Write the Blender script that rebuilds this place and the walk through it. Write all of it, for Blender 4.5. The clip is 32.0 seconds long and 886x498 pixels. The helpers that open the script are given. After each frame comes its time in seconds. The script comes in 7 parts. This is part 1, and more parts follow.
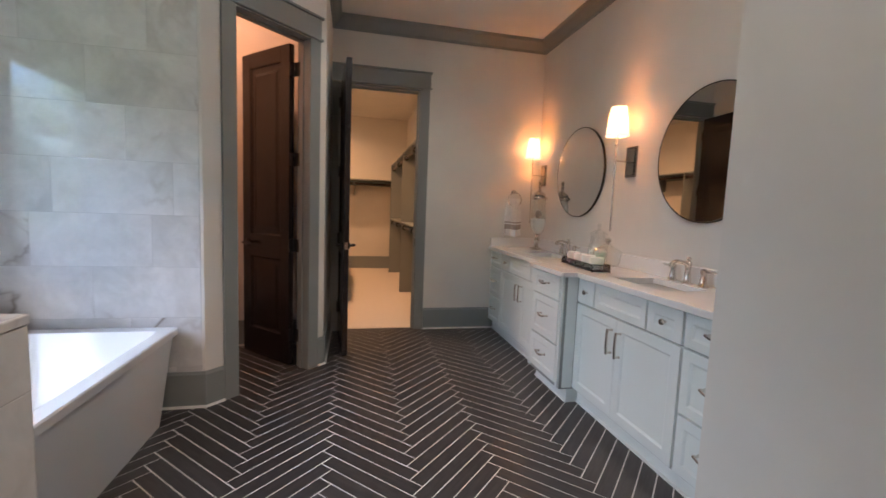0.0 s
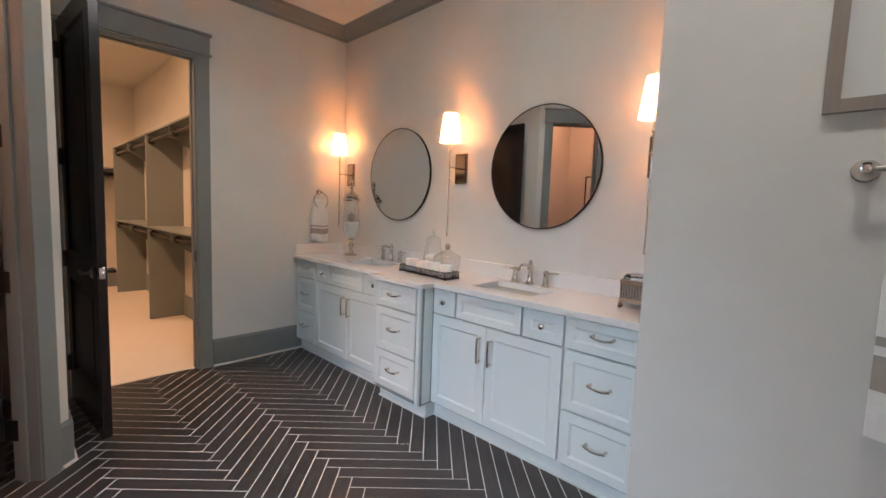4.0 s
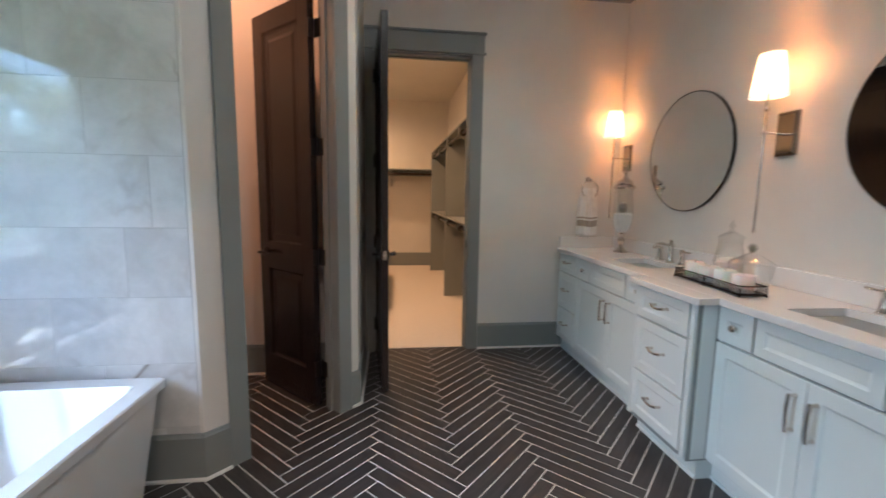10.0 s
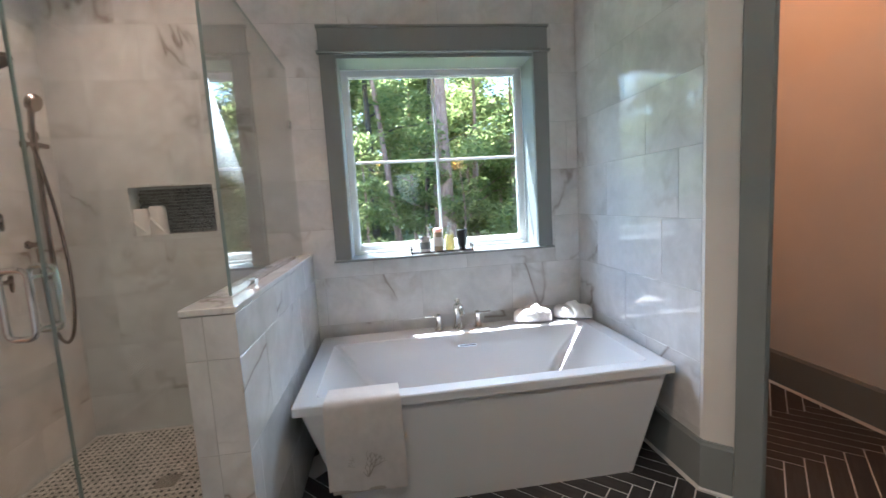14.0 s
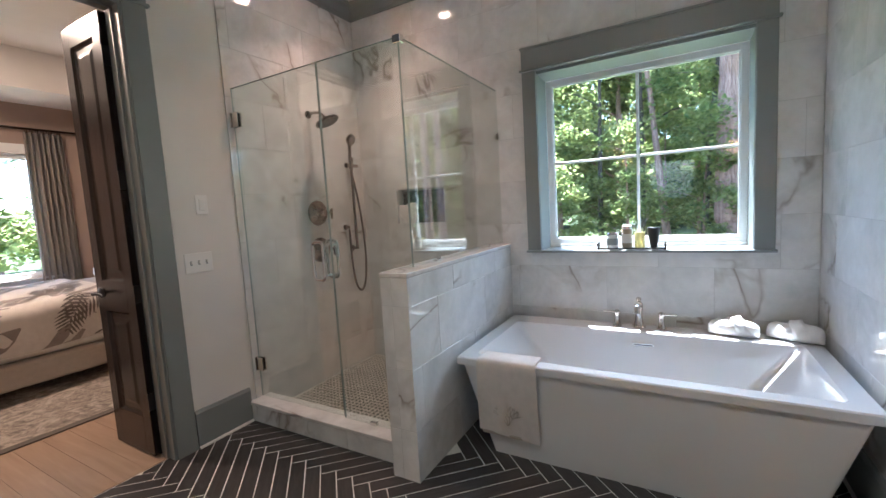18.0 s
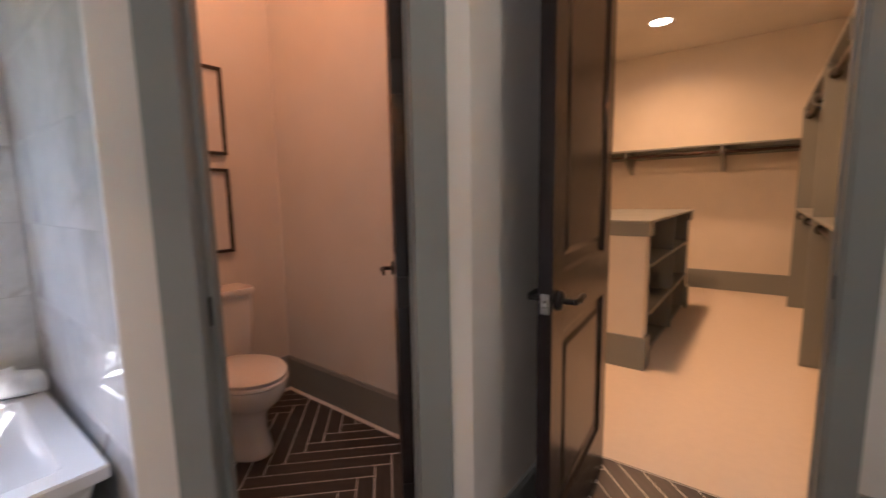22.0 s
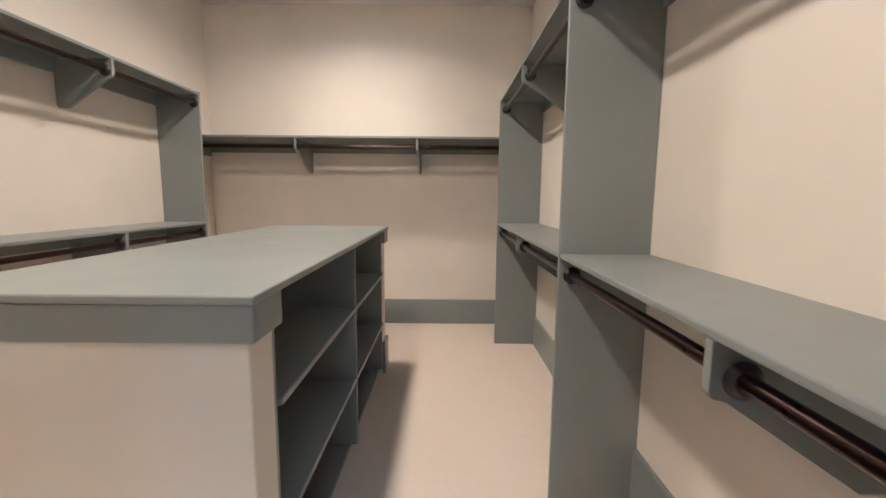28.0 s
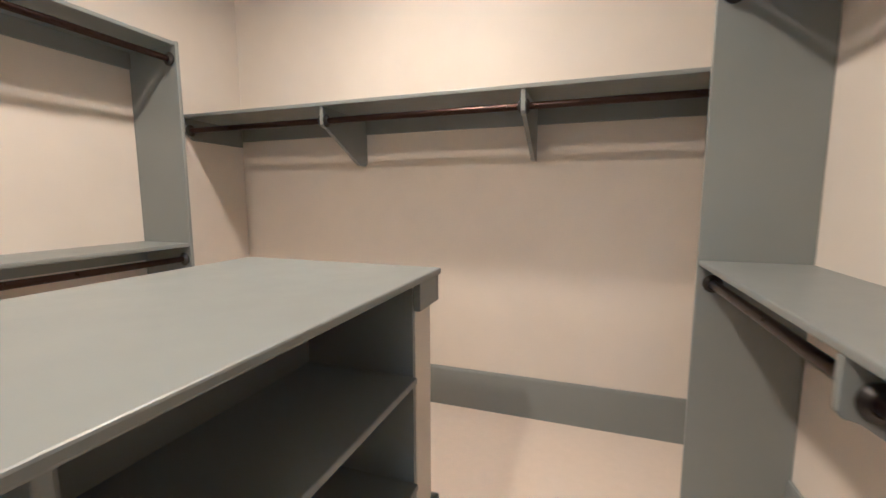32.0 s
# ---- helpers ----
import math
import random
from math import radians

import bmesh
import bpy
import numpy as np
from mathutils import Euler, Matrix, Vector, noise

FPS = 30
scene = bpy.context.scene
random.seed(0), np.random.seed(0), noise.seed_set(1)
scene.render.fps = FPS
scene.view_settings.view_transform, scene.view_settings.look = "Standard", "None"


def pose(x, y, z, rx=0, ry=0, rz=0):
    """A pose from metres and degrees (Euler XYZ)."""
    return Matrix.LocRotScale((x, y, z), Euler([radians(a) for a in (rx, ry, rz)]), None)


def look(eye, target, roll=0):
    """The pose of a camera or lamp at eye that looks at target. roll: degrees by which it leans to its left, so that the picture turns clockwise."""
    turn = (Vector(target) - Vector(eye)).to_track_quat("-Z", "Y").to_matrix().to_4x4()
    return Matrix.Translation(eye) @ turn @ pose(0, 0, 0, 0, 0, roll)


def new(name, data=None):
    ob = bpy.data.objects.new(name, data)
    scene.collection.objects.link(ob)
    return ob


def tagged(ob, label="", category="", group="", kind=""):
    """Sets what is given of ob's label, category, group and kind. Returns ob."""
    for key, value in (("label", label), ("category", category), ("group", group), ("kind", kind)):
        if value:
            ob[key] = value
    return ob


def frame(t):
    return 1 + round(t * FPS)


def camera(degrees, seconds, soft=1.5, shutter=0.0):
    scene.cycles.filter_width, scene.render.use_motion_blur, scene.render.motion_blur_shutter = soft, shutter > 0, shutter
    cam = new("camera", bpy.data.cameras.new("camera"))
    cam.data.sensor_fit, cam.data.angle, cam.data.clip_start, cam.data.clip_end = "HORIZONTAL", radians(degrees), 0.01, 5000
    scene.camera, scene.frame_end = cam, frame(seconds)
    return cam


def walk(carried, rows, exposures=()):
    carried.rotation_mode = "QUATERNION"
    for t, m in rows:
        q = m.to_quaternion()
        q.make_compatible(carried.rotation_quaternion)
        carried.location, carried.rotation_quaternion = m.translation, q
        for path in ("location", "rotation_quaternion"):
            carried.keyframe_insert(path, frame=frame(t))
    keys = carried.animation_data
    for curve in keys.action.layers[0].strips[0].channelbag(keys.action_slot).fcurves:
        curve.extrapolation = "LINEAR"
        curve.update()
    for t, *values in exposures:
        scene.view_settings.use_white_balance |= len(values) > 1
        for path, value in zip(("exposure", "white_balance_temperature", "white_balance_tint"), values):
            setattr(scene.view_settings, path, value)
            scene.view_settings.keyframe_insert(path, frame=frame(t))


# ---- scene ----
cam = camera(93.4, 32.0, shutter=0.4)
PATH = [
    (0, (0.362, 0.737, 1.277), (0.785, 2.683, 1.089), 2.24),
    (0.5, (0.28, 0.812, 1.316), (0.929, 2.691, 1.121), 1.9),
    (1, (0.218, 0.913, 1.34), (1.038, 2.727, 1.146), 1.7),
    (1.5, (0.186, 0.985, 1.345), (1.141, 2.732, 1.154), 1.7),
    (2, (0.168, 1.05, 1.338), (1.238, 2.728, 1.149), 1.8),
    (2.5, (0.097, 1.148, 1.344), (1.278, 2.751, 1.155), 1.9),
    (3, (0.028, 1.249, 1.34), (1.314, 2.769, 1.154), 2.1),
    (3.5, (-0.025, 1.324, 1.345), (1.353, 2.762, 1.164), 2.2),
    (4, (-0.051, 1.375, 1.347), (1.396, 2.744, 1.17), 2.1),
    (4.5, (-0.051, 1.431, 1.342), (1.452, 2.74, 1.172), 2.1),
    (6.5, (-0.03, 1.673, 1.36), (1.597, 2.82, 1.171), 2.1),
    (7, (0.001, 1.703, 1.352), (1.624, 2.857, 1.167), 1.9),
    (7.5, (0.007, 1.667, 1.357), (1.597, 2.866, 1.173), 1.7),
    (8, (0.016, 1.585, 1.367), (1.52, 2.89, 1.179), 1.6),
    (8.5, (0.05, 1.535, 1.36), (1.386, 3.008, 1.155), 1.5),
    (9, (0.085, 1.501, 1.345), (1.149, 3.18, 1.12), 1.5),
    (9.5, (0.187, 1.518, 1.339), (0.877, 3.38, 1.093), 1.3),
    (10, (0.342, 1.542, 1.335), (0.594, 3.511, 1.084), 0.9),
    (10.4, (0.457, 1.546, 1.342), (0.326, 3.523, 1.067), -0.0),
    (10.5, (0.479, 1.551, 1.342), (0.252, 3.522, 1.088), 0.5),
    (11, (0.545, 1.61, 1.318), (-0.117, 3.48, 1.069), 0.2),
    (11.5, (0.643, 1.739, 1.311), (-0.414, 3.417, 1.051), -0.4),
    (12, (0.683, 1.849, 1.325), (-0.706, 3.261, 1.049), -1.5),
    (12.5, (0.745, 1.937, 1.295), (-0.904, 3.039, 1.04), -2.4),
    (13, (0.861, 2.03, 1.302), (-0.956, 2.828, 1.055), -3.0),
    (13.5, (0.977, 2.128, 1.314), (-0.945, 2.63, 1.076), -3.2),
    (14, (1.031, 2.198, 1.31), (-0.94, 2.455, 1.088), -3.3),
    (14.5, (1.078, 2.315, 1.296), (-0.911, 2.368, 1.088), -3.4),
    (16.5, (1.182, 2.654, 1.31), (-0.698, 2.0, 1.123), -3.6),
    (17, (1.221, 2.729, 1.314), (-0.593, 1.908, 1.129), -3.5),
    (17.5, (1.26, 2.787, 1.312), (-0.496, 1.847, 1.126), -3.4),
    (18, (1.291, 2.824, 1.323), (-0.438, 1.837, 1.13), -3.4),
    (18.5, (1.311, 2.846, 1.312), (-0.44, 1.898, 1.121), -3.3),
    (19, (1.322, 2.851, 1.307), (-0.493, 2.034, 1.111), -3.1),
    (19.5, (1.304, 2.849, 1.286), (-0.598, 2.265, 1.082), -3.0),
    (20, (1.239, 2.881, 1.271), (-0.733, 2.628, 1.054), -2.9),
    (20.5, (1.055, 2.935, 1.268), (-0.924, 3.111, 1.040), -2.5),
    (21, (0.885, 2.997, 1.252), (-0.980, 3.679, 1.020), -1.7),
    (21.5, (0.815, 3.076, 1.258), (-0.788, 4.250, 1.026), -1.5),
    (22, (0.784, 3.165, 1.254), (-0.421, 4.742, 1.005), -1.0),
    (22.5, (0.746, 3.292, 1.259), (-0.046, 5.113, 1.021), -0.8),
    (23, (0.717, 3.488, 1.268), (0.269, 5.421, 1.02), -0.7),
    (23.5, (0.707, 3.586, 1.278), (0.475, 5.556, 1.018), -0.6),
    (24, (0.675, 3.758, 1.274), (0.572, 5.737, 1.009), -0.3),
    (24.5, (0.617, 3.976, 1.289), (0.585, 5.958, 1.022), -0.4),
    (25, (0.601, 4.123, 1.293), (0.595, 6.106, 1.027), -0.5),
    (25.5, (0.611, 4.353, 1.296), (0.61, 6.335, 1.029), -0.7),
    (27.5, (0.591, 5.154, 1.291), (0.6, 7.138, 1.035), 0.2),
    (28, (0.607, 5.359, 1.287), (0.603, 7.344, 1.04), 0.5),
    (28.5, (0.641, 5.633, 1.304), (0.608, 7.618, 1.064), 0.6),
    (29, (0.657, 5.801, 1.299), (0.595, 7.786, 1.063), 0.7),
    (29.5, (0.665, 6.071, 1.292), (0.554, 8.055, 1.064), 0.8),
    (30, (0.653, 6.276, 1.296), (0.486, 8.255, 1.066), 0.8),
    (30.5, (0.665, 6.473, 1.293), (0.411, 8.444, 1.063), 0.7),
    (31, (0.7, 6.71, 1.31), (0.326, 8.661, 1.071), 0.6),
    (31.5, (0.718, 6.884, 1.315), (0.206, 8.801, 1.065), 0.2),
    (32, (0.668, 7.126, 1.306), (0.01, 8.999, 1.063), -0.1),
]
# the camera opens up a little and turns cooler once it is inside the warm closet
EXPOSURES = [(0, 3.08, 5500, 13), (1, 3.24, 5650, 13), (2, 3.33, 5700, 13), (3, 3.44, 5400, 12), (4, 3.35, 5300, 11), (8, 3.18, 4950, 10), (9, 3.35, 5000, 9), (10, 3.22, 5080, 6), (10.5, 3.08, 5400, 10), (11, 2.97, 5750, 13), (12, 2.9, 5600, 15), (14, 3.14, 5350, 8.5), (17, 3.15, 5340, 8.0), (20, 3.17, 5220, 8.5), (21, 2.98, 5500, 15), (22, 3.23, 5650, 18), (23, 3.8, 4350, 4.5), (24, 3.84, 4550, 4), (25.5, 3.99, 4200, 4), (28, 3.78, 3500, -6.0), (30, 4.03, 3490, -5.0), (32, 3.95, 3550, -5.0)]
walk(cam, [(t, look(eye, target, roll)) for t, eye, target, roll in PATH], EXPOSURES)


# ---- daylight: summer sun high over the trees beyond the tub window ----
world = bpy.data.worlds.new("sky")
scene.world = world
world.use_nodes = True
_nt = world.node_tree
_sky = _nt.nodes.new("ShaderNodeTexSky")
_sky.sky_type = "NISHITA"
_sky.sun_disc = False
SUN_ELEV, SUN_AZ = 67.0, 58.0     # the sun's height, and the way its light travels: degrees from +y towards +x
_sky.sun_elevation = radians(SUN_ELEV)
_sky.sun_rotation = radians(SUN_AZ + 180.0)
_nt.links.new(_sky.outputs[0], _nt.nodes["Background"].inputs[0])
_nt.nodes["Background"].inputs[1].default_value = 0.15


def lamp(name, kind, where, energy, color, **more):
    d = bpy.data.lights.new(name, kind)
    d.energy, d.color = energy, color
    for k, v in more.items():
        if k == "size":
            d.size = v
        if k == "radius":
            d.shadow_soft_size = v
        if k == "angle":
            d.angle = v
        if k == "spread":
            d.spread = v
        if k == "disk":
            d.shape = "DISK"
    ob = new(name, d)
    ob.matrix_world = where
    return ob


_h = Vector((math.sin(radians(SUN_AZ)), math.cos(radians(SUN_AZ)), 0)) * math.cos(radians(SUN_ELEV))
_way = Vector((_h.x, _h.y, -math.sin(radians(SUN_ELEV))))
lamp("sun", "SUN", look((0, 0, 8), Vector((0, 0, 8)) + _way), 5.0, (1.0, 0.95, 0.87), angle=radians(0.5))
# added area lamp in the tub window's opening, standing in for sky light
lamp("window_sky_fill", "AREA", look((-1.87, 2.58, 1.66), (-0.87, 2.64, 1.00)), 1.1, (0.95, 0.985, 1.0), size=1.05, spread=radians(72))

# ---- building helpers ----
def part(name, bm, material, parent=None, label=""):
    """Link a bmesh as one mesh object, under a thing or a part."""
    me = bpy.data.meshes.new(name)
    bmesh.ops.recalc_face_normals(bm, faces=bm.faces)
    bm.to_mesh(me)
    bm.free()
    me.materials.append(material)
    ob = new(name, me)
    if parent is not None:
        ob.parent = parent
    if label:
        ob["label"] = label
    return ob


def thing(name, label, category, x=0, y=0, z=0, rz=0, group="", kind=""):
    ob = new(name)
    ob.empty_display_size = 0.1
    ob.matrix_world = pose(x, y, z, 0, 0, rz)
    return tagged(ob, label, category, group, kind)


def smooth(ob, angle=40):
    """Round faces, with edges sharper than the angle kept."""
    me = ob.data
    me.shade_smooth()
    bm = bmesh.new()
    bm.from_mesh(me)
    for e in bm.edges:
        if len(e.link_faces) == 2 and e.calc_face_angle(0) > radians(angle):
            e.smooth = False
    bm.to_mesh(me)
    bm.free()
    return ob


def add_box(bm, lo, hi, b=0.0, seg=1, m=None):
    x0, y0, z0 = lo
    x1, y1, z1 = hi
    vs = [bm.verts.new(p) for p in ((x0, y0, z0), (x1, y0, z0), (x1, y1, z0), (x0, y1, z0), (x0, y0, z1), (x1, y0, z1), (x1, y1, z1), (x0, y1, z1))]
    fs = [bm.faces.new([vs[i] for i in f]) for f in ((3, 2, 1, 0), (4, 5, 6, 7), (0, 1, 5, 4), (1, 2, 6, 5), (2, 3, 7, 6), (3, 0, 4, 7))]
    if b > 0:
        es = list({e for f in fs for e in f.edges})
        r = bmesh.ops.bevel(bm, geom=es, offset=b, segments=seg, affect="EDGES", profile=0.5)
        vs = list({v for f in r["faces"] for v in f.verts} | {v for v in vs if v.is_valid})
    if m is not None:
        bmesh.ops.transform(bm, matrix=m, verts=[v for v in vs if v.is_valid])
    return bm


def box(lo, hi, b=0.0, seg=1, m=None):
    return add_box(bmesh.new(), lo, hi, b, seg, m)


def boxes(items, b=0.0, seg=1):
    bm = bmesh.new()
    for lo, hi in items:
        add_box(bm, lo, hi, b, seg)
    return bm


def add_prism(bm, pts, z0, z1, b=0.0, m=None):
    """A flat outline (counter-clockwise x, y) raised from z0 to z1."""
    lo = [bm.verts.new((x, y, z0)) for x, y in pts]
    hi = [bm.verts.new((x, y, z1)) for x, y in pts]
    n = len(pts)
    fs = [bm.faces.new(lo[::-1]), bm.faces.new(hi)]
    fs += [bm.faces.new((lo[i], lo[(i + 1) % n], hi[(i + 1) % n], hi[i])) for i in range(n)]
    vs = lo + hi
    if b > 0:
        es = list({e for f in fs[:2] for e in f.edges})
        r = bmesh.ops.bevel(bm, geom=es, offset=b, segments=2, affect="EDGES", profile=0.5)
        vs = list({v for f in r["faces"] for v in f.verts} | {v for v in vs if v.is_valid})
    if m is not None:
        bmesh.ops.transform(bm, matrix=m, verts=[v for v in vs if v.is_valid])
    return bm


def prism(pts, z0, z1, b=0.0, m=None):
    return add_prism(bmesh.new(), pts, z0, z1, b, m)


def add_lathe(bm, prof, seg=24, m=None):
    """Turn a profile of (radius, height) round z."""
    rings = []
    for r, z in prof:
        if r < 1e-5:
            rings.append([bm.verts.new((0, 0, z))])
        else:
            rings.append([bm.verts.new((r * math.cos(2 * math.pi * i / seg), r * math.sin(2 * math.pi * i / seg), z)) for i in range(seg)])
    for a, c in zip(rings, rings[1:]):
        for i in range(seg):
            j = (i + 1) % seg
            if len(a) == 1 and len(c) == 1:
                continue
            if len(a) == 1:
                bm.faces.new((a[0], c[i], c[j]))
            elif len(c) == 1:
                bm.faces.new((a[i], a[j], c[0]))
            else:
                bm.faces.new((a[i], a[j], c[j], c[i]))
    vs = [v for ring in rings for v in ring]
    if m is not None:
        bmesh.ops.transform(bm, matrix=m, verts=vs)
    return bm


def lathe(prof, seg=24, m=None):
    return add_lathe(bmesh.new(), prof, seg, m)


def add_tube(bm, pts, r, seg=10):
    """A round bar along points; r may be one radius or one for each point."""
    pts = [Vector(p) for p in pts]
    n = len(pts)
    rad = r if isinstance(r, (list, tuple)) else [r] * n
    rings, side = [], None
    for i, p in enumerate(pts):
        d = (pts[min(i + 1, n - 1)] - pts[max(i - 1, 0)]).normalized()
        if side is None:
            side = d.orthogonal().normalized()
        side = (side - d * side.dot(d)).normalized()
        up = d.cross(side)
        rings.append([bm.verts.new(p + (side * math.cos(2 * math.pi * k / seg) + up * math.sin(2 * math.pi * k / seg)) * rad[i]) for k in range(seg)])
    for a, c in zip(rings, rings[1:]):
        for k in range(seg):
            bm.faces.new((a[k], a[(k + 1) % seg], c[(k + 1) % seg], c[k]))
    bm.faces.new(rings[0][::-1])
    bm.faces.new(rings[-1])
    return bm


def tube(pts, r, seg=10):
    return add_tube(bmesh.new(), pts, r, seg)


def add_frame(bm, w, h, t, d, b=0.0):
    """A picture-frame ring in the xz plane, outer size w x h about the origin, bar width t, from y=0 to y=-d."""
    o = [(-w / 2, -h / 2), (w / 2, -h / 2), (w / 2, h / 2), (-w / 2, h / 2)]
    i = [(x * (w - 2 * t) / w, z * (h - 2 * t) / h) for x, z in o]
    V = [[bm.verts.new((x, y, z)) for x, z in ring] for ring in (o, i) for y in (0, -d)]
    for k in range(4):
        j = (k + 1) % 4
        bm.faces.new((V[1][k], V[1][j], V[3][j], V[3][k]))
        bm.faces.new((V[0][j], V[0][k], V[2][k], V[2][j]))
        bm.faces.new((V[0][k], V[0][j], V[1][j], V[1][k]))
        bm.faces.new((V[2][j], V[2][k], V[3][k], V[3][j]))
    if b:
        bmesh.ops.bevel(bm, geom=[e for e in bm.edges if abs(e.calc_face_angle(0)) > 0.5], offset=b, segments=1, affect="EDGES")
    return bm


def rounded(w, h, r, n=5):
    """A rounded rectangle's outline about the origin."""
    pts = []
    for cx, cy, a in ((w / 2 - r, h / 2 - r, 0), (-w / 2 + r, h / 2 - r, 90), (-w / 2 + r, -h / 2 + r, 180), (w / 2 - r, -h / 2 + r, 270)):
        pts += [(cx + r * math.cos(radians(a + 90 * i / n)), cy + r * math.sin(radians(a + 90 * i / n))) for i in range(n + 1)]
    return pts


def add_loft(bm, rings, cap0=True, cap1=True):
    R = [[bm.verts.new(p) for p in ring] for ring in rings]
    n = len(R[0])
    for a, c in zip(R, R[1:]):
        for i in range(n):
            bm.faces.new((a[i], a[(i + 1) % n], c[(i + 1) % n], c[i]))
    if cap0:
        bm.faces.new(R[0][::-1])
    if cap1:
        bm.faces.new(R[-1])
    return bm


def loft(rings, cap0=True, cap1=True):
    return add_loft(bmesh.new(), rings, cap0, cap1)


def structure(name, bm, material, label, category):
    return tagged(part(name, bm, material), label, category, kind="structure")

# ---- materials ----
def base(name, color=(0.8, 0.8, 0.8), rough=0.5, metal=0.0, **more):
    m = bpy.data.materials.new(name)
    m.use_nodes = True
    b = m.node_tree.nodes["Principled BSDF"]
    b.inputs["Base Color"].default_value = (*color, 1)
    b.inputs["Roughness"].default_value = rough
    b.inputs["Metallic"].default_value = metal
    for k, v in more.items():
        b.inputs[k.replace("_", " ")].default_value = v
    return m


def nodes(m):
    return m.node_tree.nodes, m.node_tree.links, m.node_tree.nodes["Principled BSDF"]


def coords(m, scale=(1, 1, 1), by_object=False, world_space=False):
    N, L, b = nodes(m)
    mp = N.new("ShaderNodeMapping")
    mp.inputs["Scale"].default_value = scale
    if world_space:
        g = N.new("ShaderNodeNewGeometry")
        L.new(g.outputs["Position"], mp.inputs["Vector"])
    else:
        tc = N.new("ShaderNodeTexCoord")
        L.new(tc.outputs["Object"], mp.inputs["Vector"])
    if by_object:
        oi = N.new("ShaderNodeObjectInfo")
        mul = N.new("ShaderNodeMath")
        mul.operation = "MULTIPLY"
        mul.inputs[1].default_value = 37.0
        L.new(oi.outputs["Random"], mul.inputs[0])
        cb = N.new("ShaderNodeCombineXYZ")
        for i in range(3):
            L.new(mul.outputs[0], cb.inputs[i])
        L.new(cb.outputs[0], mp.inputs["Location"])
    return mp.outputs["Vector"]


def noise_tex(m, vec, scale, detail=4.0, rough=0.55, distort=0.0):
    N, L, b = nodes(m)
    n = N.new("ShaderNodeTexNoise")
    n.inputs["Scale"].default_value = scale
    n.inputs["Detail"].default_value = detail
    n.inputs["Roughness"].default_value = rough
    n.inputs["Distortion"].default_value = distort
    L.new(vec, n.inputs["Vector"])
    return n.outputs["Fac"]


def ramp(m, fac, stops):
    N, L, b = nodes(m)
    r = N.new("ShaderNodeValToRGB")
    e = r.color_ramp.elements
    while len(e) < len(stops):
        e.new(0.5)
    for el, (p, c) in zip(e, stops):
        el.position, el.color = p, (*c, 1) if len(c) == 3 else c
    L.new(fac, r.inputs[0])
    return r.outputs[0]


def mixc(m, fac, a, c, mode="MIX"):
    N, L, b = nodes(m)
    x = N.new("ShaderNodeMix")
    x.data_type, x.blend_type = "RGBA", mode
    for sock, v in ((x.inputs[0], fac), (x.inputs[6], a), (x.inputs[7], c)):
        if isinstance(v, (int, float)):
            sock.default_value = v
        elif isinstance(v, tuple):
            sock.default_value = (*v, 1) if len(v) == 3 else v
        else:
            L.new(v, sock)
    return x.outputs[2]


def bump(m, height, strength=0.2, dist=0.002):
    N, L, b = nodes(m)
    bp = N.new("ShaderNodeBump")
    bp.inputs["Strength"].default_value = strength
    bp.inputs["Distance"].default_value = dist
    L.new(height, bp.inputs["Height"])
    L.new(bp.outputs[0], b.inputs["Normal"])


def set_rough(m, fac, lo, hi):
    N, L, b = nodes(m)
    mr = N.new("ShaderNodeMapRange")
    mr.inputs["To Min"].default_value, mr.inputs["To Max"].default_value = lo, hi
    L.new(fac, mr.inputs["Value"])
    L.new(mr.outputs[0], b.inputs["Roughness"])


def paint(name, color, rough=0.5, grain=260.0, depth=0.08, vary=0.06):
    """Rolled or brushed paint: faint mottling and a fine orange-peel relief."""
    m = base(name, color, rough)
    N, L, b = nodes(m)
    v = coords(m, world_space=True)
    big = noise_tex(m, v, 1.7, 3)
    dark = tuple(c * (1 - vary) for c in color)
    light = tuple(min(1, c * (1 + vary * 0.5)) for c in color)
    L.new(ramp(m, big, [(0.3, dark), (0.7, light)]), b.inputs["Base Color"])
    fine = noise_tex(m, v, grain, 2)
    bump(m, fine, depth, 0.001)
    set_rough(m, noise_tex(m, v, 6, 3), rough - 0.06, rough + 0.08)
    return m


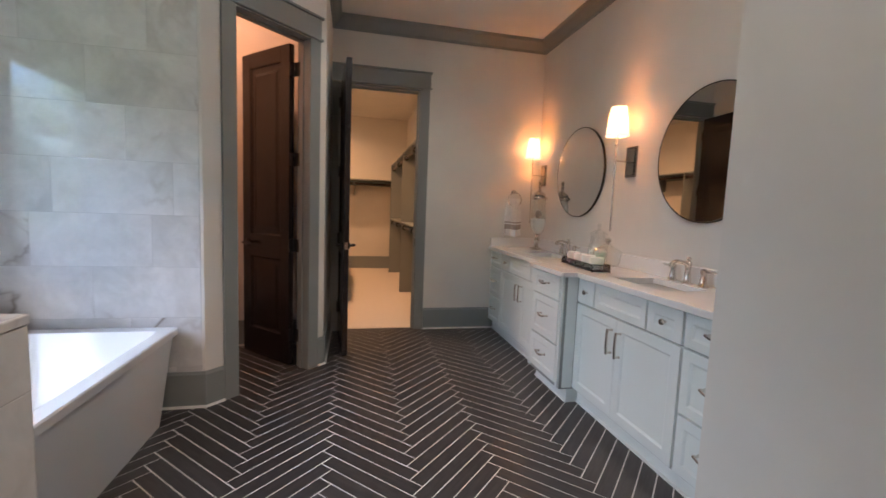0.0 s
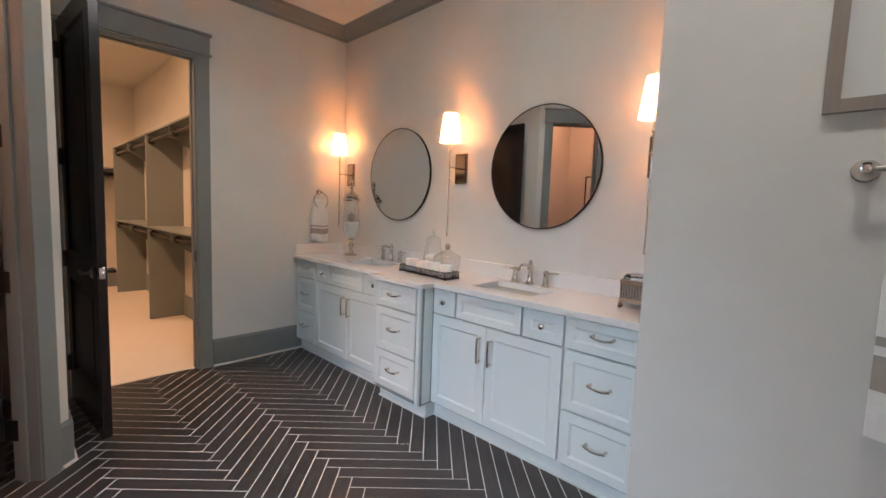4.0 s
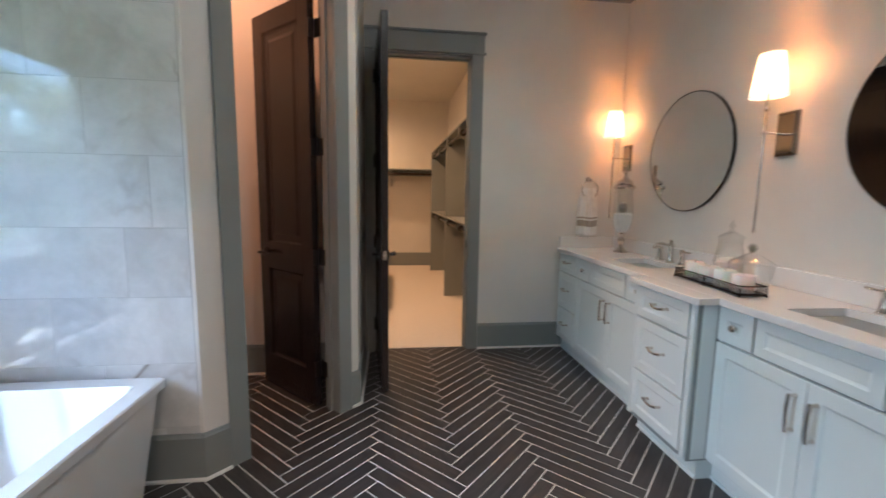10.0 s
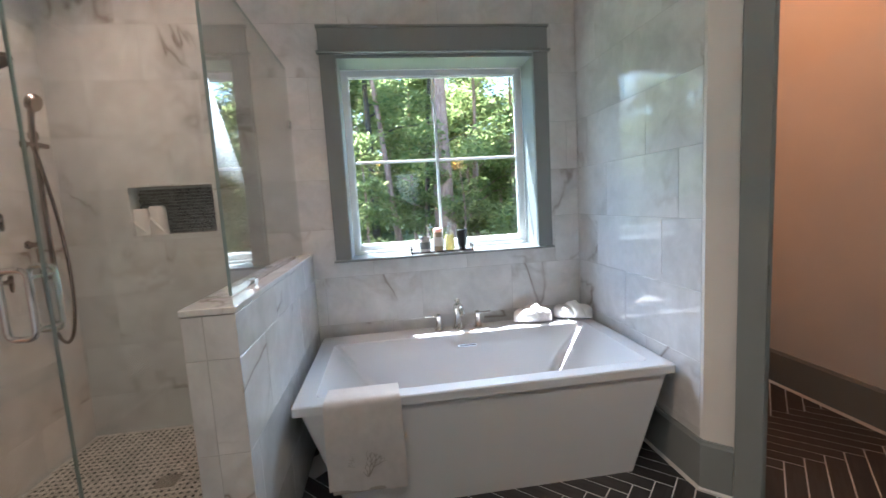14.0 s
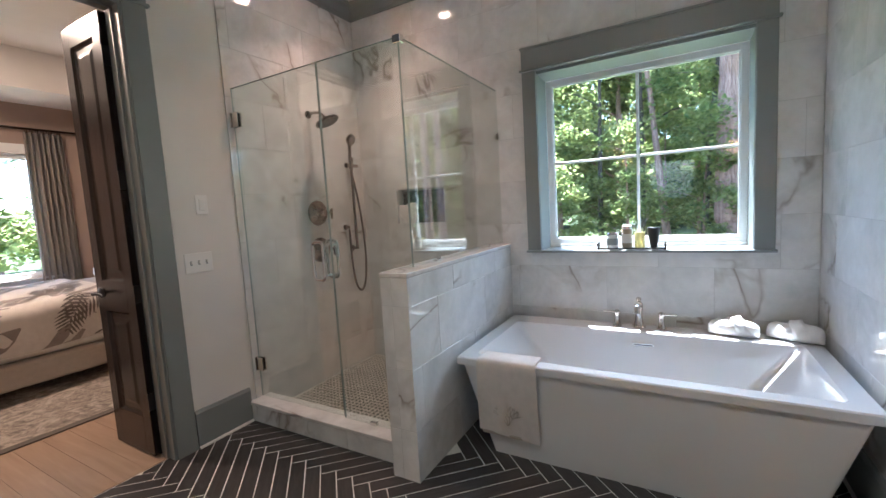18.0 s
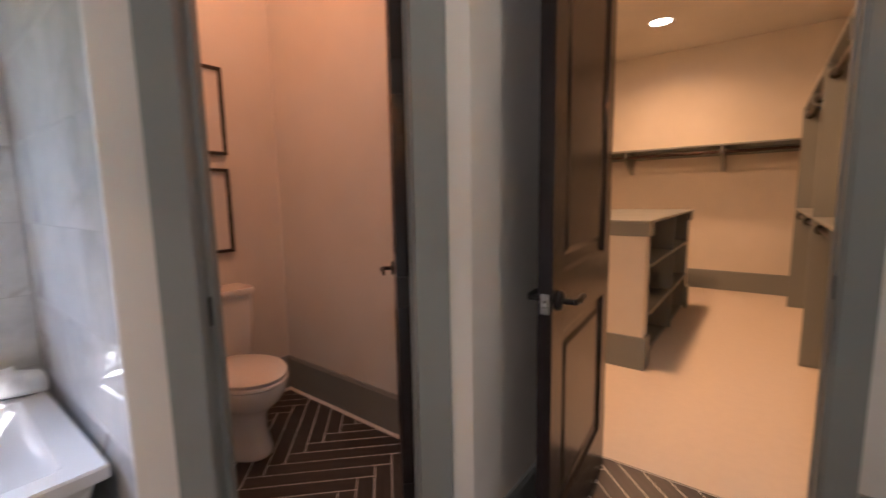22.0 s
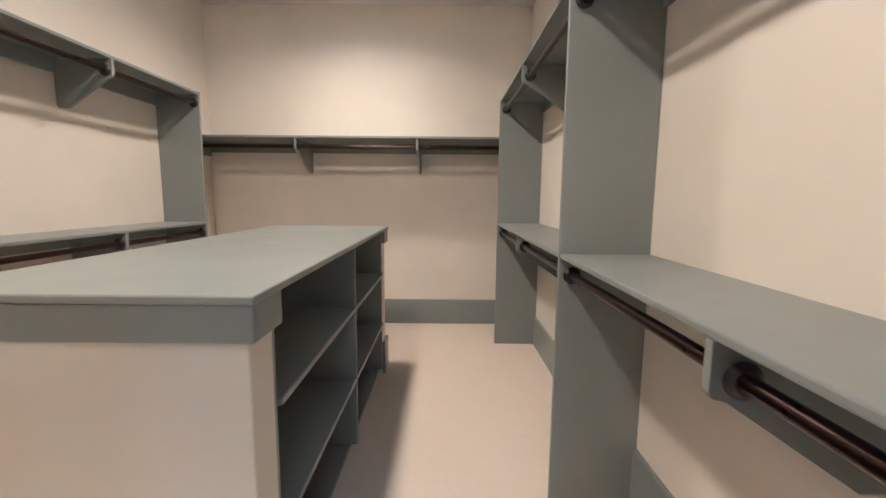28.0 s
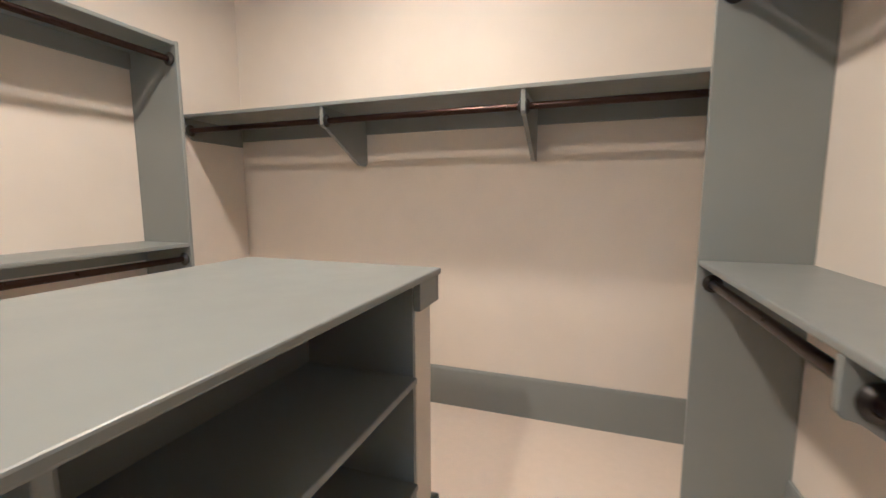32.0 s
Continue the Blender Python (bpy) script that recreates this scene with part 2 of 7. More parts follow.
def marble(name):
    """Polished marble-look porcelain: cool white with grey clouds and sparse brown veins."""
    m = base(name, (0.7, 0.7, 0.7), 0.06)
    N, L, b = nodes(m)
    v = coords(m, (1, 1, 1), by_object=True)
    clouds = noise_tex(m, v, 2.2, 5, 0.6, 0.8)
    c = ramp(m, clouds, [(0.30, (0.60, 0.605, 0.60)), (0.47, (0.71, 0.71, 0.70)), (0.66, (0.79, 0.79, 0.78))])
    fine = noise_tex(m, v, 9, 6, 0.65, 0.5)
    c = mixc(m, 0.3, c, ramp(m, fine, [(0.36, (0.66, 0.66, 0.65)), (0.62, (1.0, 1.0, 1.0))]), "MULTIPLY")
    vn = noise_tex(m, v, 1.0, 5, 0.5, 0.45)
    vein = ramp(m, vn, [(0.487, (0, 0, 0)), (0.5, (1, 1, 1)), (0.506, (0.25, 0.25, 0.25)), (0.53, (0, 0, 0))])
    gate = ramp(m, noise_tex(m, v, 1.6, 2), [(0.52, (0, 0, 0)), (0.62, (0.85, 0.85, 0.85))])
    vf = mixc(m, 1.0, vein, gate, "MULTIPLY")
    c = mixc(m, vf, c, (0.22, 0.18, 0.15))
    v2 = noise_tex(m, v, 2.0, 5, 0.5, 0.4)
    soft = ramp(m, v2, [(0.46, (0, 0, 0)), (0.5, (0.4, 0.4, 0.4)), (0.54, (0, 0, 0))])
    c = mixc(m, mixc(m, 1.0, soft, gate, "MULTIPLY"), c, (0.40, 0.37, 0.34))
    L.new(c, b.inputs["Base Color"])
    b.inputs["Specular IOR Level"].default_value = 0.5
    b.inputs["IOR"].default_value = 1.6
    bump(m, noise_tex(m, v, 5.0, 2), 0.03, 0.004)
    return m


def slate(name):
    """Near-black porcelain plank with a faint brushed grain."""
    m = base(name, (0.02, 0.02, 0.021), 0.42)
    N, L, b = nodes(m)
    v = coords(m, (6, 60, 6), by_object=True)
    g = noise_tex(m, v, 1.2, 5, 0.6)
    c = ramp(m, g, [(0.3, (0.030, 0.0275, 0.0275)), (0.7, (0.058, 0.0535, 0.0525))])
    oi = N.new("ShaderNodeObjectInfo")
    tone = ramp(m, oi.outputs["Random"], [(0.0, (0.78, 0.78, 0.80)), (1.0, (1.0, 0.98, 0.96))])
    L.new(mixc(m, 1.0, c, tone, "MULTIPLY"), b.inputs["Base Color"])
    set_rough(m, noise_tex(m, coords(m, (9, 9, 9)), 3, 4), 0.25, 0.42)
    bump(m, g, 0.12, 0.001)
    return m


def wood_paint(name, color, rough):
    """Dark stained door: long grain under a satin coat."""
    m = base(name, color, rough)
    N, L, b = nodes(m)
    v = coords(m, (45, 45, 1.1))
    g = noise_tex(m, v, 1.5, 6, 0.6, 0.1)
    L.new(ramp(m, g, [(0.3, tuple(c * 0.9 for c in color)), (0.7, tuple(c * 1.08 for c in color))]), b.inputs["Base Color"])
    set_rough(m, noise_tex(m, coords(m), 3, 2), rough - 0.02, rough + 0.02)
    bump(m, g, 0.02, 0.0004)
    return m


def cloth(name, color, scale=900.0, depth=0.5, sheen=0.3, vary=0.1):
    m = base(name, color, 0.95)
    N, L, b = nodes(m)
    v = coords(m)
    f = noise_tex(m, v, scale, 2)
    big = noise_tex(m, v, 22, 3)
    L.new(ramp(m, big, [(0.3, tuple(c * (1 - vary) for c in color)), (0.7, color)]), b.inputs["Base Color"])
    b.inputs["Sheen Weight"].default_value = sheen
    bump(m, f, depth, 0.003)
    return m


def metal(name, color, rough):
    m = base(name, color, rough, 1.0)
    set_rough(m, noise_tex(m, coords(m, world_space=True), 30, 3), max(0.02, rough - 0.04), rough + 0.06)
    return m


def glass(name, color=(1, 1, 1), rough=0.0, ior=1.45):
    m = base(name, color, rough)
    nodes(m)[2].inputs["Transmission Weight"].default_value = 1.0
    nodes(m)[2].inputs["IOR"].default_value = ior
    return m


def thin_glass(name, tint=(0.95, 0.98, 0.97), gloss=0.04, edge=3.5):
    """A flat pane: clear, with a little mirror gloss that grows at grazing angles."""
    m = bpy.data.materials.new(name)
    m.use_nodes = True
    N, L = m.node_tree.nodes, m.node_tree.links
    N.remove(N["Principled BSDF"])
    t = N.new("ShaderNodeBsdfTransparent")
    t.inputs[0].default_value = (*tint, 1)
    g = N.new("ShaderNodeBsdfGlossy")
    g.inputs["Roughness"].default_value = 0.0
    lw = N.new("ShaderNodeLayerWeight")
    lw.inputs["Blend"].default_value = 0.5
    pw = N.new("ShaderNodeMath")
    pw.operation = "POWER"
    pw.inputs[1].default_value = edge
    L.new(lw.outputs["Facing"], pw.inputs[0])
    f = N.new("ShaderNodeMath")
    f.operation = "MULTIPLY_ADD"
    f.use_clamp = True
    f.inputs[1].default_value = 0.8
    f.inputs[2].default_value = gloss
    L.new(pw.outputs[0], f.inputs[0])
    mx = N.new("ShaderNodeMixShader")
    L.new(f.outputs[0], mx.inputs[0])
    L.new(t.outputs[0], mx.inputs[1])
    L.new(g.outputs[0], mx.inputs[2])
    L.new(mx.outputs[0], N["Material Output"].inputs["Surface"])
    return m


def glow(name, color, strength):
    m = base(name, color, 0.6)
    b = nodes(m)[2]
    b.inputs["Emission Color"].default_value = (*color, 1)
    b.inputs["Emission Strength"].default_value = strength
    return m


WALL = paint("wall_paint", (0.72, 0.70, 0.66), 0.55)
CLOSET_WALL = paint("closet_wall_paint", (0.74, 0.69, 0.61), 0.6)
CEIL = paint("ceiling_paint", (0.80, 0.78, 0.75), 0.7)
TRIM = paint("trim_grey", (0.235, 0.255, 0.25), 0.38, 90, 0.06, 0.05)
CABINET = paint("cabinet_paint", (0.745, 0.80, 0.80), 0.34, 70, 0.03, 0.03)
# darker grey with the shade of gaps and slots painted in
GAP_SHADE = paint("gap_shade_grey", (0.30, 0.33, 0.33), 0.5)
DOOR = wood_paint("door_espresso", (0.0165, 0.0115, 0.0115), 0.24)
MARBLE = marble("marble_tile")
GROUT = paint("tile_grout", (0.47, 0.47, 0.46), 0.9)
SLATE = slate("slate_plank")
FLOOR_GROUT = paint("floor_grout", (0.74, 0.72, 0.69), 0.9, 400, 0.2)
QUARTZ = paint("quartz_white", (0.80, 0.79, 0.78), 0.14, 40, 0.0, 0.03)
ACRYLIC = base("tub_acrylic", (0.69, 0.69, 0.70), 0.10, Coat_Weight=0.6, Coat_Roughness=0.05)
PORCELAIN = base("porcelain", (0.80, 0.79, 0.77), 0.08, Coat_Weight=0.5, Coat_Roughness=0.03)
VINYL = paint("window_vinyl", (0.78, 0.79, 0.79), 0.35, 60, 0.02, 0.02)
NICKEL = metal("polished_nickel", (0.66, 0.62, 0.57), 0.10)
CHROME = metal("chrome", (0.80, 0.80, 0.80), 0.05)
BRONZE = metal("oiled_bronze", (0.030, 0.022, 0.018), 0.38)
BLACK = base("black_hardware", (0.012, 0.011, 0.011), 0.35)
ROD = metal("bronze_rod", (0.045, 0.03, 0.025), 0.28)
MIRROR = base("mirror_silver", (0.70, 0.71, 0.71), 0.0, 1.0)
PANE = thin_glass("window_pane")
SHOWER_GLASS = thin_glass("shower_glass", (0.94, 0.982, 0.968), 0.065, 2.6)
GLASS_EDGE = base("glass_edge_green", (0.28, 0.35, 0.33), 0.12)
JAR_GLASS = thin_glass("jar_glass", (0.95, 0.965, 0.96), 0.09, 2.0)
TOWEL = cloth("towel_white", (0.86, 0.845, 0.82), 700, 0.12)
TOWEL_BAND = cloth("towel_taupe", (0.42, 0.37, 0.32))
CARPET = cloth("closet_carpet", (0.71, 0.625, 0.525), 420, 0.10, 0.05, 0.035)
WAX = base("candle_wax", (0.82, 0.79, 0.74), 0.45, Subsurface_Weight=0.3)
PAPER = base("art_paper", (0.72, 0.71, 0.69), 0.7)
INK = base("art_ink", (0.30, 0.295, 0.29), 0.8)
WOOD_GREY = wood_paint("frame_grey_wood", (0.30, 0.25, 0.215), 0.42)

# ---- plan of the place (metres) ----
VW, CW, PW, PE = 2.345, 5.055, 1.53, 1.875      # vanity wall x, closet wall y, partition x, partition end y
WWX, TW, EW = -1.655, 3.485, 0.345              # window wall x, tub end wall y, entry wall y
SIDE, CEILZ, CL_CEIL = 0.14, 3.085, 3.07
CLR, CLL, CLB, CLN = 1.420, -1.68, 9.52, 5.17    # closet right, left, back, near walls
R2 = math.sqrt(2)


def diag(u, out=0.0):
    """A point on the slanted wall: u along it, out towards the bath."""
    return ((u * R2 - 4.0) / 2 + out / R2, (u * R2 + 4.0) / 2 - out / R2)


UL, UR = 2.300, 2.873                            # the slanted wall's door opening


def sweep(path, profile, closed=False):
    """Run a moulding profile of (distance from wall, height) along a wall line that has the room on its left."""
    bm = bmesh.new()
    n = len(path)
    pts = [Vector(p) for p in path]
    rings = []
    for i, p in enumerate(pts):
        d0 = (p - pts[i - 1]).normalized() if (i > 0 or closed) else None
        d1 = (pts[(i + 1) % n] - p).normalized() if (i < n - 1 or closed) else None
        d0, d1 = d0 or d1, d1 or d0
        n0, n1 = Vector((-d0.y, d0.x)), Vector((-d1.y, d1.x))
        mit = (n0 + n1).normalized()
        k = 1 / max(0.3, mit.dot(n0))
        rings.append([bm.verts.new((p.x + mit.x * k * d, p.y + mit.y * k * d, z)) for d, z in profile])
    m = len(profile)
    for i in range(n if closed else n - 1):
        a, c = rings[i], rings[(i + 1) % n]
        for j in range(m):
            bm.faces.new((a[j], a[(j + 1) % m], c[(j + 1) % m], c[j]))
    if not closed:
        bm.faces.new(rings[0])
        bm.faces.new(rings[-1][::-1])
    return bm


# walls of the bath
structure("wall_vanity", box((VW, 1.76, 0), (VW + 0.12, 5.11, CEILZ)), WALL, "off-white painted wall behind the long vanity", "wall")
structure("wall_closet_door", boxes([((SIDE, CW, 0), (0.198, 5.11, CEILZ)), ((1.014, CW, 0), (VW, 5.11, CEILZ)), ((0.198, CW, 2.472), (1.014, 5.11, CEILZ))]), WALL, "off-white painted wall with the closet doorway", "wall")
structure("wall_column", prism([diag(UR), (SIDE, SIDE + 4.0), (SIDE, 5.11), (-1.79, 5.11), (-1.79, 4.665), (0.06, 4.665), (0.06, 4.222), diag(UR, -0.115)], 0, CEILZ), WALL, "off-white painted wall mass beside the slanted doorway", "wall")
structure("wall_tub_end", prism([(-1.79, TW + 0.011), (-0.532, TW + 0.011), (-0.532, TW), (-0.515, TW), diag(UL), diag(UL, -0.115), (-0.558, 3.605), (-1.79, 3.605)], 0, CEILZ), WALL, "wall between the tub and the toilet room", "wall")
structure("wall_over_slanted_door", prism([diag(UL), diag(UR), diag(UR, -0.115), diag(UL, -0.115)], 2.472, CEILZ), WALL, "painted wall above the slanted doorway", "wall")
WY0, WY1, WZ0, WZ1 = 1.945, 3.21, 0.985, 2.225   # window opening
NY0, NY1, NZ0, NZ1 = 0.705, 1.190, 1.205, 1.508  # shower niche
structure("wall_window", boxes([((-2.0, 0.22, 0), (-1.667, 4.70, WZ0 - 0.018)), ((-2.0, 0.22, WZ0 - 0.018), (-1.667, WY0 - 0.09, WZ0)), ((-2.0, WY1 + 0.09, WZ0 - 0.018), (-1.667, 4.70, WZ0)), ((-2.0, 0.22, WZ1), (-1.667, 4.70, CEILZ)), ((-2.0, 0.22, WZ0), (-1.667, NY0, WZ1)), ((-2.0, NY1, WZ0), (-1.667, WY0, WZ1)), ((-2.0, NY0, WZ0), (-1.667, NY1, NZ0)), ((-2.0, NY0, NZ1), (-1.667, NY1, WZ1)), ((-2.0, NY0, NZ0), (-1.765, NY1, NZ1)), ((-2.0, WY1, WZ0), (-1.667, 4.70, WZ1))]), WALL, "outer wall with the tub window", "wall")
BX0, BX1 = 0.115, 1.0                            # bedroom doorway
structure("wall_entry", boxes([((-1.667, 0.22, 0), (BX0, EW, CEILZ)), ((BX1, 0.22, 0), (1.65, EW, CEILZ)), ((BX0, 0.22, 2.472), (BX1, EW, CEILZ))]), WALL, "off-white painted wall with the bedroom doorway", "wall")
structure("wall_partition", box((PW, EW, 0), (1.65, PE, CEILZ), 0.004), WALL, "off-white painted partition at the end of the vanity", "wall")
structure("wall_vanity_end", box((1.65, PE - 0.12, 0), (VW, PE, CEILZ)), WALL, "short painted return wall beside the vanity", "wall")
SUNK = ((-1.05, 0.95, 0.062), (0.85, 1.35, 0.075), (0.85, 4.05, 0.075))


def pierced(x0, x1, y0, y1, z0, z1, holes):
    """A slab with square openings (centre x, y, half width)."""
    xs = sorted({x0, x1} | {h[0] + s * h[2] for h in holes for s in (-1, 1)})
    ys = sorted({y0, y1} | {h[1] + s * h[2] for h in holes for s in (-1, 1)})
    cells = []
    for a, c in zip(xs, xs[1:]):
        for e, g in zip(ys, ys[1:]):
            if not any(abs((a + c) / 2 - h[0]) < h[2] and abs((e + g) / 2 - h[1]) < h[2] for h in holes):
                cells.append(((a, e, z0), (c, g, z1)))
    return boxes(cells)


structure("ceiling", pierced(-2.0, 2.47, 0.22, 5.11, CEILZ, CEILZ + 0.1, SUNK), CEIL, "white painted bathroom ceiling", "ceiling")
structure("floor", box((-1.70, 0.285, -0.12), (2.47, 5.105, -0.0012)), FLOOR_GROUT, "herringbone floor of dark slate planks with pale grout", "floor")

# walk-in closet shell
structure("wall_closet_near", boxes([((-1.80, 5.11, 0), (0.198, CLN, CL_CEIL)), ((1.014, 5.11, 0), (1.54, CLN, CL_CEIL)), ((0.198, 5.11, 2.472), (1.014, CLN, CL_CEIL))]), CLOSET_WALL, "beige painted closet wall with the doorway", "wall")
structure("wall_closet_right", box((CLR, CLN, 0), (1.54, 9.64, CL_CEIL)), CLOSET_WALL, "beige painted closet side wall", "wall")
structure("wall_closet_left", box((-1.80, CLN, 0), (CLL, 9.64, CL_CEIL)), CLOSET_WALL, "beige painted closet side wall", "wall")
structure("wall_closet_back", box((CLL, CLB, 0), (CLR, 9.64, CL_CEIL)), CLOSET_WALL, "beige painted closet end wall", "wall")
structure("ceiling_closet", box((-1.80, 5.11, CL_CEIL), (1.54, 9.64, CL_CEIL + 0.14)), CLOSET_WALL, "painted closet ceiling", "ceiling")
structure("floor_closet", box((-1.80, 5.105, -0.12), (1.54, 9.64, 0.004)), CARPET, "cream cut-pile carpet in the closet", "carpet")

# mouldings
CROWN = [(0, 2.962), (0.012, 2.962), (0.016, 2.985), (0.034, 3.0), (0.062, 3.036), (0.082, 3.053), (0.086, CEILZ - 0.001), (0, CEILZ - 0.001)]
ROOM = [(WWX, EW), (PW, EW), (PW, PE), (VW, PE), (VW, CW), (SIDE, CW), (SIDE, SIDE + 4.0), (-0.515, TW), (WWX, TW)]
structure("crown_moulding", sweep(ROOM, CROWN, True), TRIM, "grey painted crown moulding", "moulding")
BASE = [(0.0, 0.0), (0.017, 0.0), (0.017, 0.208), (0.013, 0.216), (0.011, 0.226), (0.0, 0.226)]
SHOE = [(0.017, 0.0), (0.029, 0.0), (0.027, 0.008), (0.017, 0.013)]
BASE_C = [(0.0, 0.0), (0.017, 0.0), (0.017, 0.238), (0.012, 0.252), (0.0, 0.252)]
RUNS = [[(-0.36, EW), (0.0, EW)], [(1.12, EW), (PW, EW), (PW, PE), (1.84, PE)], [(1.90, CW), (1.106, CW)], [(SIDE, 5.03), (SIDE, SIDE + 4.0), diag(2.962)], [diag(UL - 0.089), (-0.515, TW), (WWX, TW)],
        [(0.06, 4.665), (-1.667, 4.665), (-1.667, 3.605), (-0.558, 3.605)]]
CAULK = paint("caulk", (0.62, 0.61, 0.59), 0.7)
for run in RUNS:
    b_ = structure("baseboard", sweep(run, BASE), TRIM, "tall grey painted baseboard", "baseboard")
    part("shoe_strip", sweep(run, SHOE), CAULK, b_, "pale caulk strip at the floor")
for run in ([(-0.05, CLN), (CLL, CLN)][::-1], [(1.1, CLN), (CLR, CLN), (CLR, CLB), (CLL, CLB), (CLL, CLN)]):
    structure("baseboard", sweep(run, BASE_C), TRIM, "tall grey painted closet baseboard", "baseboard")


# ---- doorways and doors ----
def doorway(name, m, w, h, depth, left=0.115, right=0.115, both=False, label="", j=0.018):
    """Jambs, flat casings and a tall header with fillet and cap. Local x runs along the opening, -y into the bath, wall face at y=0."""
    th = new(name)
    th.matrix_world = m
    tagged(th, label, "door frame", kind="structure")
    part("jamb", box((-0.002, -0.006, 0), (j, depth + 0.006, h), 0.002), TRIM, th)
    part("jamb", box((w - j, -0.006, 0), (w + 0.002, depth + 0.006, h), 0.002), TRIM, th)
    part("head_jamb", box((j, -0.006, h - j), (w - j, depth + 0.006, h), 0.002), TRIM, th)
    part("stop", boxes([((j, depth * 0.42, 0), (j + 0.011, depth * 0.42 + 0.034, h - j)), ((w - j - 0.011, depth * 0.42, 0), (w - j, depth * 0.42 + 0.034, h - j)), ((j + 0.011, depth * 0.42, h - j - 0.011), (w - j - 0.011, depth * 0.42 + 0.034, h - j))]), TRIM, th)
    t = 0.02
    for side in ((1, -1) if both else (1,)):
        y0, y1 = (-t, 0) if side == 1 else (depth, depth + t)
        part("casing", box((-left + 0.006, y0, 0), (0.006, y1, h + 0.004), 0.002), TRIM, th)
        part("casing", box((w - 0.006, y0, 0), (w + right - 0.006, y1, h + 0.004), 0.002), TRIM, th)
        part("header", box((-left, y0, h + 0.022), (w + right, y1, h + 0.156), 0.002), TRIM, th)
        part("fillet", box((-left - 0.012, y0 - (0.012 if side == 1 else 0), h + 0.004), (w + right + 0.012, y1 + (0 if side == 1 else 0.012), h + 0.022), 0.005, 2), TRIM, th)
        part("header_cap", box((-left - 0.014, y0 - (0.014 if side == 1 else 0), h + 0.156), (w + right + 0.014, y1 + (0 if side == 1 else 0.014), h + 0.175), 0.004, 2), TRIM, th)
    return th


def lever(parent, x, z, side, way, mat_):
    """A rosette and a curved lever on one face of a leaf."""
    s = side
    y0 = s * 0.0225
    pl = part("rosette", lathe([(0.0, 0), (0.031, 0.0), (0.031, 0.006), (0.026, 0.011), (0.012, 0.013), (0.0, 0.013)], 24, Matrix.Translation((x, y0, z)) @ Euler((radians(-90 * s), 0, 0)).to_matrix().to_4x4()), mat_, parent)
    smooth(pl)
    bm = tube([(x, y0, z), (x, y0 + s * 0.045, z)], 0.009, 12)
    add_tube(bm, [(x, y0 + s * 0.045, z), (x + way * 0.02, y0 + s * 0.052, z + 0.001), (x + way * 0.06, y0 + s * 0.05, z + 0.006), (x + way * 0.095, y0 + s * 0.045, z + 0.001), (x + way * 0.115, y0 + s * 0.043, z - 0.006)], [0.010, 0.010, 0.0085, 0.008, 0.006], 12)
    smooth(part("lever", bm, mat_, parent))


def door_leaf(name, label, m, w, h, hinge_side=1, hinge_z=(0.25, 0.955, 1.61, 2.27), t=0.044):
    """A two-panel leaf: hinge edge at x=0, free edge at x=w. Stiles, rails, recessed panels with raised fields, levers and hinges."""
    th = new(name)
    th.matrix_world = m
    tagged(th, label, "door")
    st = 0.105 if w > 0.55 else 0.085
    z0 = 0.012
    rails = [(z0, 0.235), (0.84, 1.02), (h - 0.115, h)]
    part("stile", box((0, -t / 2, z0), (st, t / 2, h), 0.002), DOOR, th)
    part("stile", box((w - st, -t / 2, z0), (w, t / 2, h), 0.002), DOOR, th)
    for a, c in rails:
        part("rail", box((st, -t / 2, a), (w - st, t / 2, c)), DOOR, th)
    for a, c in ((rails[0][1], rails[1][0]), (rails[1][1], rails[2][0])):
        bm = box((st, -0.006, a), (w - st, 0.006, c))
        part("panel", bm, DOOR, th)
        for s in (1, -1):
            cx, cz, pw, ph = w / 2, (a + c) / 2, w - 2 * st, c - a
            rr = []
            for inset, y in ((0.0, t / 2 - 0.001), (0.012, t / 2 - 0.012), (0.022, 0.0075), (0.048, 0.0085), (0.070, 0.0145)):
                rr.append([(cx + sx * (pw / 2 - inset), s * y, cz + sz * (ph / 2 - inset)) for sx, sz in ((-1, -1), (1, -1), (1, 1), (-1, 1))])
            part("raised_field", loft(rr, False, True), DOOR, th)
    for s in (1, -1):
        lever(th, w - 0.065, 0.945, s, -1, BLACK)
    part("latch_plate", box((w - 0.0005, -0.013, 0.915), (w + 0.0015, 0.013, 0.975), 0.0005), NICKEL, th, "small nickel latch plate")
    part("latch_bolt", box((w, -0.007, 0.936), (w + 0.011, 0.007, 0.954), 0.003), NICKEL, th)
    for z in hinge_z:
        yb = hinge_side * (t / 2 + 0.006)
        hg = part("hinge", box((-0.0028, -t / 2 + 0.002, z - 0.05), (0.0, t / 2, z + 0.05)), BLACK, th, "black butt hinge")
        part("jamb_plate", box((-0.082, yb - hinge_side * 0.0055 - 0.0015, z - 0.05), (-0.006, yb - hinge_side * 0.0055 + 0.0015, z + 0.05)), BLACK, hg)
        bm = bmesh.new()
        for k in range(5):
            add_lathe(bm, [(0.0, -0.0095), (0.0078, -0.0095), (0.0078, 0.0095), (0.0, 0.0095)], 12, Matrix.Translation((-0.006, hinge_side * (t / 2 + 0.006), z - 0.04 + 0.02 * k)))
        add_lathe(bm, [(0.0, 0.049), (0.0055, 0.05), (0.006, 0.056), (0.0, 0.06)], 10, Matrix.Translation((-0.006, hinge_side * (t / 2 + 0.006), z)))
        smooth(part("knuckle", bm, BLACK, hg))
    return th


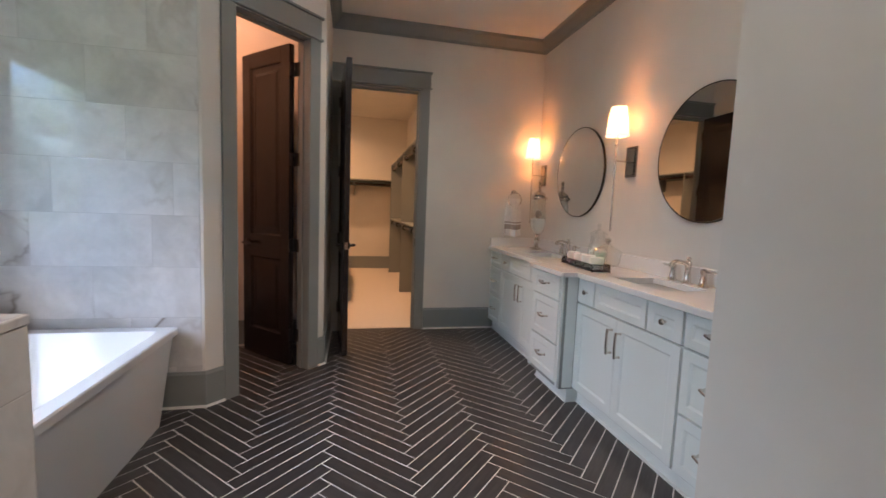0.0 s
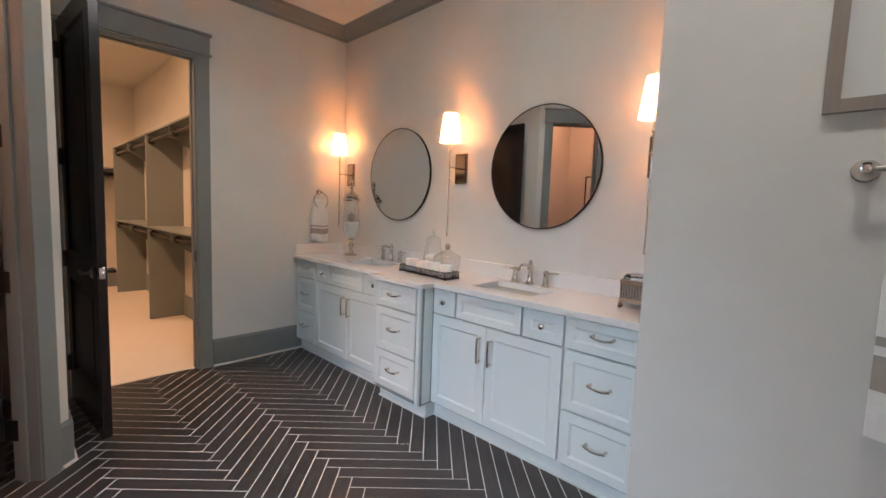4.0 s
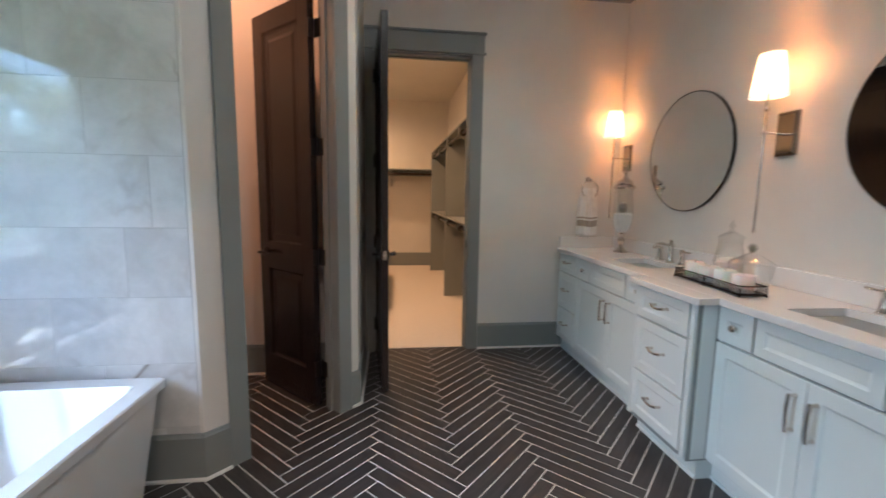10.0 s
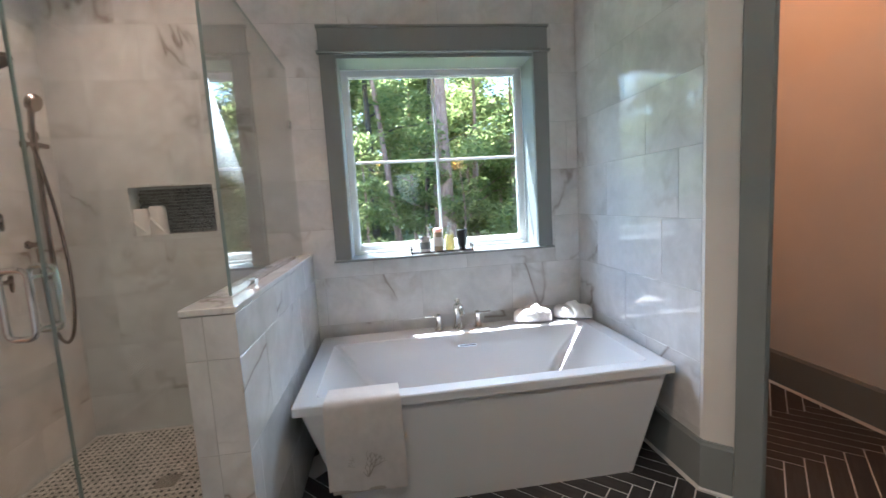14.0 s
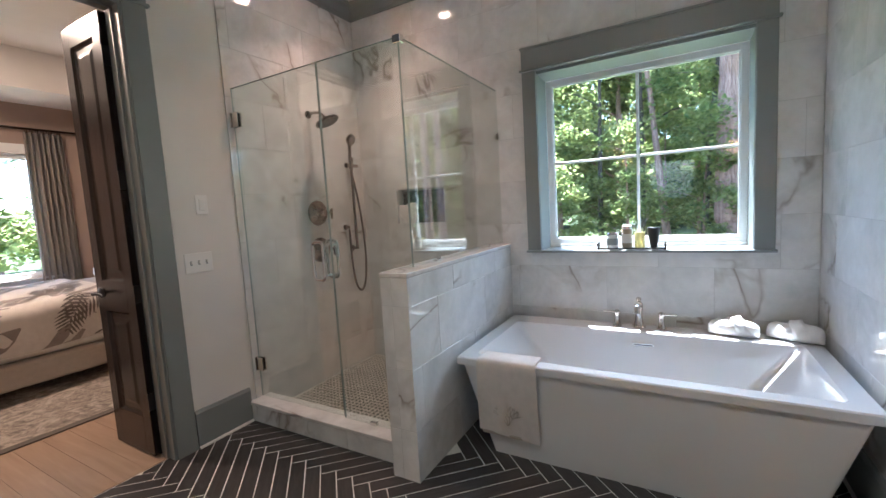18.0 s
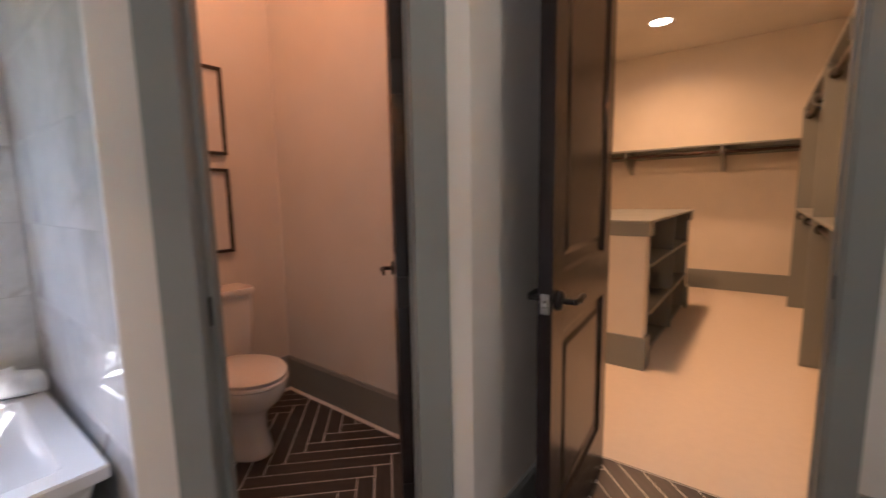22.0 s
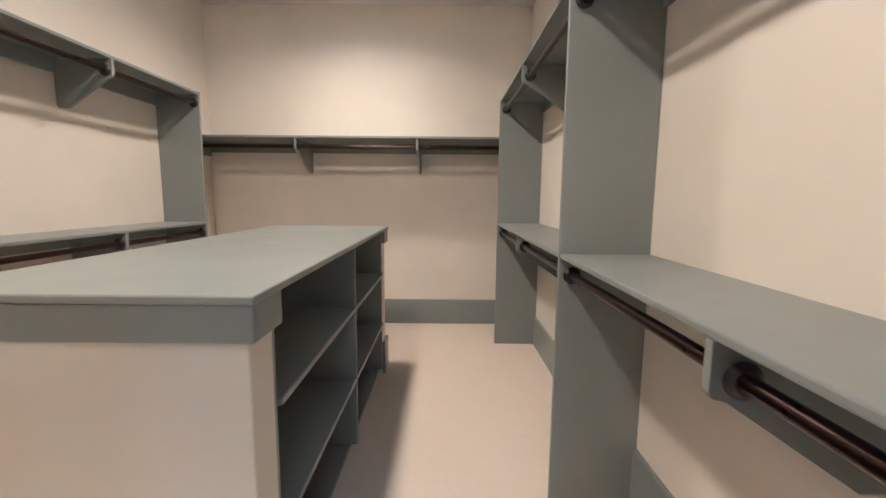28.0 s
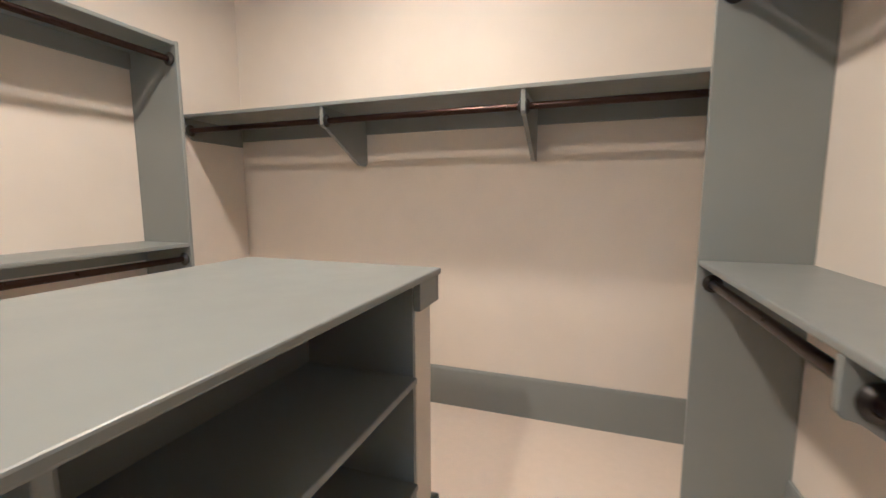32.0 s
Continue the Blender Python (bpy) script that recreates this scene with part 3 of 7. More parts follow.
doorway("door_frame", pose(0.198, CW, 0), 0.816, 2.472, 0.115, left=0.062, right=0.093, both=False, label="grey painted closet door frame with a tall header")
WC_FRAME = doorway("door_frame", Matrix.Translation((*diag(UL), 0)) @ pose(0, 0, 0, 0, 0, 45), UR - UL, 2.472, 0.115, left=0.093, right=0.093, label="grey painted toilet-room door frame with a tall header", j=0.008)
doorway("door_frame", pose(BX1, EW, 0, 0, 0, 180), BX1 - BX0, 2.472, 0.125, both=True, label="grey painted bedroom door frame with a tall header")

# closet door, swung into the bath almost against the side wall
_a = math.degrees(math.atan2(4.255 - 5.032, 0.308 - 0.243))
door_leaf("closet_door", "open dark espresso two-panel closet door with black lever", pose(0.2445, 5.032, 0, 0, 0, _a), 0.778, 2.45, hinge_side=-1)
# toilet-room door, standing open square to the slanted wall
_p = Vector((*diag(UR - 0.034, -0.155), 0))
door_leaf("toilet_room_door", "open dark espresso two-panel toilet-room door", Matrix.Translation(_p) @ pose(0, 0, 0, 0, 0, 135), 0.60, 2.45, hinge_side=-1)
# bedroom door leaf, open into the bedroom
door_leaf("bedroom_door", "open dark espresso narrow bedroom door leaf", pose(0.146, 0.213, 0, 0, 0, -90), 0.44, 2.45, hinge_side=-1, hinge_z=(0.33, 0.95, 1.575, 2.225))
part("strike_plate", box((0.008, 0.03, 0.915), (0.0103, 0.062, 0.995)), BLACK, WC_FRAME, "black strike plate")
part("strike_plate", box((0.9935, 5.062, 0.885), (0.9958, 5.094, 0.965)), BLACK, tagged(new("door_strike"), "black strike plate on the closet door jamb", "hardware"))

# ---- lamps that the place has, and added ceiling fills ----
LED = glow("led_disc", (1.0, 0.84, 0.66), 2.5)
CANRING = base("can_trim_white", (0.8, 0.8, 0.78), 0.4)


def can_light(x, y, z, watts, color, label, r=0.075, sunk=False, wide=180, inside=None):
    """A downlight flush with the ceiling, or sunk into a round baffle above it."""
    th = thing("recessed_light", label, "light", x, y, z, group="recessed ceiling lights")
    smooth(part("trim_ring", lathe([(r, 0.0), (r + 0.028, 0.0), (r + 0.026, -0.006), (r + 0.004, -0.008), (r, -0.002), (r, 0.0)], 32), CANRING, th))
    if sunk:
        smooth(part("baffle", lathe([(r, 0.0), (r - 0.004, 0.03), (r - 0.010, 0.088), (0.0, 0.090)], 32), inside or CANRING, th, "round baffle"))
        lamp("can_bulb", "AREA", pose(x, y, z + 0.078), watts, color, size=1.5 * r, disk=True)
    else:
        part("lens", lathe([(0.0, -0.0015), (r, -0.0015), (r, 0.0), (0, 0.0)], 32), LED, th, "glowing lens")
        lamp("can_bulb", "AREA", pose(x, y, z - 0.012), watts, color, size=2 * r, disk=True, spread=radians(wide))
    return th


CLOSET_LAMP = (1.0, 0.49, 0.195)
BATH = (1.0, 0.86, 0.66)
BAFFLE = base("dark_baffle", (0.03, 0.028, 0.026), 0.7)
can_light(-0.20, 8.36, CL_CEIL, 3.3, CLOSET_LAMP, "round recessed ceiling light, lit, in the closet; the near one is added", 0.10, wide=150)
# unseen second closet can, added to brighten the near end
can_light(-0.17, 6.10, CL_CEIL, 5.8, CLOSET_LAMP, "round recessed ceiling light, lit, in the closet; the near one is added", 0.10)
can_light(-1.05, 0.95, CEILZ, 3.0, (1.0, 0.57, 0.39), "round recessed ceiling light, warm, over the shower", 0.062, sunk=True)
# the three bathroom cans are unseen, added to fill the room with light
can_light(0.85, 1.35, CEILZ, 1.2, BATH, "added unseen recessed ceiling light, lit, in the bathroom", sunk=True, inside=BAFFLE)
can_light(0.85, 2.70, CEILZ, 1.1, BATH, "added unseen recessed ceiling light, lit, in the bathroom")
can_light(0.85, 4.05, CEILZ, 1.2, BATH, "added unseen recessed ceiling light, lit, in the bathroom", sunk=True, inside=BAFFLE)
can_light(-0.85, 4.15, CEILZ, 1.4, (1.0, 0.36, 0.13), "round recessed ceiling light, lit, in the toilet room")

# ---- freestanding tub ----
def tub():
    x0, x1, y0, y1, top = -1.575, -0.650, 1.757, 3.462, 0.515
    th = thing("bathtub", "white rectangular freestanding tub with sloping sides", "bathtub", (x0 + x1) / 2, (y0 + y1) / 2, 0)
    w, l = x1 - x0, y1 - y0

    def ring(ix, iy, z, r=0.02, dx=0.0):
        pts = rounded(w - 2 * ix, l - 2 * iy, r, 4)
        return [(p[0] + dx, p[1], z) for p in pts]

    outer = [ring(0.032, 0.188, 0.0, 0.02), ring(0.031, 0.178, 0.03, 0.02), ring(0.016, 0.030, top - 0.045, 0.02), ring(0.012, 0.02, top - 0.042, 0.02), ring(0.0, 0.0, top - 0.040, 0.015), ring(0.0, 0.0, top - 0.006, 0.015), ring(0.006, 0.006, top, 0.012)]
    inner = [ring(0.120, 0.086, top, 0.03, 0.045), ring(0.126, 0.092, top - 0.006, 0.03, 0.045), ring(0.17, 0.36, 0.16, 0.06, 0.045), ring(0.20, 0.42, 0.125, 0.08, 0.045)]
    ob = part("tub_shell", loft(outer + inner, True, True), ACRYLIC, th)
    smooth(ob, 28)
    ov = part("overflow_slot", prism(rounded(0.115, 0.014, 0.0065, 4), -0.002, 0.004, 0, Matrix.Translation((-w / 2 + 0.183, 0.02, 0.44)) @ pose(0, 0, 0, 0, 90 - 8, 0) @ pose(0, 0, 0, 0, 0, 90)), CHROME, th, "chrome overflow slot")
    part("overflow_gap", prism(rounded(0.100, 0.0055, 0.0025, 4), 0.003, 0.0048, 0, Matrix.Translation((-w / 2 + 0.183, 0.02, 0.44)) @ pose(0, 0, 0, 0, 90 - 8, 0) @ pose(0, 0, 0, 0, 0, 90)), BLACK, ov)
    part("drain", lathe([(0, 0), (0.035, 0.0), (0.035, 0.003), (0, 0.005)], 20, Matrix.Translation((0.0, 0.0, 0.125))), CHROME, th)
    return th


tub()

# ---- the long vanity: cabinet units, worktop, basins ----
def shaker(parent, name, y0, y1, z0, z1, x, rail=0.055, pull=None, label=""):
    """A door or drawer front that faces -x: frame of stiles and rails round a sunk panel."""
    t, g = 0.02, 0.0015
    y0, y1, z0, z1 = y0 + g, y1 - g, z0 + g, z1 - g
    fr = part(name, loft([[(x - d, a, c) for a, c in ((y0 + i, z0 + i), (y1 - i, z0 + i), (y1 - i, z1 - i), (y0 + i, z1 - i))] for d, i in ((0.0, 0.0), (t - 0.0015, 0.0), (t, 0.0015), (t, rail - 0.001), (t - 0.001, rail), (0.0, rail))], False, False), CABINET, parent, label)
    b = 0.008
    yy0, yy1, zz0, zz1 = y0 + rail, y1 - rail, z0 + rail, z1 - rail
    rr = [[(x - d, a, c) for a, c in ((yy0 + i, zz0 + i), (yy1 - i, zz0 + i), (yy1 - i, zz1 - i), (yy0 + i, zz1 - i))] for d, i in ((t - 0.002, 0.0), (0.0135, b), (0.0125, b + 0.002))]
    part("panel", loft(rr, False, True), CABINET, fr)
    if pull == "bar_v":
        pass
    return fr


def bow_pull(parent, x, y, z, l=0.105):
    """A curved bar pull with two flared posts, lying along y."""
    bm = bmesh.new()
    pts = []
    for i in range(13):
        s = -1 + i / 6
        pts.append((x - 0.030 + 0.006 * s * s, y + s * l / 2, z - 0.004 + 0.010 * s * s))
    add_tube(bm, pts, [0.0062 + 0.0018 * abs(-1 + i / 6) ** 3 for i in range(13)], 10)
    for s in (-1, 1):
        add_tube(bm, [(x, y + s * l * 0.46, z + 0.004), (x - 0.008, y + s * l * 0.46, z + 0.004), (x - 0.026, y + s * l * 0.46, z + 0.004)], [0.009, 0.0055, 0.005], 10)
    return smooth(part("pull", bm, NICKEL, parent, "curved polished nickel pull"))


def bar_pull(parent, x, y, z, l=0.15):
    """An upright bow pull on a door."""
    bm = bmesh.new()
    pts = [(x - 0.032 + 0.004 * (-1 + i / 6) ** 2, y, z + (-1 + i / 6) * l / 2) for i in range(13)]
    add_tube(bm, pts, 0.0075, 10)
    for s in (-1, 1):
        add_tube(bm, [(x, y, z + s * l * 0.45), (x - 0.008, y, z + s * l * 0.45), (x - 0.028, y, z + s * l * 0.46)], [0.009, 0.0055, 0.005], 10)
    return smooth(part("pull", bm, NICKEL, parent, "upright polished nickel pull"))


def knob(parent, x, y, z):
    m = Matrix.Translation((x, y, z)) @ Euler((0, radians(-90), 0)).to_matrix().to_4x4()
    return smooth(part("knob", lathe([(0, 0), (0.008, 0), (0.006, 0.004), (0.005, 0.010), (0.010, 0.014), (0.0155, 0.018), (0.0165, 0.023), (0.013, 0.029), (0.006, 0.0315), (0, 0.032)], 20, m), NICKEL, parent, "round polished nickel knob"))


FX, BFX, TOEX = 1.855, 1.74, 1.885


def carcass(name, label, y0, y1, front, toe):
    th = thing(name, label, "cabinet", 0, 0, 0, group="vanity cabinets")
    # carcass darker than its fronts: shade between them put into the colour
    part("carcass", box((front, y0 + 0.0006, 0.095), (VW - 0.002, y1 - 0.0006, 0.866)), GAP_SHADE, th)
    part("face_frame", boxes([((front - 0.001, y0 + 0.0006, 0.095), (front + 0.004, y0 + 0.012, 0.866)), ((front - 0.001, y1 - 0.012, 0.095), (front + 0.004, y1 - 0.0006, 0.866)), ((front - 0.001, y0 + 0.012, 0.850), (front + 0.004, y1 - 0.012, 0.866))]), CABINET, th)
    part("toe_kick", box((toe, y0 + 0.0006, 0.0), (VW - 0.01, y1 - 0.0006, 0.0945)), CABINET, th)
    part("base_strip", box((toe - 0.012, y0 + 0.0006, 0.0), (toe, y1 - 0.0006, 0.016), 0.003), CABINET, th)
    return th


ZD = (0.105, 0.388, 0.698, 0.862)
# drawer stacks
for y0, y1, front, toe, lab in ((1.925, 2.314, FX, TOEX, "pale grey-blue three-drawer vanity cabinet"), (4.700, 5.050, FX, TOEX, "pale grey-blue narrow three-drawer vanity cabinet in the corner")):
    th = carcass("drawer_cabinet", lab, y0, y1, front, toe)
    for k in range(3):
        d = shaker(th, "drawer_front", y0 + 0.006, y1 - 0.006, ZD[k] + 0.004, ZD[k + 1] - 0.004, front, 0.048 if k < 2 else 0.042)
        bow_pull(d, front - 0.02, (y0 + y1) / 2, (ZD[k] + ZD[k + 1]) / 2 + 0.01)
# the stack that stands forward, with its square side posts
y0, y1 = 3.232, 3.708
th = carcass("drawer_cabinet", "pale grey-blue three-drawer vanity cabinet standing forward of the run", y0, y1, BFX, 1.80)
part("side_post", box((BFX - 0.018, y0 + 0.001, 0.105), (BFX + 0.02, y0 + 0.030, 0.864), 0.003), CABINET, th)
for yy in (y0, y1):
    s_ = 1 if yy == y0 else -1
    part("side_panel", box((BFX + 0.0205, min(yy - s_ * 0.0035, yy), 0.105), (FX - 0.0205, max(yy - s_ * 0.0035, yy), 0.866), 0.001), CABINET, th)
part("side_post", box((BFX - 0.018, y1 - 0.030, 0.105), (BFX + 0.02, y1 - 0.001, 0.864), 0.003), CABINET, th)
for k in range(3):
    d = shaker(th, "drawer_front", y0 + 0.036, y1 - 0.036, (0.125, 0.388, 0.690, 0.862)[k] + 0.004, (0.125, 0.388, 0.690, 0.862)[k + 1] - 0.004, BFX, 0.048 if k < 2 else 0.042)
    bow_pull(d, BFX - 0.02, (y0 + y1) / 2, ((0.125, 0.388, 0.690)[k] + (0.388, 0.690, 0.862)[k]) / 2 + 0.01)
# sink bases: a row of knob drawers and a false front over two doors
for y0, y1, a, c, mid, lab in ((2.314, 3.232, 2.562, 3.035, 2.795, "pale grey-blue two-door sink cabinet"), (3.708, 4.700, 3.995, 4.475, 4.205, "pale grey-blue two-door sink cabinet")):
    th = carcass("sink_cabinet", lab, y0, y1, FX, TOEX)
    for u, v in ((y0, a), (c, y1)):
        d = shaker(th, "drawer_front", u + 0.006, v - 0.006, ZD[2] + 0.004, ZD[3] - 0.004, FX, 0.050)
        knob(d, FX - 0.012, (u + v) / 2, (ZD[2] + ZD[3]) / 2)
    shaker(th, "false_front", a + 0.004, c - 0.004, ZD[2] + 0.004, ZD[3] - 0.004, FX, 0.042)
    for u, v, s in ((y0 + 0.006, mid, 1), (mid, y1 - 0.006, -1)):
        d = shaker(th, "cabinet_door", u, v, ZD[0] + 0.004, ZD[2] - 0.004, FX, 0.058)
        bar_pull(d, FX - 0.02, mid - s * 0.040, 0.555)
th = thing("filler_strip", "pale grey-blue filler strip at the end of the vanity", "cabinet")
part("strip", box((FX - 0.002, PE + 0.001, 0.0), (FX + 0.02, 1.9244, 0.866), 0.001), CABINET, th)

# worktop in one piece, with the forward bay and two basin cut-outs
SINKS = (2.795, 4.195)
CT = thing("worktop", "white quartz vanity worktop with backsplash", "worktop")
cx0, cbx = 1.815, 1.70
lo, hi = 0.8665, 0.900
ys = [PE + 0.001]
SX0, SX1, SHL = 1.945, 2.225, 0.215
for s in SINKS:
    ys += [s - SHL, s + SHL]
ys.append(CW - 0.001)
bm = bmesh.new()
for k in range(len(ys) - 1):
    if k % 2 == 0:
        add_box(bm, (cx0, ys[k], lo), (VW - 0.001, ys[k + 1], hi))
    else:
        add_box(bm, (cx0, ys[k], lo), (SX0, ys[k + 1], hi))
        add_box(bm, (SX1, ys[k], lo), (VW - 0.001, ys[k + 1], hi))
bmesh.ops.remove_doubles(bm, verts=bm.verts, dist=0.0005)
part("slab", bm, QUARTZ, CT)
part("bay_edge", prism([(cx0 + 0.002, 3.735), (cbx + 0.012, 3.735), (cbx, 3.722), (cbx, 3.218), (cbx + 0.012, 3.205), (cx0 + 0.002, 3.205)][::-1], lo, hi - 0.0005, 0.003), QUARTZ, CT)
part("front_edge", boxes([((cx0 - 0.004, PE + 0.001, lo), (cx0, 3.204, hi - 0.002)), ((cx0 - 0.004, 3.736, lo), (cx0, CW - 0.001, hi - 0.002))], 0.0015), QUARTZ, CT)
part("backsplash", box((VW - 0.021, PE + 0.001, hi + 0.0005), (VW - 0.001, CW - 0.001, 1.0), 0.002), QUARTZ, CT)
part("side_splash", box((cx0 + 0.01, CW - 0.021, hi + 0.0005), (VW - 0.022, CW - 0.001, 1.0), 0.002), QUARTZ, CT)
for s in SINKS:
    th = thing("basin", "white undermount rectangular basin in the worktop", "sink", (SX0 + SX1) / 2, s, 0.866, group="basins")
    w, l = SX1 - SX0, 2 * SHL

    def rg(i, z, r):
        return [(x, y, z) for x, y in rounded(w - 2 * i, l - 2 * i, r, 5)]

    smooth(part("bowl", loft([rg(-0.012, -0.012, 0.03), rg(-0.012, 0.0, 0.03), rg(-0.002, 0.0, 0.03), rg(0.0, -0.006, 0.03), rg(0.012, -0.08, 0.04), rg(0.045, -0.13, 0.05), rg(0.10, -0.135, 0.03)], True, True), PORCELAIN, th), 30)
    part("drain", lathe([(0, 0.0), (0.022, 0.0), (0.02, 0.004), (0, 0.005)], 20, Matrix.Translation((0.02, 0, -0.135))), NICKEL, th)


# ---- widespread taps ----
def spout_tap(th, big=1.0):
    """A spout on a flared post with a hooked nose towards -x, and a finial."""
    bm = lathe([(0, 0), (0.026, 0), (0.026, 0.006), (0.020, 0.012), (0.0165, 0.03), (0.013, 0.06), (0.0125, 0.085), (0.0155, 0.095), (0.0165, 0.108), (0.0165, 0.125), (0.012, 0.133), (0.008, 0.136), (0.0095, 0.142), (0.011, 0.149), (0.007, 0.157), (0, 0.16)], 20)
    add_tube(bm, [(-0.005, 0, 0.112), (-0.03, 0, 0.124), (-0.06, 0, 0.133), (-0.088, 0, 0.131), (-0.105, 0, 0.118), (-0.110, 0, 0.100)], [0.013, 0.0125, 0.0115, 0.011, 0.0105, 0.0115], 14)
    bmesh.ops.scale(bm, vec=(big * 1.1, big * 1.25, big), verts=bm.verts)
    return smooth(part("spout", bm, NICKEL, th))


def tap_handle(th, y, way, big=1.0):
    bm = lathe([(0, 0), (0.025, 0), (0.025, 0.006), (0.019, 0.012), (0.0155, 0.032), (0.0125, 0.062), (0.0135, 0.074), (0.0165, 0.082), (0.0165, 0.094), (0.012, 0.10), (0.006, 0.104), (0, 0.105)], 20)
    add_tube(bm, [(0, way * 0.008, 0.088), (0, way * 0.03, 0.089), (0, way * 0.066, 0.091), (0, way * 0.072, 0.091)], [0.007, 0.0055, 0.0065, 0.004], 12)
    bmesh.ops.scale(bm, vec=(big * 1.2, big * 1.15, big), verts=bm.verts)
    bmesh.ops.translate(bm, vec=(0, y, 0), verts=bm.verts)
    return smooth(part("handle", bm, NICKEL, th))


for s in SINKS:
    th = thing("faucet", "polished nickel widespread basin faucet with two lever handles", "faucet", 2.275, s, 0.9005, group="basin faucets")
    spout_tap(th)
    tap_handle(th, -0.115, -1)
    tap_handle(th, 0.115, 1)
th = thing("faucet", "polished nickel deck-mounted tub faucet with two lever handles", "faucet", -1.505, 2.600, 0.5155, rz=180)
spout_tap(th, 1.2)
tap_handle(th, -0.125, -1, 1.0)
tap_handle(th, 0.125, 1, 1.0)

# ---- round mirrors ----
for s in (2.790, 4.19):
    th = thing("round_mirror", "round frameless-looking wall mirror with a thin dark rim", "mirror", VW, s, 1.652, group="round mirrors")
    m = Euler((0, radians(-90), 0)).to_matrix().to_4x4()
    part("mirror_glass", lathe([(0, 0.010), (0.389, 0.010), (0.389, 0.0185), (0.387, 0.0195), (0, 0.0195)], 96, m), MIRROR, th)
    smooth(part("rim", lathe([(0.3895, 0.002), (0.3945, 0.002), (0.3945, 0.0200), (0.3895, 0.0200), (0.3895, 0.002)], 96, m), BRONZE, th, "thin dark bronze rim"))

# ---- sconces ----
SHADE = bpy.data.materials.new("lamp_shade_linen")
SHADE.use_nodes = True
_N, _L = SHADE.node_tree.nodes, SHADE.node_tree.links
_N.remove(_N["Principled BSDF"])
_tr, _di, _em, _m1, _m2 = (_N.new(k) for k in ("ShaderNodeBsdfTranslucent", "ShaderNodeBsdfDiffuse", "ShaderNodeEmission", "ShaderNodeMixShader", "ShaderNodeAddShader"))
_tr.inputs[0].default_value = (0.66, 0.58, 0.46, 1)
_di.inputs[0].default_value = (0.82, 0.78, 0.70, 1)
_em.inputs[0].default_value = (1.0, 0.84, 0.62, 1)
_em.inputs[1].default_value = 0.11
_L.new(_tr.outputs[0], _m1.inputs[1])
_L.new(_di.outputs[0], _m1.inputs[2])
_L.new(_m1.outputs[0], _m2.inputs[0])
_L.new(_em.outputs[0], _m2.inputs[1])
_L.new(_m2.outputs[0], _N["Material Output"].inputs["Surface"])
BULB = glow("bulb", (1.0, 0.6, 0.3), 2.0)


PLATE_NICKEL = metal("sconce_nickel", (0.36, 0.33, 0.30), 0.05)


def sconce(y):
    th = thing("wall_sconce", "lit polished nickel wall sconce with tall stem and tapered white shade", "sconce", VW, y, 0, group="vanity sconces")
    plate = part("backplate", box((-0.016, -0.058, 1.565), (0, 0.058, 1.785), 0.003), PLATE_NICKEL, th, "rectangular mirror-polished backplate")
    part("bevel", box((-0.021, -0.047, 1.577), (-0.0155, 0.047, 1.773), 0.004), PLATE_NICKEL, plate)
    smooth(part("arm", tube([(-0.018, 0, 1.67), (-0.10, 0, 1.675), (-0.131, 0, 1.675)], 0.0055, 10), NICKEL, th))
    stem = smooth(part("stem", tube([(-0.14, 0, 1.19), (-0.14, 0, 1.869)], 0.0062, 10), NICKEL, th))
    for z in (1.675, 1.79):
        smooth(part("collar", lathe([(0.006, -0.012), (0.009, -0.010), (0.0125, 0.0), (0.009, 0.010), (0.006, 0.012)], 14, Matrix.Translation((-0.14, 0, z))), NICKEL, stem))
    smooth(part("finial", lathe([(0, -0.02), (0.006, -0.014), (0.009, -0.004), (0.006, 0.004), (0, 0.006)], 12, Matrix.Translation((-0.14, 0, 1.185))), NICKEL, stem))
    smooth(part("lamp_holder", lathe([(0, 0), (0.013, 0.0), (0.013, 0.05), (0, 0.052)], 14, Matrix.Translation((-0.14, 0, 1.87))), NICKEL, th), 40)
    sh = smooth(part("shade", lathe([(0.080, 1.850), (0.053, 2.052)], 40, Matrix.Translation((-0.14, 0, 0))), SHADE, th, "tapered white linen shade, glowing"))
    for r, z in ((0.080, 1.850), (0.053, 2.052)):
        part("shade_rim", tube([(-0.14 + r * math.cos(2 * math.pi * i / 40), r * math.sin(2 * math.pi * i / 40), z) for i in range(41)], 0.0016, 6), TOWEL, sh)
    part("bulb", lathe([(0, 1.918), (0.009, 1.92), (0.012, 1.935), (0.012, 1.945), (0.008, 1.96), (0, 1.972)], 16, Matrix.Translation((-0.14, 0, 0))), BULB, th)
    lamp("sconce_bulb", "POINT", pose(VW - 0.14, y, 1.962), 1.0, (1.0, 0.31, 0.05), radius=0.03)


for y in (2.09, 3.475, 4.92):
    sconce(y)

# ---- closet joinery ----
def bracket(th, m, deep=1.0):
    """A triangular shelf bracket of board: local x=0 at the wall, +x out to the front, z=0 under the shelf."""
    pts = [(0.0, 0.0), (0.0, -0.268), (0.012, -0.28), (0.070, -0.28), (0.086, -0.268), (0.312, -0.108), (0.336, -0.104), (0.344, -0.092), (0.344, 0.0)]
    bm = prism([(x * deep, z) for x, z in pts], -0.010, 0.010, 0.0015)
    bmesh.ops.transform(bm, matrix=m @ Euler((radians(90), 0, 0)).to_matrix().to_4x4(), verts=bm.verts)
    return part("bracket", bm, TRIM, th)


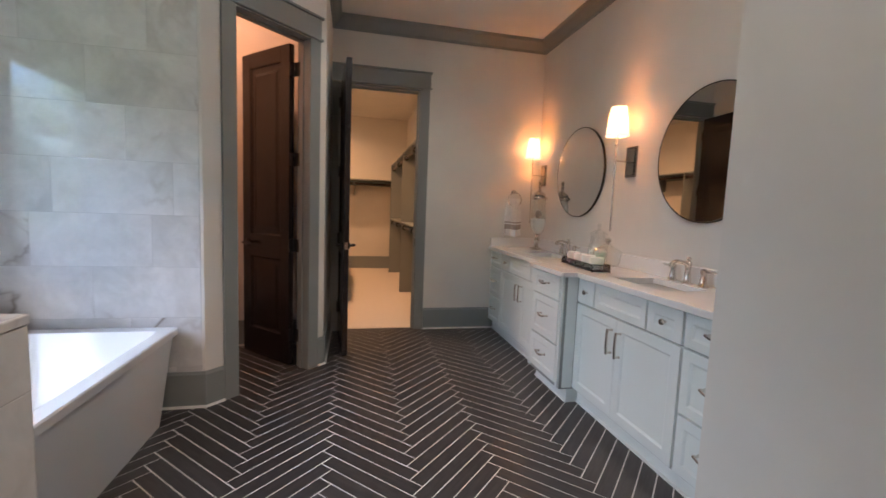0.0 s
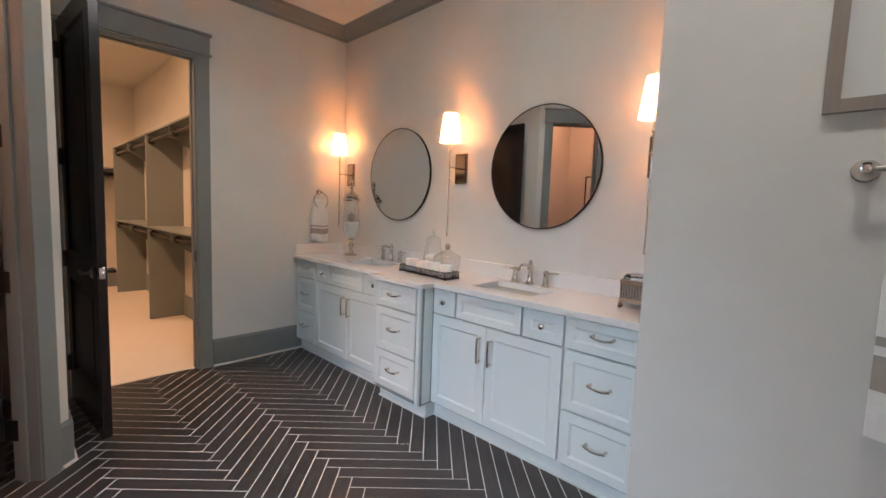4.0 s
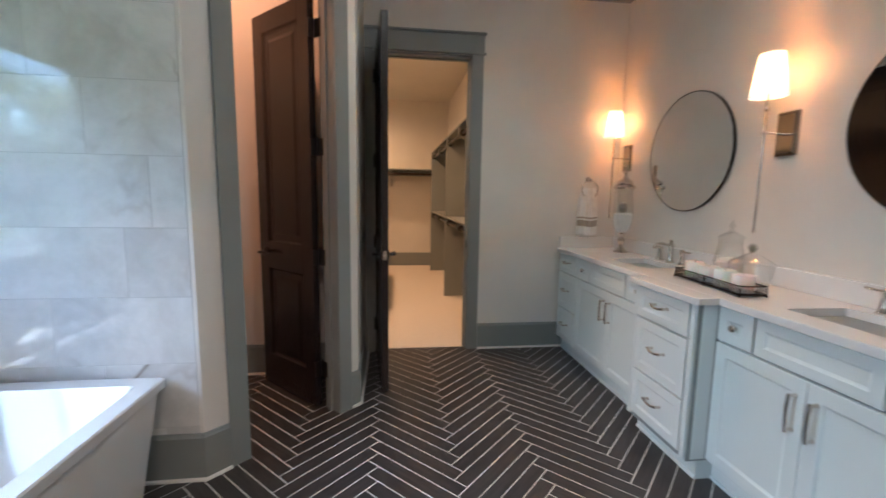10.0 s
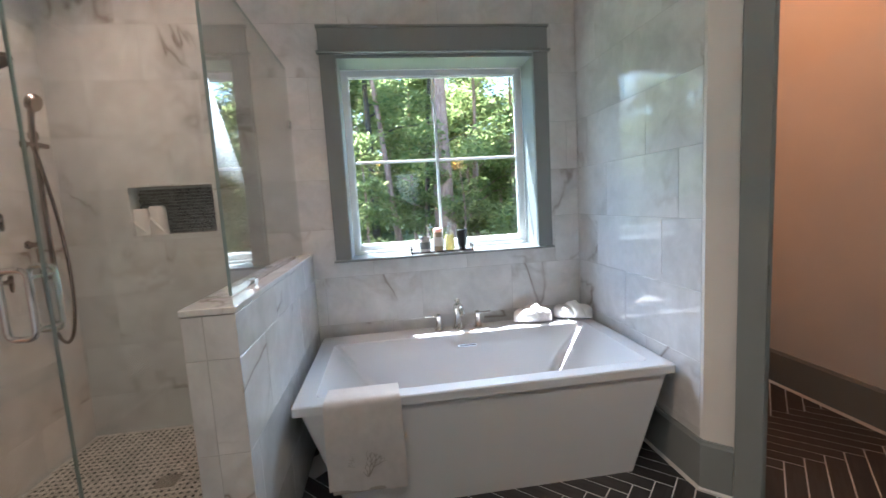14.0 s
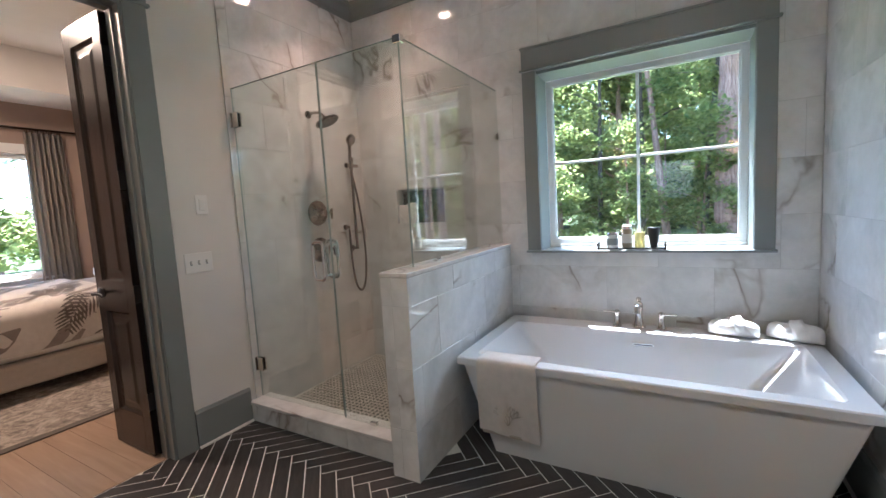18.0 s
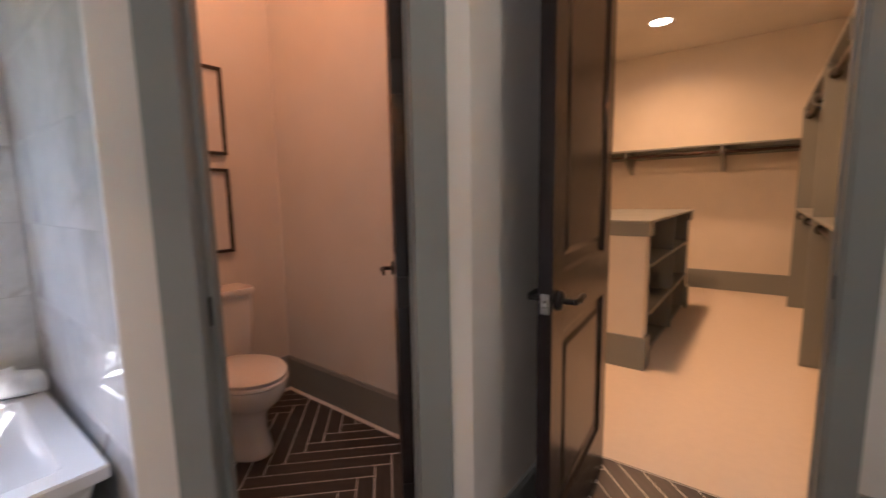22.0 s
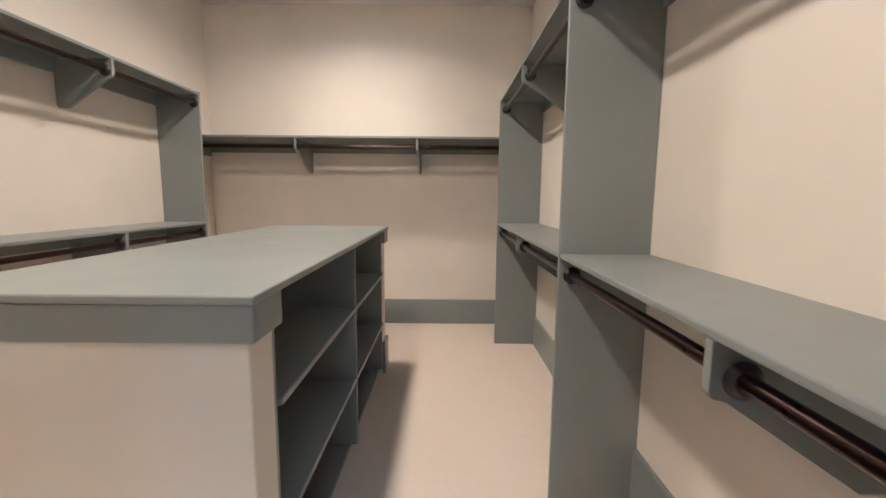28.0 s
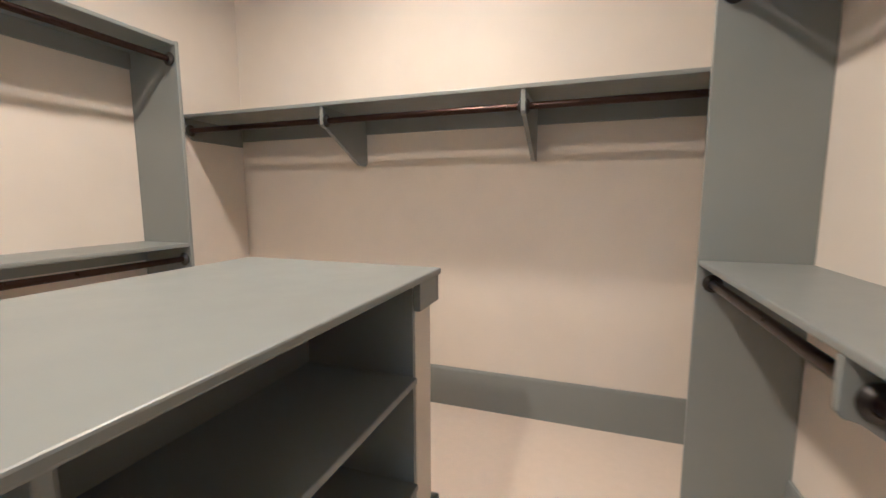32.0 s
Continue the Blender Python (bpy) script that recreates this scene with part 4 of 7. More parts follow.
def flange(rod_, p, axis):
    m = Matrix.Translation(p) @ (Euler((radians(90), 0, 0)).to_matrix().to_4x4() if axis == "y" else Euler((0, radians(90), 0)).to_matrix().to_4x4())
    return smooth(part("flange", lathe([(0, -0.012), (0.022, -0.012), (0.025, -0.008), (0.034, -0.002), (0.034, 0.002), (0.025, 0.008), (0.022, 0.012), (0, 0.012)], 18, m), BLACK, rod_))


def hanging_run(label, wall, out, posts, brackets, start, deep=0.345, rod_in=0.035):
    """Two tiers of shelf and rod along a side wall. out: +1 when the run faces +x."""
    th = thing("closet_shelving", label, "shelving", 0, 0, 0, group="closet shelving")
    front = wall + out * deep
    ends = [start] + posts
    for y in posts:
        part("upright", box((min(wall, front), y, 0.004), (max(wall, front), y + 0.02, 2.094), 0.004, 2), TRIM, th)
    for k in range(len(ends) - 1):
        a = ends[k] + (0.0205 if k else 0.001)
        b_ = ends[k + 1] - 0.0005
        for z in (1.07, 2.09):
            part("shelf", box((min(wall, front - out * 0.003), a, z - 0.02), (max(wall, front - out * 0.003), b_, z), 0.005, 2), TRIM, th)
            part("cleat", box((min(wall, wall + out * 0.019), a, z - 0.105), (max(wall, wall + out * 0.019), b_, z - 0.0205)), TRIM, th)
            br = [y for y in brackets if a < y < b_]
            for y in br:
                bracket(th, pose(wall, y, z - 0.0205, 0, 0, 0 if out > 0 else 180), deep / 0.345)
            rod = part("rod", tube([(front - out * rod_in, a, z - 0.085), (front - out * rod_in, b_, z - 0.085)], 0.0165, 16), ROD, th, "dark bronze clothes rod")
            smooth(rod)
            for y in [a + 0.012, b_ - 0.012] + br:
                if y not in br:
                    flange(rod, (front - out * rod_in, y, z - 0.085), "y")
                else:
                    flange(rod, (front - out * rod_in, y - 0.022, z - 0.085), "y")
                    flange(rod, (front - out * rod_in, y + 0.022, z - 0.085), "y")
    return th


hanging_run("grey painted two-tier closet shelving with bronze rods along the side wall", CLR, -1, [6.988, 8.922], [6.05, 7.96], CLN, 0.359, 0.050)
hanging_run("grey painted two-tier closet shelving with bronze rods along the side wall", CLL, 1, [7.065, 8.765], [6.10, 7.905], CLN)

th = thing("closet_shelf", "grey painted long closet shelf with bronze rod on the end wall", "shelf")
part("shelf", box((CLL, 9.045, 1.785), (CLR, CLB, 1.805), 0.004, 2), TRIM, th)
part("cleat", box((CLL + 0.02, CLB - 0.019, 1.70), (CLR - 0.02, CLB, 1.7845)), TRIM, th)
for x in (-0.69, 0.368):
    bracket(th, pose(x, CLB, 1.7845, 0, 0, -90), 1.35)
for x in (CLL, CLR - 0.019):
    part("end_cleat", prism([(9.06, 1.7845), (9.06, 1.70), (9.12, 1.66), (CLB - 0.02, 1.66), (CLB - 0.02, 1.7845)][::-1], x, x + 0.019, 0, Matrix(((0, 0, 1, 0), (1, 0, 0, 0), (0, 1, 0, 0), (0, 0, 0, 1)))), TRIM, th)
rod = part("rod", tube([(CLL + 0.02, 9.085, 1.715), (CLR - 0.02, 9.085, 1.715)], 0.0165, 16), ROD, th, "dark bronze clothes rod")
smooth(rod)
for x in (CLL + 0.03, CLR - 0.03, -0.675, 0.383, -0.705, 0.353):
    flange(rod, (x, 9.085, 1.715), "x")


def island():
    x0, x1, y0, y1 = -0.60, 0.167, 6.272, 8.42
    th = thing("closet_island", "closet island with grey top and open shelves on plastered ends", "island", 0, 0, 0.004)
    top = 1.066
    part("top", box((x0 - 0.035, y0 - 0.03, top - 0.022), (x1 + 0.028, y1 + 0.035, top), 0.005, 2), TRIM, th, "grey painted island top")
    part("end_wall", box((x0, y0, 0), (x1, y0 + 0.125, top - 0.0225), 0.003), CLOSET_WALL, th, "plastered beige end")
    part("end_wall", box((x0, y1 - 0.125, 0), (x1, y1, top - 0.0225), 0.003), CLOSET_WALL, th, "plastered beige end")
    part("back_wall", box((x0, y0 + 0.126, 0), (x0 + 0.36, y1 - 0.126, top - 0.0225)), CLOSET_WALL, th)
    a, c = y0 + 0.126, y1 - 0.126
    xb = x0 + 0.362
    e = 0.022
    for yy0, yy1 in ((y0 - e, y0 + 0.141), (y1 - 0.141, y1 + e)):
        for z0, z1, n in ((0.955, top - 0.0225, "apron"), (0.0, 0.236, "base")):
            part(n, boxes([((x0 - e, y0 - e, z0), (x1 + e, y0 - 0.0005, z1)) if yy0 < y0 else ((x0 - e, y1 + 0.0005, z0), (x1 + e, y1 + e, z1)), ((x1 + 0.0005, max(yy0, y0), z0), (x1 + e, min(yy1, y1), z1))], 0.002), TRIM, th, "grey painted band")
    part("back_panel", box((xb, a, 0.03), (xb + 0.012, c, top - 0.0225)), TRIM, th)
    part("side_panel", box((xb + 0.0121, a, 0.03), (x1 - 0.003, a + 0.018, top - 0.0225)), TRIM, th)
    part("side_panel", box((xb + 0.0121, c - 0.018, 0.03), (x1 - 0.003, c, top - 0.0225)), TRIM, th)
    mid = 7.352
    part("divider", box((xb + 0.0125, mid - 0.010, 0.03), (x1 + 0.012, mid + 0.010, top - 0.0225), 0.003), TRIM, th)
    for u, v in ((a + 0.0185, mid - 0.0105), (mid + 0.0105, c - 0.0185)):
        for z in (0.385, 0.745):
            part("shelf", box((xb + 0.0125, u, z - 0.022), (x1 + 0.012, v, z), 0.004, 2), TRIM, th)
    part("floor_board", box((xb, a, 0.006), (x1 - 0.03, c, 0.0295)), TRIM, th)


island()

# ---- tub window ----
def window_unit(name, label, m, w, h, depth, mul=True, sash=0.040):
    """A sash in a frame with one upright and one cross bar. Local x along the wall, y out through it, z up; origin at the sill's left end, inside face."""
    th = new(name)
    th.matrix_world = m
    tagged(th, label, "window", kind="structure")
    f = 0.020
    part("window_frame", boxes([((0, depth, 0), (f, depth + 0.09, h)), ((w - f, depth, 0), (w, depth + 0.09, h)), ((f, depth, 0), (w - f, depth + 0.09, f)), ((f, depth, h - f), (w - f, depth + 0.09, h))], 0.002), VINYL, th, "white vinyl frame")
    s0, s1 = f, f + sash
    part("sash", boxes([((s0, depth + 0.02, f), (s1, depth + 0.065, h - f)), ((w - s1, depth + 0.02, f), (w - s0, depth + 0.065, h - f)), ((s1, depth + 0.02, f), (w - s1, depth + 0.065, f + sash)), ((s1, depth + 0.02, h - f - sash), (w - s1, depth + 0.065, h - f))], 0.003), VINYL, th, "white vinyl sash")
    part("bead", boxes([((s1, depth + 0.03, s1), (s1 + 0.008, depth + 0.05, h - s1)), ((w - s1 - 0.008, depth + 0.03, s1), (w - s1, depth + 0.05, h - s1)), ((s1 + 0.008, depth + 0.03, s1), (w - s1 - 0.008, depth + 0.05, s1 + 0.008)), ((s1 + 0.008, depth + 0.03, h - s1 - 0.008), (w - s1 - 0.008, depth + 0.05, h - s1))], 0.002), VINYL, th)
    if mul:
        b = 0.009
        part("muntin", boxes([((w / 2 - b, depth + 0.032, s1 + 0.008), (w / 2 + b, depth + 0.052, h - s1 - 0.008))], 0.003), VINYL, th)
        part("muntin", boxes([((s1 + 0.008, depth + 0.033, h / 2 - b), (w / 2 - b, depth + 0.051, h / 2 + b)), ((w / 2 + b, depth + 0.033, h / 2 - b), (w - s1 - 0.008, depth + 0.051, h / 2 + b))], 0.003), VINYL, th)
    for u, v in ((s1, w / 2), (w / 2, w - s1)):
        for a, c in ((s1, h / 2), (h / 2, h - s1)):
            p = part("pane", box((u, depth + 0.0415, a), (v, depth + 0.0425, c)), PANE, th, "clear glass pane")
            p.visible_shadow = False
    return th


WIN = window_unit("window_1", "white vinyl four-light picture window over the tub", Matrix.Translation((-1.635, WY0, WZ0)) @ pose(0, 0, 0, 0, 0, 90), WY1 - WY0, WZ1 - WZ0, 0.235)
# grey reveal boards, casing, header and sill: local to the wall, x in the room
part("reveal", boxes([((0.0, 0.012, 0.0), (0.021, 0.235, WZ1 - WZ0)), ((WY1 - WY0 - 0.021, 0.012, 0.0), (WY1 - WY0, 0.235, WZ1 - WZ0)), ((0.021, 0.012, WZ1 - WZ0 - 0.021), (WY1 - WY0 - 0.021, 0.235, WZ1 - WZ0))]), TRIM, WIN, "grey painted reveal")
W_, H_ = WY1 - WY0, WZ1 - WZ0
part("casing", box((-0.078, -0.004, 0.0), (0.018, 0.0145, H_ + 0.002), 0.002), TRIM, WIN)
part("casing", box((W_ - 0.018, -0.004, 0.0), (W_ + 0.078, 0.0145, H_ + 0.002), 0.002), TRIM, WIN)
part("header", box((-0.078, -0.006, H_ + 0.018), (W_ + 0.078, 0.0145, H_ + 0.150), 0.002), TRIM, WIN)
part("fillet", box((-0.092, -0.022, H_ + 0.002), (W_ + 0.092, 0.0145, H_ + 0.018), 0.005, 2), TRIM, WIN)
part("header_cap", box((-0.086, -0.014, H_ + 0.150), (W_ + 0.086, 0.0145, H_ + 0.166), 0.003, 2), TRIM, WIN)
part("window_sill", box((-0.088, -0.016, -0.016), (W_ + 0.088, 0.234, 0.0), 0.004, 2), TRIM, WIN, "grey painted sill")

# ---- shower: curb, half wall, glass ----
HW0, HW1, HWX = 1.565, 1.724, -0.28
structure("half_wall", box((-1.667, HW0 + 0.01, 0), (HWX - 0.01, HW1 - 0.01, 1.005)), GROUT, "marble-tiled half wall between tub and shower", "wall")
part("cap", box((-1.655, HW0 - 0.003, 1.012), (HWX + 0.003, HW1 + 0.003, 1.034), 0.003), MARBLE, bpy.data.objects["half_wall"], "marble cap slab")
structure("shower_curb", box((-0.50, EW + 0.0005, 0), (-0.37, HW0 - 0.0005, 0.108)), GROUT, "marble-tiled shower curb", "curb")
part("curb_top", box((-0.51, EW + 0.001, 0.109), (-0.352, HW0 - 0.001, 0.131), 0.003), MARBLE, bpy.data.objects["shower_curb"])
part("curb_face", boxes([((-0.369, EW + 0.001 + k * 0.42, 0.001), (-0.359, min(HW0 - 0.001, EW + 0.418 + k * 0.42), 0.107)) for k in range(3)], 0.001), MARBLE, bpy.data.objects["shower_curb"])
GX, GT = -0.44, 2.15
th = thing("shower_screen", "clear frameless glass shower screen with hinged door", "shower screen")


def pane_part(name, lo_, hi_, lab):
    p = part(name, box(lo_, hi_), SHOWER_GLASS, th, lab)
    p.visible_shadow = False
    return p


door_g = pane_part("glass_door", (GX - 0.005, EW + 0.026, 0.145), (GX + 0.005, 1.108, GT), "hinged clear glass door")
fix_g = pane_part("fixed_panel", (GX - 0.005, 1.114, 0.136), (GX + 0.005, 1.655, GT), "fixed clear glass panel")
ret_g = pane_part("return_panel", (-1.653, 1.656, 1.038), (GX + 0.005, 1.666, GT), "clear glass panel on the half wall")
part("edge", boxes([((GX - 0.0052, EW + 0.025, 0.145), (GX + 0.0052, EW + 0.0262, GT)), ((GX - 0.0052, 1.1078, 0.145), (GX + 0.0052, 1.1088, GT)), ((GX - 0.0052, EW + 0.026, GT), (GX + 0.0052, 1.108, GT + 0.001))]), GLASS_EDGE, door_g, "green glass edge")
part("edge", boxes([((GX - 0.0052, 1.1132, 0.136), (GX + 0.0052, 1.1142, GT)), ((GX - 0.0052, 1.114, GT), (GX + 0.0052, 1.655, GT + 0.001))]), GLASS_EDGE, fix_g, "green glass edge")
part("edge", boxes([((GX + 0.0052, 1.6555, 1.038), (GX + 0.0062, 1.6665, GT)), ((-1.653, 1.6555, GT), (GX + 0.005, 1.6665, GT + 0.001))]), GLASS_EDGE, ret_g, "green glass edge")
part("corner_clip", box((GX - 0.022, 1.628, GT - 0.028), (GX + 0.012, 1.674, GT + 0.012), 0.003), CHROME, th, "chrome corner clip")
for z in (0.365, 1.955):
    part("hinge", boxes([((GX - 0.022, EW + 0.0105, z - 0.045), (GX + 0.022, EW + 0.017, z + 0.045)), ((GX - 0.014, EW + 0.016, z - 0.045), (GX - 0.006, EW + 0.076, z + 0.045)), ((GX + 0.006, EW + 0.016, z - 0.045), (GX + 0.014, EW + 0.076, z + 0.045))], 0.0015), NICKEL, th, "square nickel glass hinge")
for lo_, hi_ in (((GX - 0.012, 1.30, 0.132), (GX + 0.012, 1.345, 0.152)), ((-0.70, 1.650, 1.0345), (-0.655, 1.674, 1.056)), ((-1.45, 1.650, 1.0345), (-1.405, 1.674, 1.056)), ((-1.654, 1.650, 1.80), (-1.634, 1.674, 1.845))):
    part("clamp", box(lo_, hi_, 0.002), CHROME, th, "small chrome glass clamp")
bm = bmesh.new()
for s in (1, -1):
    x = GX + s * 0.055
    ring = [(x, 1.062 + u, 1.07 + v) for u, v in rounded(0.080, 0.215, 0.024, 5)]
    add_tube(bm, ring + [ring[0], ring[1]], 0.0105, 12)
    for dz in (-0.0825, 0.0825):
        add_tube(bm, [(GX + s * 0.004, 1.102, 1.07 + dz), (x, 1.102, 1.07 + dz)], 0.0075, 10)
smooth(part("pull_handle", bm, CHROME, th, "polished D-shaped door pull"))
structure("shower_floor", box((-1.655, EW, -0.003), (-0.50, HW0, 0.012)), GROUT, "pale basket-weave mosaic shower floor with dark dots", "floor")

# ---- shower fittings on the tiled wall ----
FITTING = metal("shower_nickel", (0.25, 0.23, 0.21), 0.06)
MY = Euler((radians(-90), 0, 0)).to_matrix().to_4x4()


def valve(x, z, label):
    t_ = thing("shower_valve", label, "shower valve", x, EW + 0.010, z, group="shower valves")
    t_.scale = (1.2, 1.15, 1.2)
    smooth(part("escutcheon", lathe([(0, 0), (0.080, 0), (0.082, 0.004), (0.079, 0.010), (0.072, 0.012), (0.069, 0.009), (0.060, 0.011), (0.050, 0.020), (0.036, 0.026), (0, 0.028)], 40, MY), FITTING, t_))
    bm_ = lathe([(0, 0.024), (0.034, 0.024), (0.032, 0.034), (0.022, 0.040), (0.019, 0.050), (0.025, 0.058), (0.025, 0.068), (0.018, 0.076), (0, 0.078)], 24, MY)
    add_tube(bm_, [(0.0, 0.060, 0.0), (-0.03, 0.062, 0.0), (-0.062, 0.064, 0.0)], [0.011, 0.009, 0.009], 12)
    add_tube(bm_, [(-0.066, 0.064, 0.026), (-0.066, 0.064, 0.020), (-0.066, 0.064, -0.030), (-0.066, 0.064, -0.044)], [0.004, 0.009, 0.0085, 0.005], 12)
    smooth(part("lever", bm_, FITTING, t_))


valve(-1.087, 1.345, "round nickel shower valve with lever, upper")
valve(-1.087, 1.055, "round nickel shower valve with lever, lower")
t_ = thing("rain_shower", "round nickel rain shower head on a curved arm", "shower head", -1.075, EW + 0.010, 2.095)
smooth(part("flange", lathe([(0, 0), (0.030, 0), (0.030, 0.006), (0.018, 0.013), (0, 0.015)], 24, MY), FITTING, t_))
smooth(part("arm", tube([(0, 0.005, 0), (0.002, 0.06, 0.004), (0.006, 0.12, -0.004), (0.012, 0.17, -0.034), (0.018, 0.20, -0.065)], 0.0105, 14), FITTING, t_))
mh = Matrix.Translation((0.021, 0.215, -0.088)) @ pose(0, 0, 0, 22, 8, 0)
smooth(part("head", lathe([(0, -0.006), (0.082, -0.006), (0.090, 0.0), (0.088, 0.008), (0.060, 0.014), (0.026, 0.020), (0.018, 0.034), (0, 0.036)], 36, mh), FITTING, t_))
part("spray_face", lathe([(0, -0.0085), (0.076, -0.0085), (0.078, -0.006), (0, -0.006)], 36, mh), base("spray_face_grey", (0.10, 0.10, 0.10), 0.4), t_, "dark spray plate")
t_ = thing("hand_shower", "nickel slide bar with hand shower and looped hose", "hand shower", -1.458, EW + 0.010, 0)
bm = tube([(0, 0.055, 1.02), (0, 0.055, 1.75)], 0.0125, 14)
for z in (1.03, 1.735):
    add_tube(bm, [(0, 0.0, z), (0, 0.008, z), (0, 0.012, z), (0, 0.055, z)], [0.024, 0.024, 0.011, 0.011], 16)
smooth(part("slide_bar", bm, FITTING, t_))
bm = tube([(-0.050, 0.075, 1.725), (0.048, 0.075, 1.725)], 0.0145, 14)
add_tube(bm, [(0, 0.055, 1.70), (0, 0.055, 1.765)], 0.016, 14)
add_lathe(bm, [(0, 0.03), (0.020, 0.03), (0.022, 0.04), (0.022, 0.066), (0.018, 0.072), (0, 0.074)], 18, Matrix.Translation((0.0, 0.055, 1.725)))
smooth(part("cradle", bm, FITTING, t_))
bm = tube([(0.035, 0.075, 1.70), (0.042, 0.085, 1.80), (0.052, 0.098, 1.87), (0.058, 0.11, 1.905)], [0.0125, 0.014, 0.015, 0.018], 14)
add_lathe(bm, [(0, -0.014), (0.034, -0.0145), (0.036, -0.010), (0.043, -0.012), (0.048, 0.0), (0.043, 0.012), (0.022, 0.02), (0, 0.022)], 28, Matrix.Translation((0.062, 0.125, 1.925)) @ pose(0, 0, 0, 70, 0, 0))
smooth(part("hand_piece", bm, FITTING, t_))
_k = [(0.032, 0.078, 1.69), (0.005, 0.078, 1.58), (-0.045, 0.075, 1.36), (-0.080, 0.07, 1.10), (-0.085, 0.066, 0.90), (-0.070, 0.062, 0.755), (-0.035, 0.06, 0.675), (0.010, 0.058, 0.668), (0.050, 0.055, 0.735), (0.068, 0.052, 0.87), (0.072, 0.048, 1.05), (0.072, 0.045, 1.195)]
hose = []
for i in range(len(_k) - 1):
    p0, p1, p2, p3 = (Vector(_k[max(0, min(len(_k) - 1, i + d))]) for d in (-1, 0, 1, 2))
    for j in range(6):
        t = j / 6
        hose.append(0.5 * (2 * p1 + (p2 - p0) * t + (2 * p0 - 5 * p1 + 4 * p2 - p3) * t * t + (3 * p1 - p0 - 3 * p2 + p3) * t ** 3))
hose.append(Vector(_k[-1]))
smooth(part("hose", tube(hose, 0.0095, 10), FITTING, t_, "ribbed metal hose"))
smooth(part("hose_outlet", lathe([(0, 0), (0.022, 0), (0.022, 0.006), (0.014, 0.012), (0.012, 0.045), (0, 0.047)], 20, Matrix.Translation((0.072, 0, 1.213)) @ MY), FITTING, t_))

# switches on the entry wall
PLATE = base("switch_plate_white", (0.78, 0.77, 0.74), 0.35)
t_ = thing("light_switch", "white single rocker light switch", "switch", -0.182, EW, 1.43)
part("plate", box((-0.036, 0.0, -0.058), (0.036, 0.006, 0.058), 0.002), PLATE, t_)
part("rocker", box((-0.017, 0.0055, -0.034), (0.017, 0.010, 0.034), 0.002), PLATE, t_)
t_ = thing("light_switch", "white triple toggle light switch plate", "switch", -0.128, EW, 1.09)
part("plate", box((-0.082, 0.0, -0.058), (0.082, 0.006, 0.058), 0.002), PLATE, t_)
for x in (-0.046, 0, 0.046):
    part("toggle", box((x - 0.005, 0.0055, -0.004), (x + 0.005, 0.018, 0.010), 0.002), PLATE, t_)
    # shade inside the toggle's slot, painted as a grey patch
    part("toggle_slot", box((x - 0.006, 0.0058, -0.013), (x + 0.006, 0.0064, 0.013)), GAP_SHADE, t_)

# ---- things on the vanity ----
def urn():
    th = thing("apothecary_jar", "tall footed glass apothecary jar with nickel lid and white filling", "jar", 2.20, 4.70, 0.9005)
    th.scale = (1.08, 1.08, 1.36)
    smooth(part("foot", lathe([(0, 0), (0.055, 0), (0.057, 0.005), (0.050, 0.012), (0.026, 0.024), (0.016, 0.036), (0.013, 0.05), (0.020, 0.062), (0.028, 0.074), (0.020, 0.088), (0.014, 0.098), (0.020, 0.110), (0.030, 0.118), (0, 0.12)], 28), NICKEL, th, "turned nickel foot"))
    smooth(part("glass_body", lathe([(0, 0.119), (0.030, 0.121), (0.055, 0.145), (0.070, 0.185), (0.072, 0.23), (0.066, 0.29), (0.060, 0.345), (0.061, 0.372), (0.066, 0.378)], 32), JAR_GLASS, th, "clear glass body")).visible_shadow = False
    smooth(part("filling", lathe([(0, 0.126), (0.028, 0.127), (0.052, 0.15), (0.065, 0.187), (0.066, 0.228), (0.055, 0.236), (0.03, 0.232), (0, 0.238)], 28), TOWEL, th, "white bath salts"))
    smooth(part("ornament", lathe([(0, 0.236), (0.022, 0.243), (0.034, 0.266), (0.024, 0.292), (0, 0.302)], 18, Matrix.Translation((0.004, 0.008, 0))), WOOD_GREY, th, "dark ball inside"))
    smooth(part("lid", lathe([(0, 0.377), (0.074, 0.378), (0.077, 0.386), (0.072, 0.398), (0.056, 0.404), (0.060, 0.412), (0.050, 0.424), (0.028, 0.436), (0.014, 0.448), (0.010, 0.462), (0.018, 0.472), (0.010, 0.482), (0.014, 0.494), (0.018, 0.506), (0.008, 0.52), (0, 0.524)], 28), NICKEL, th, "domed nickel lid with finial"))


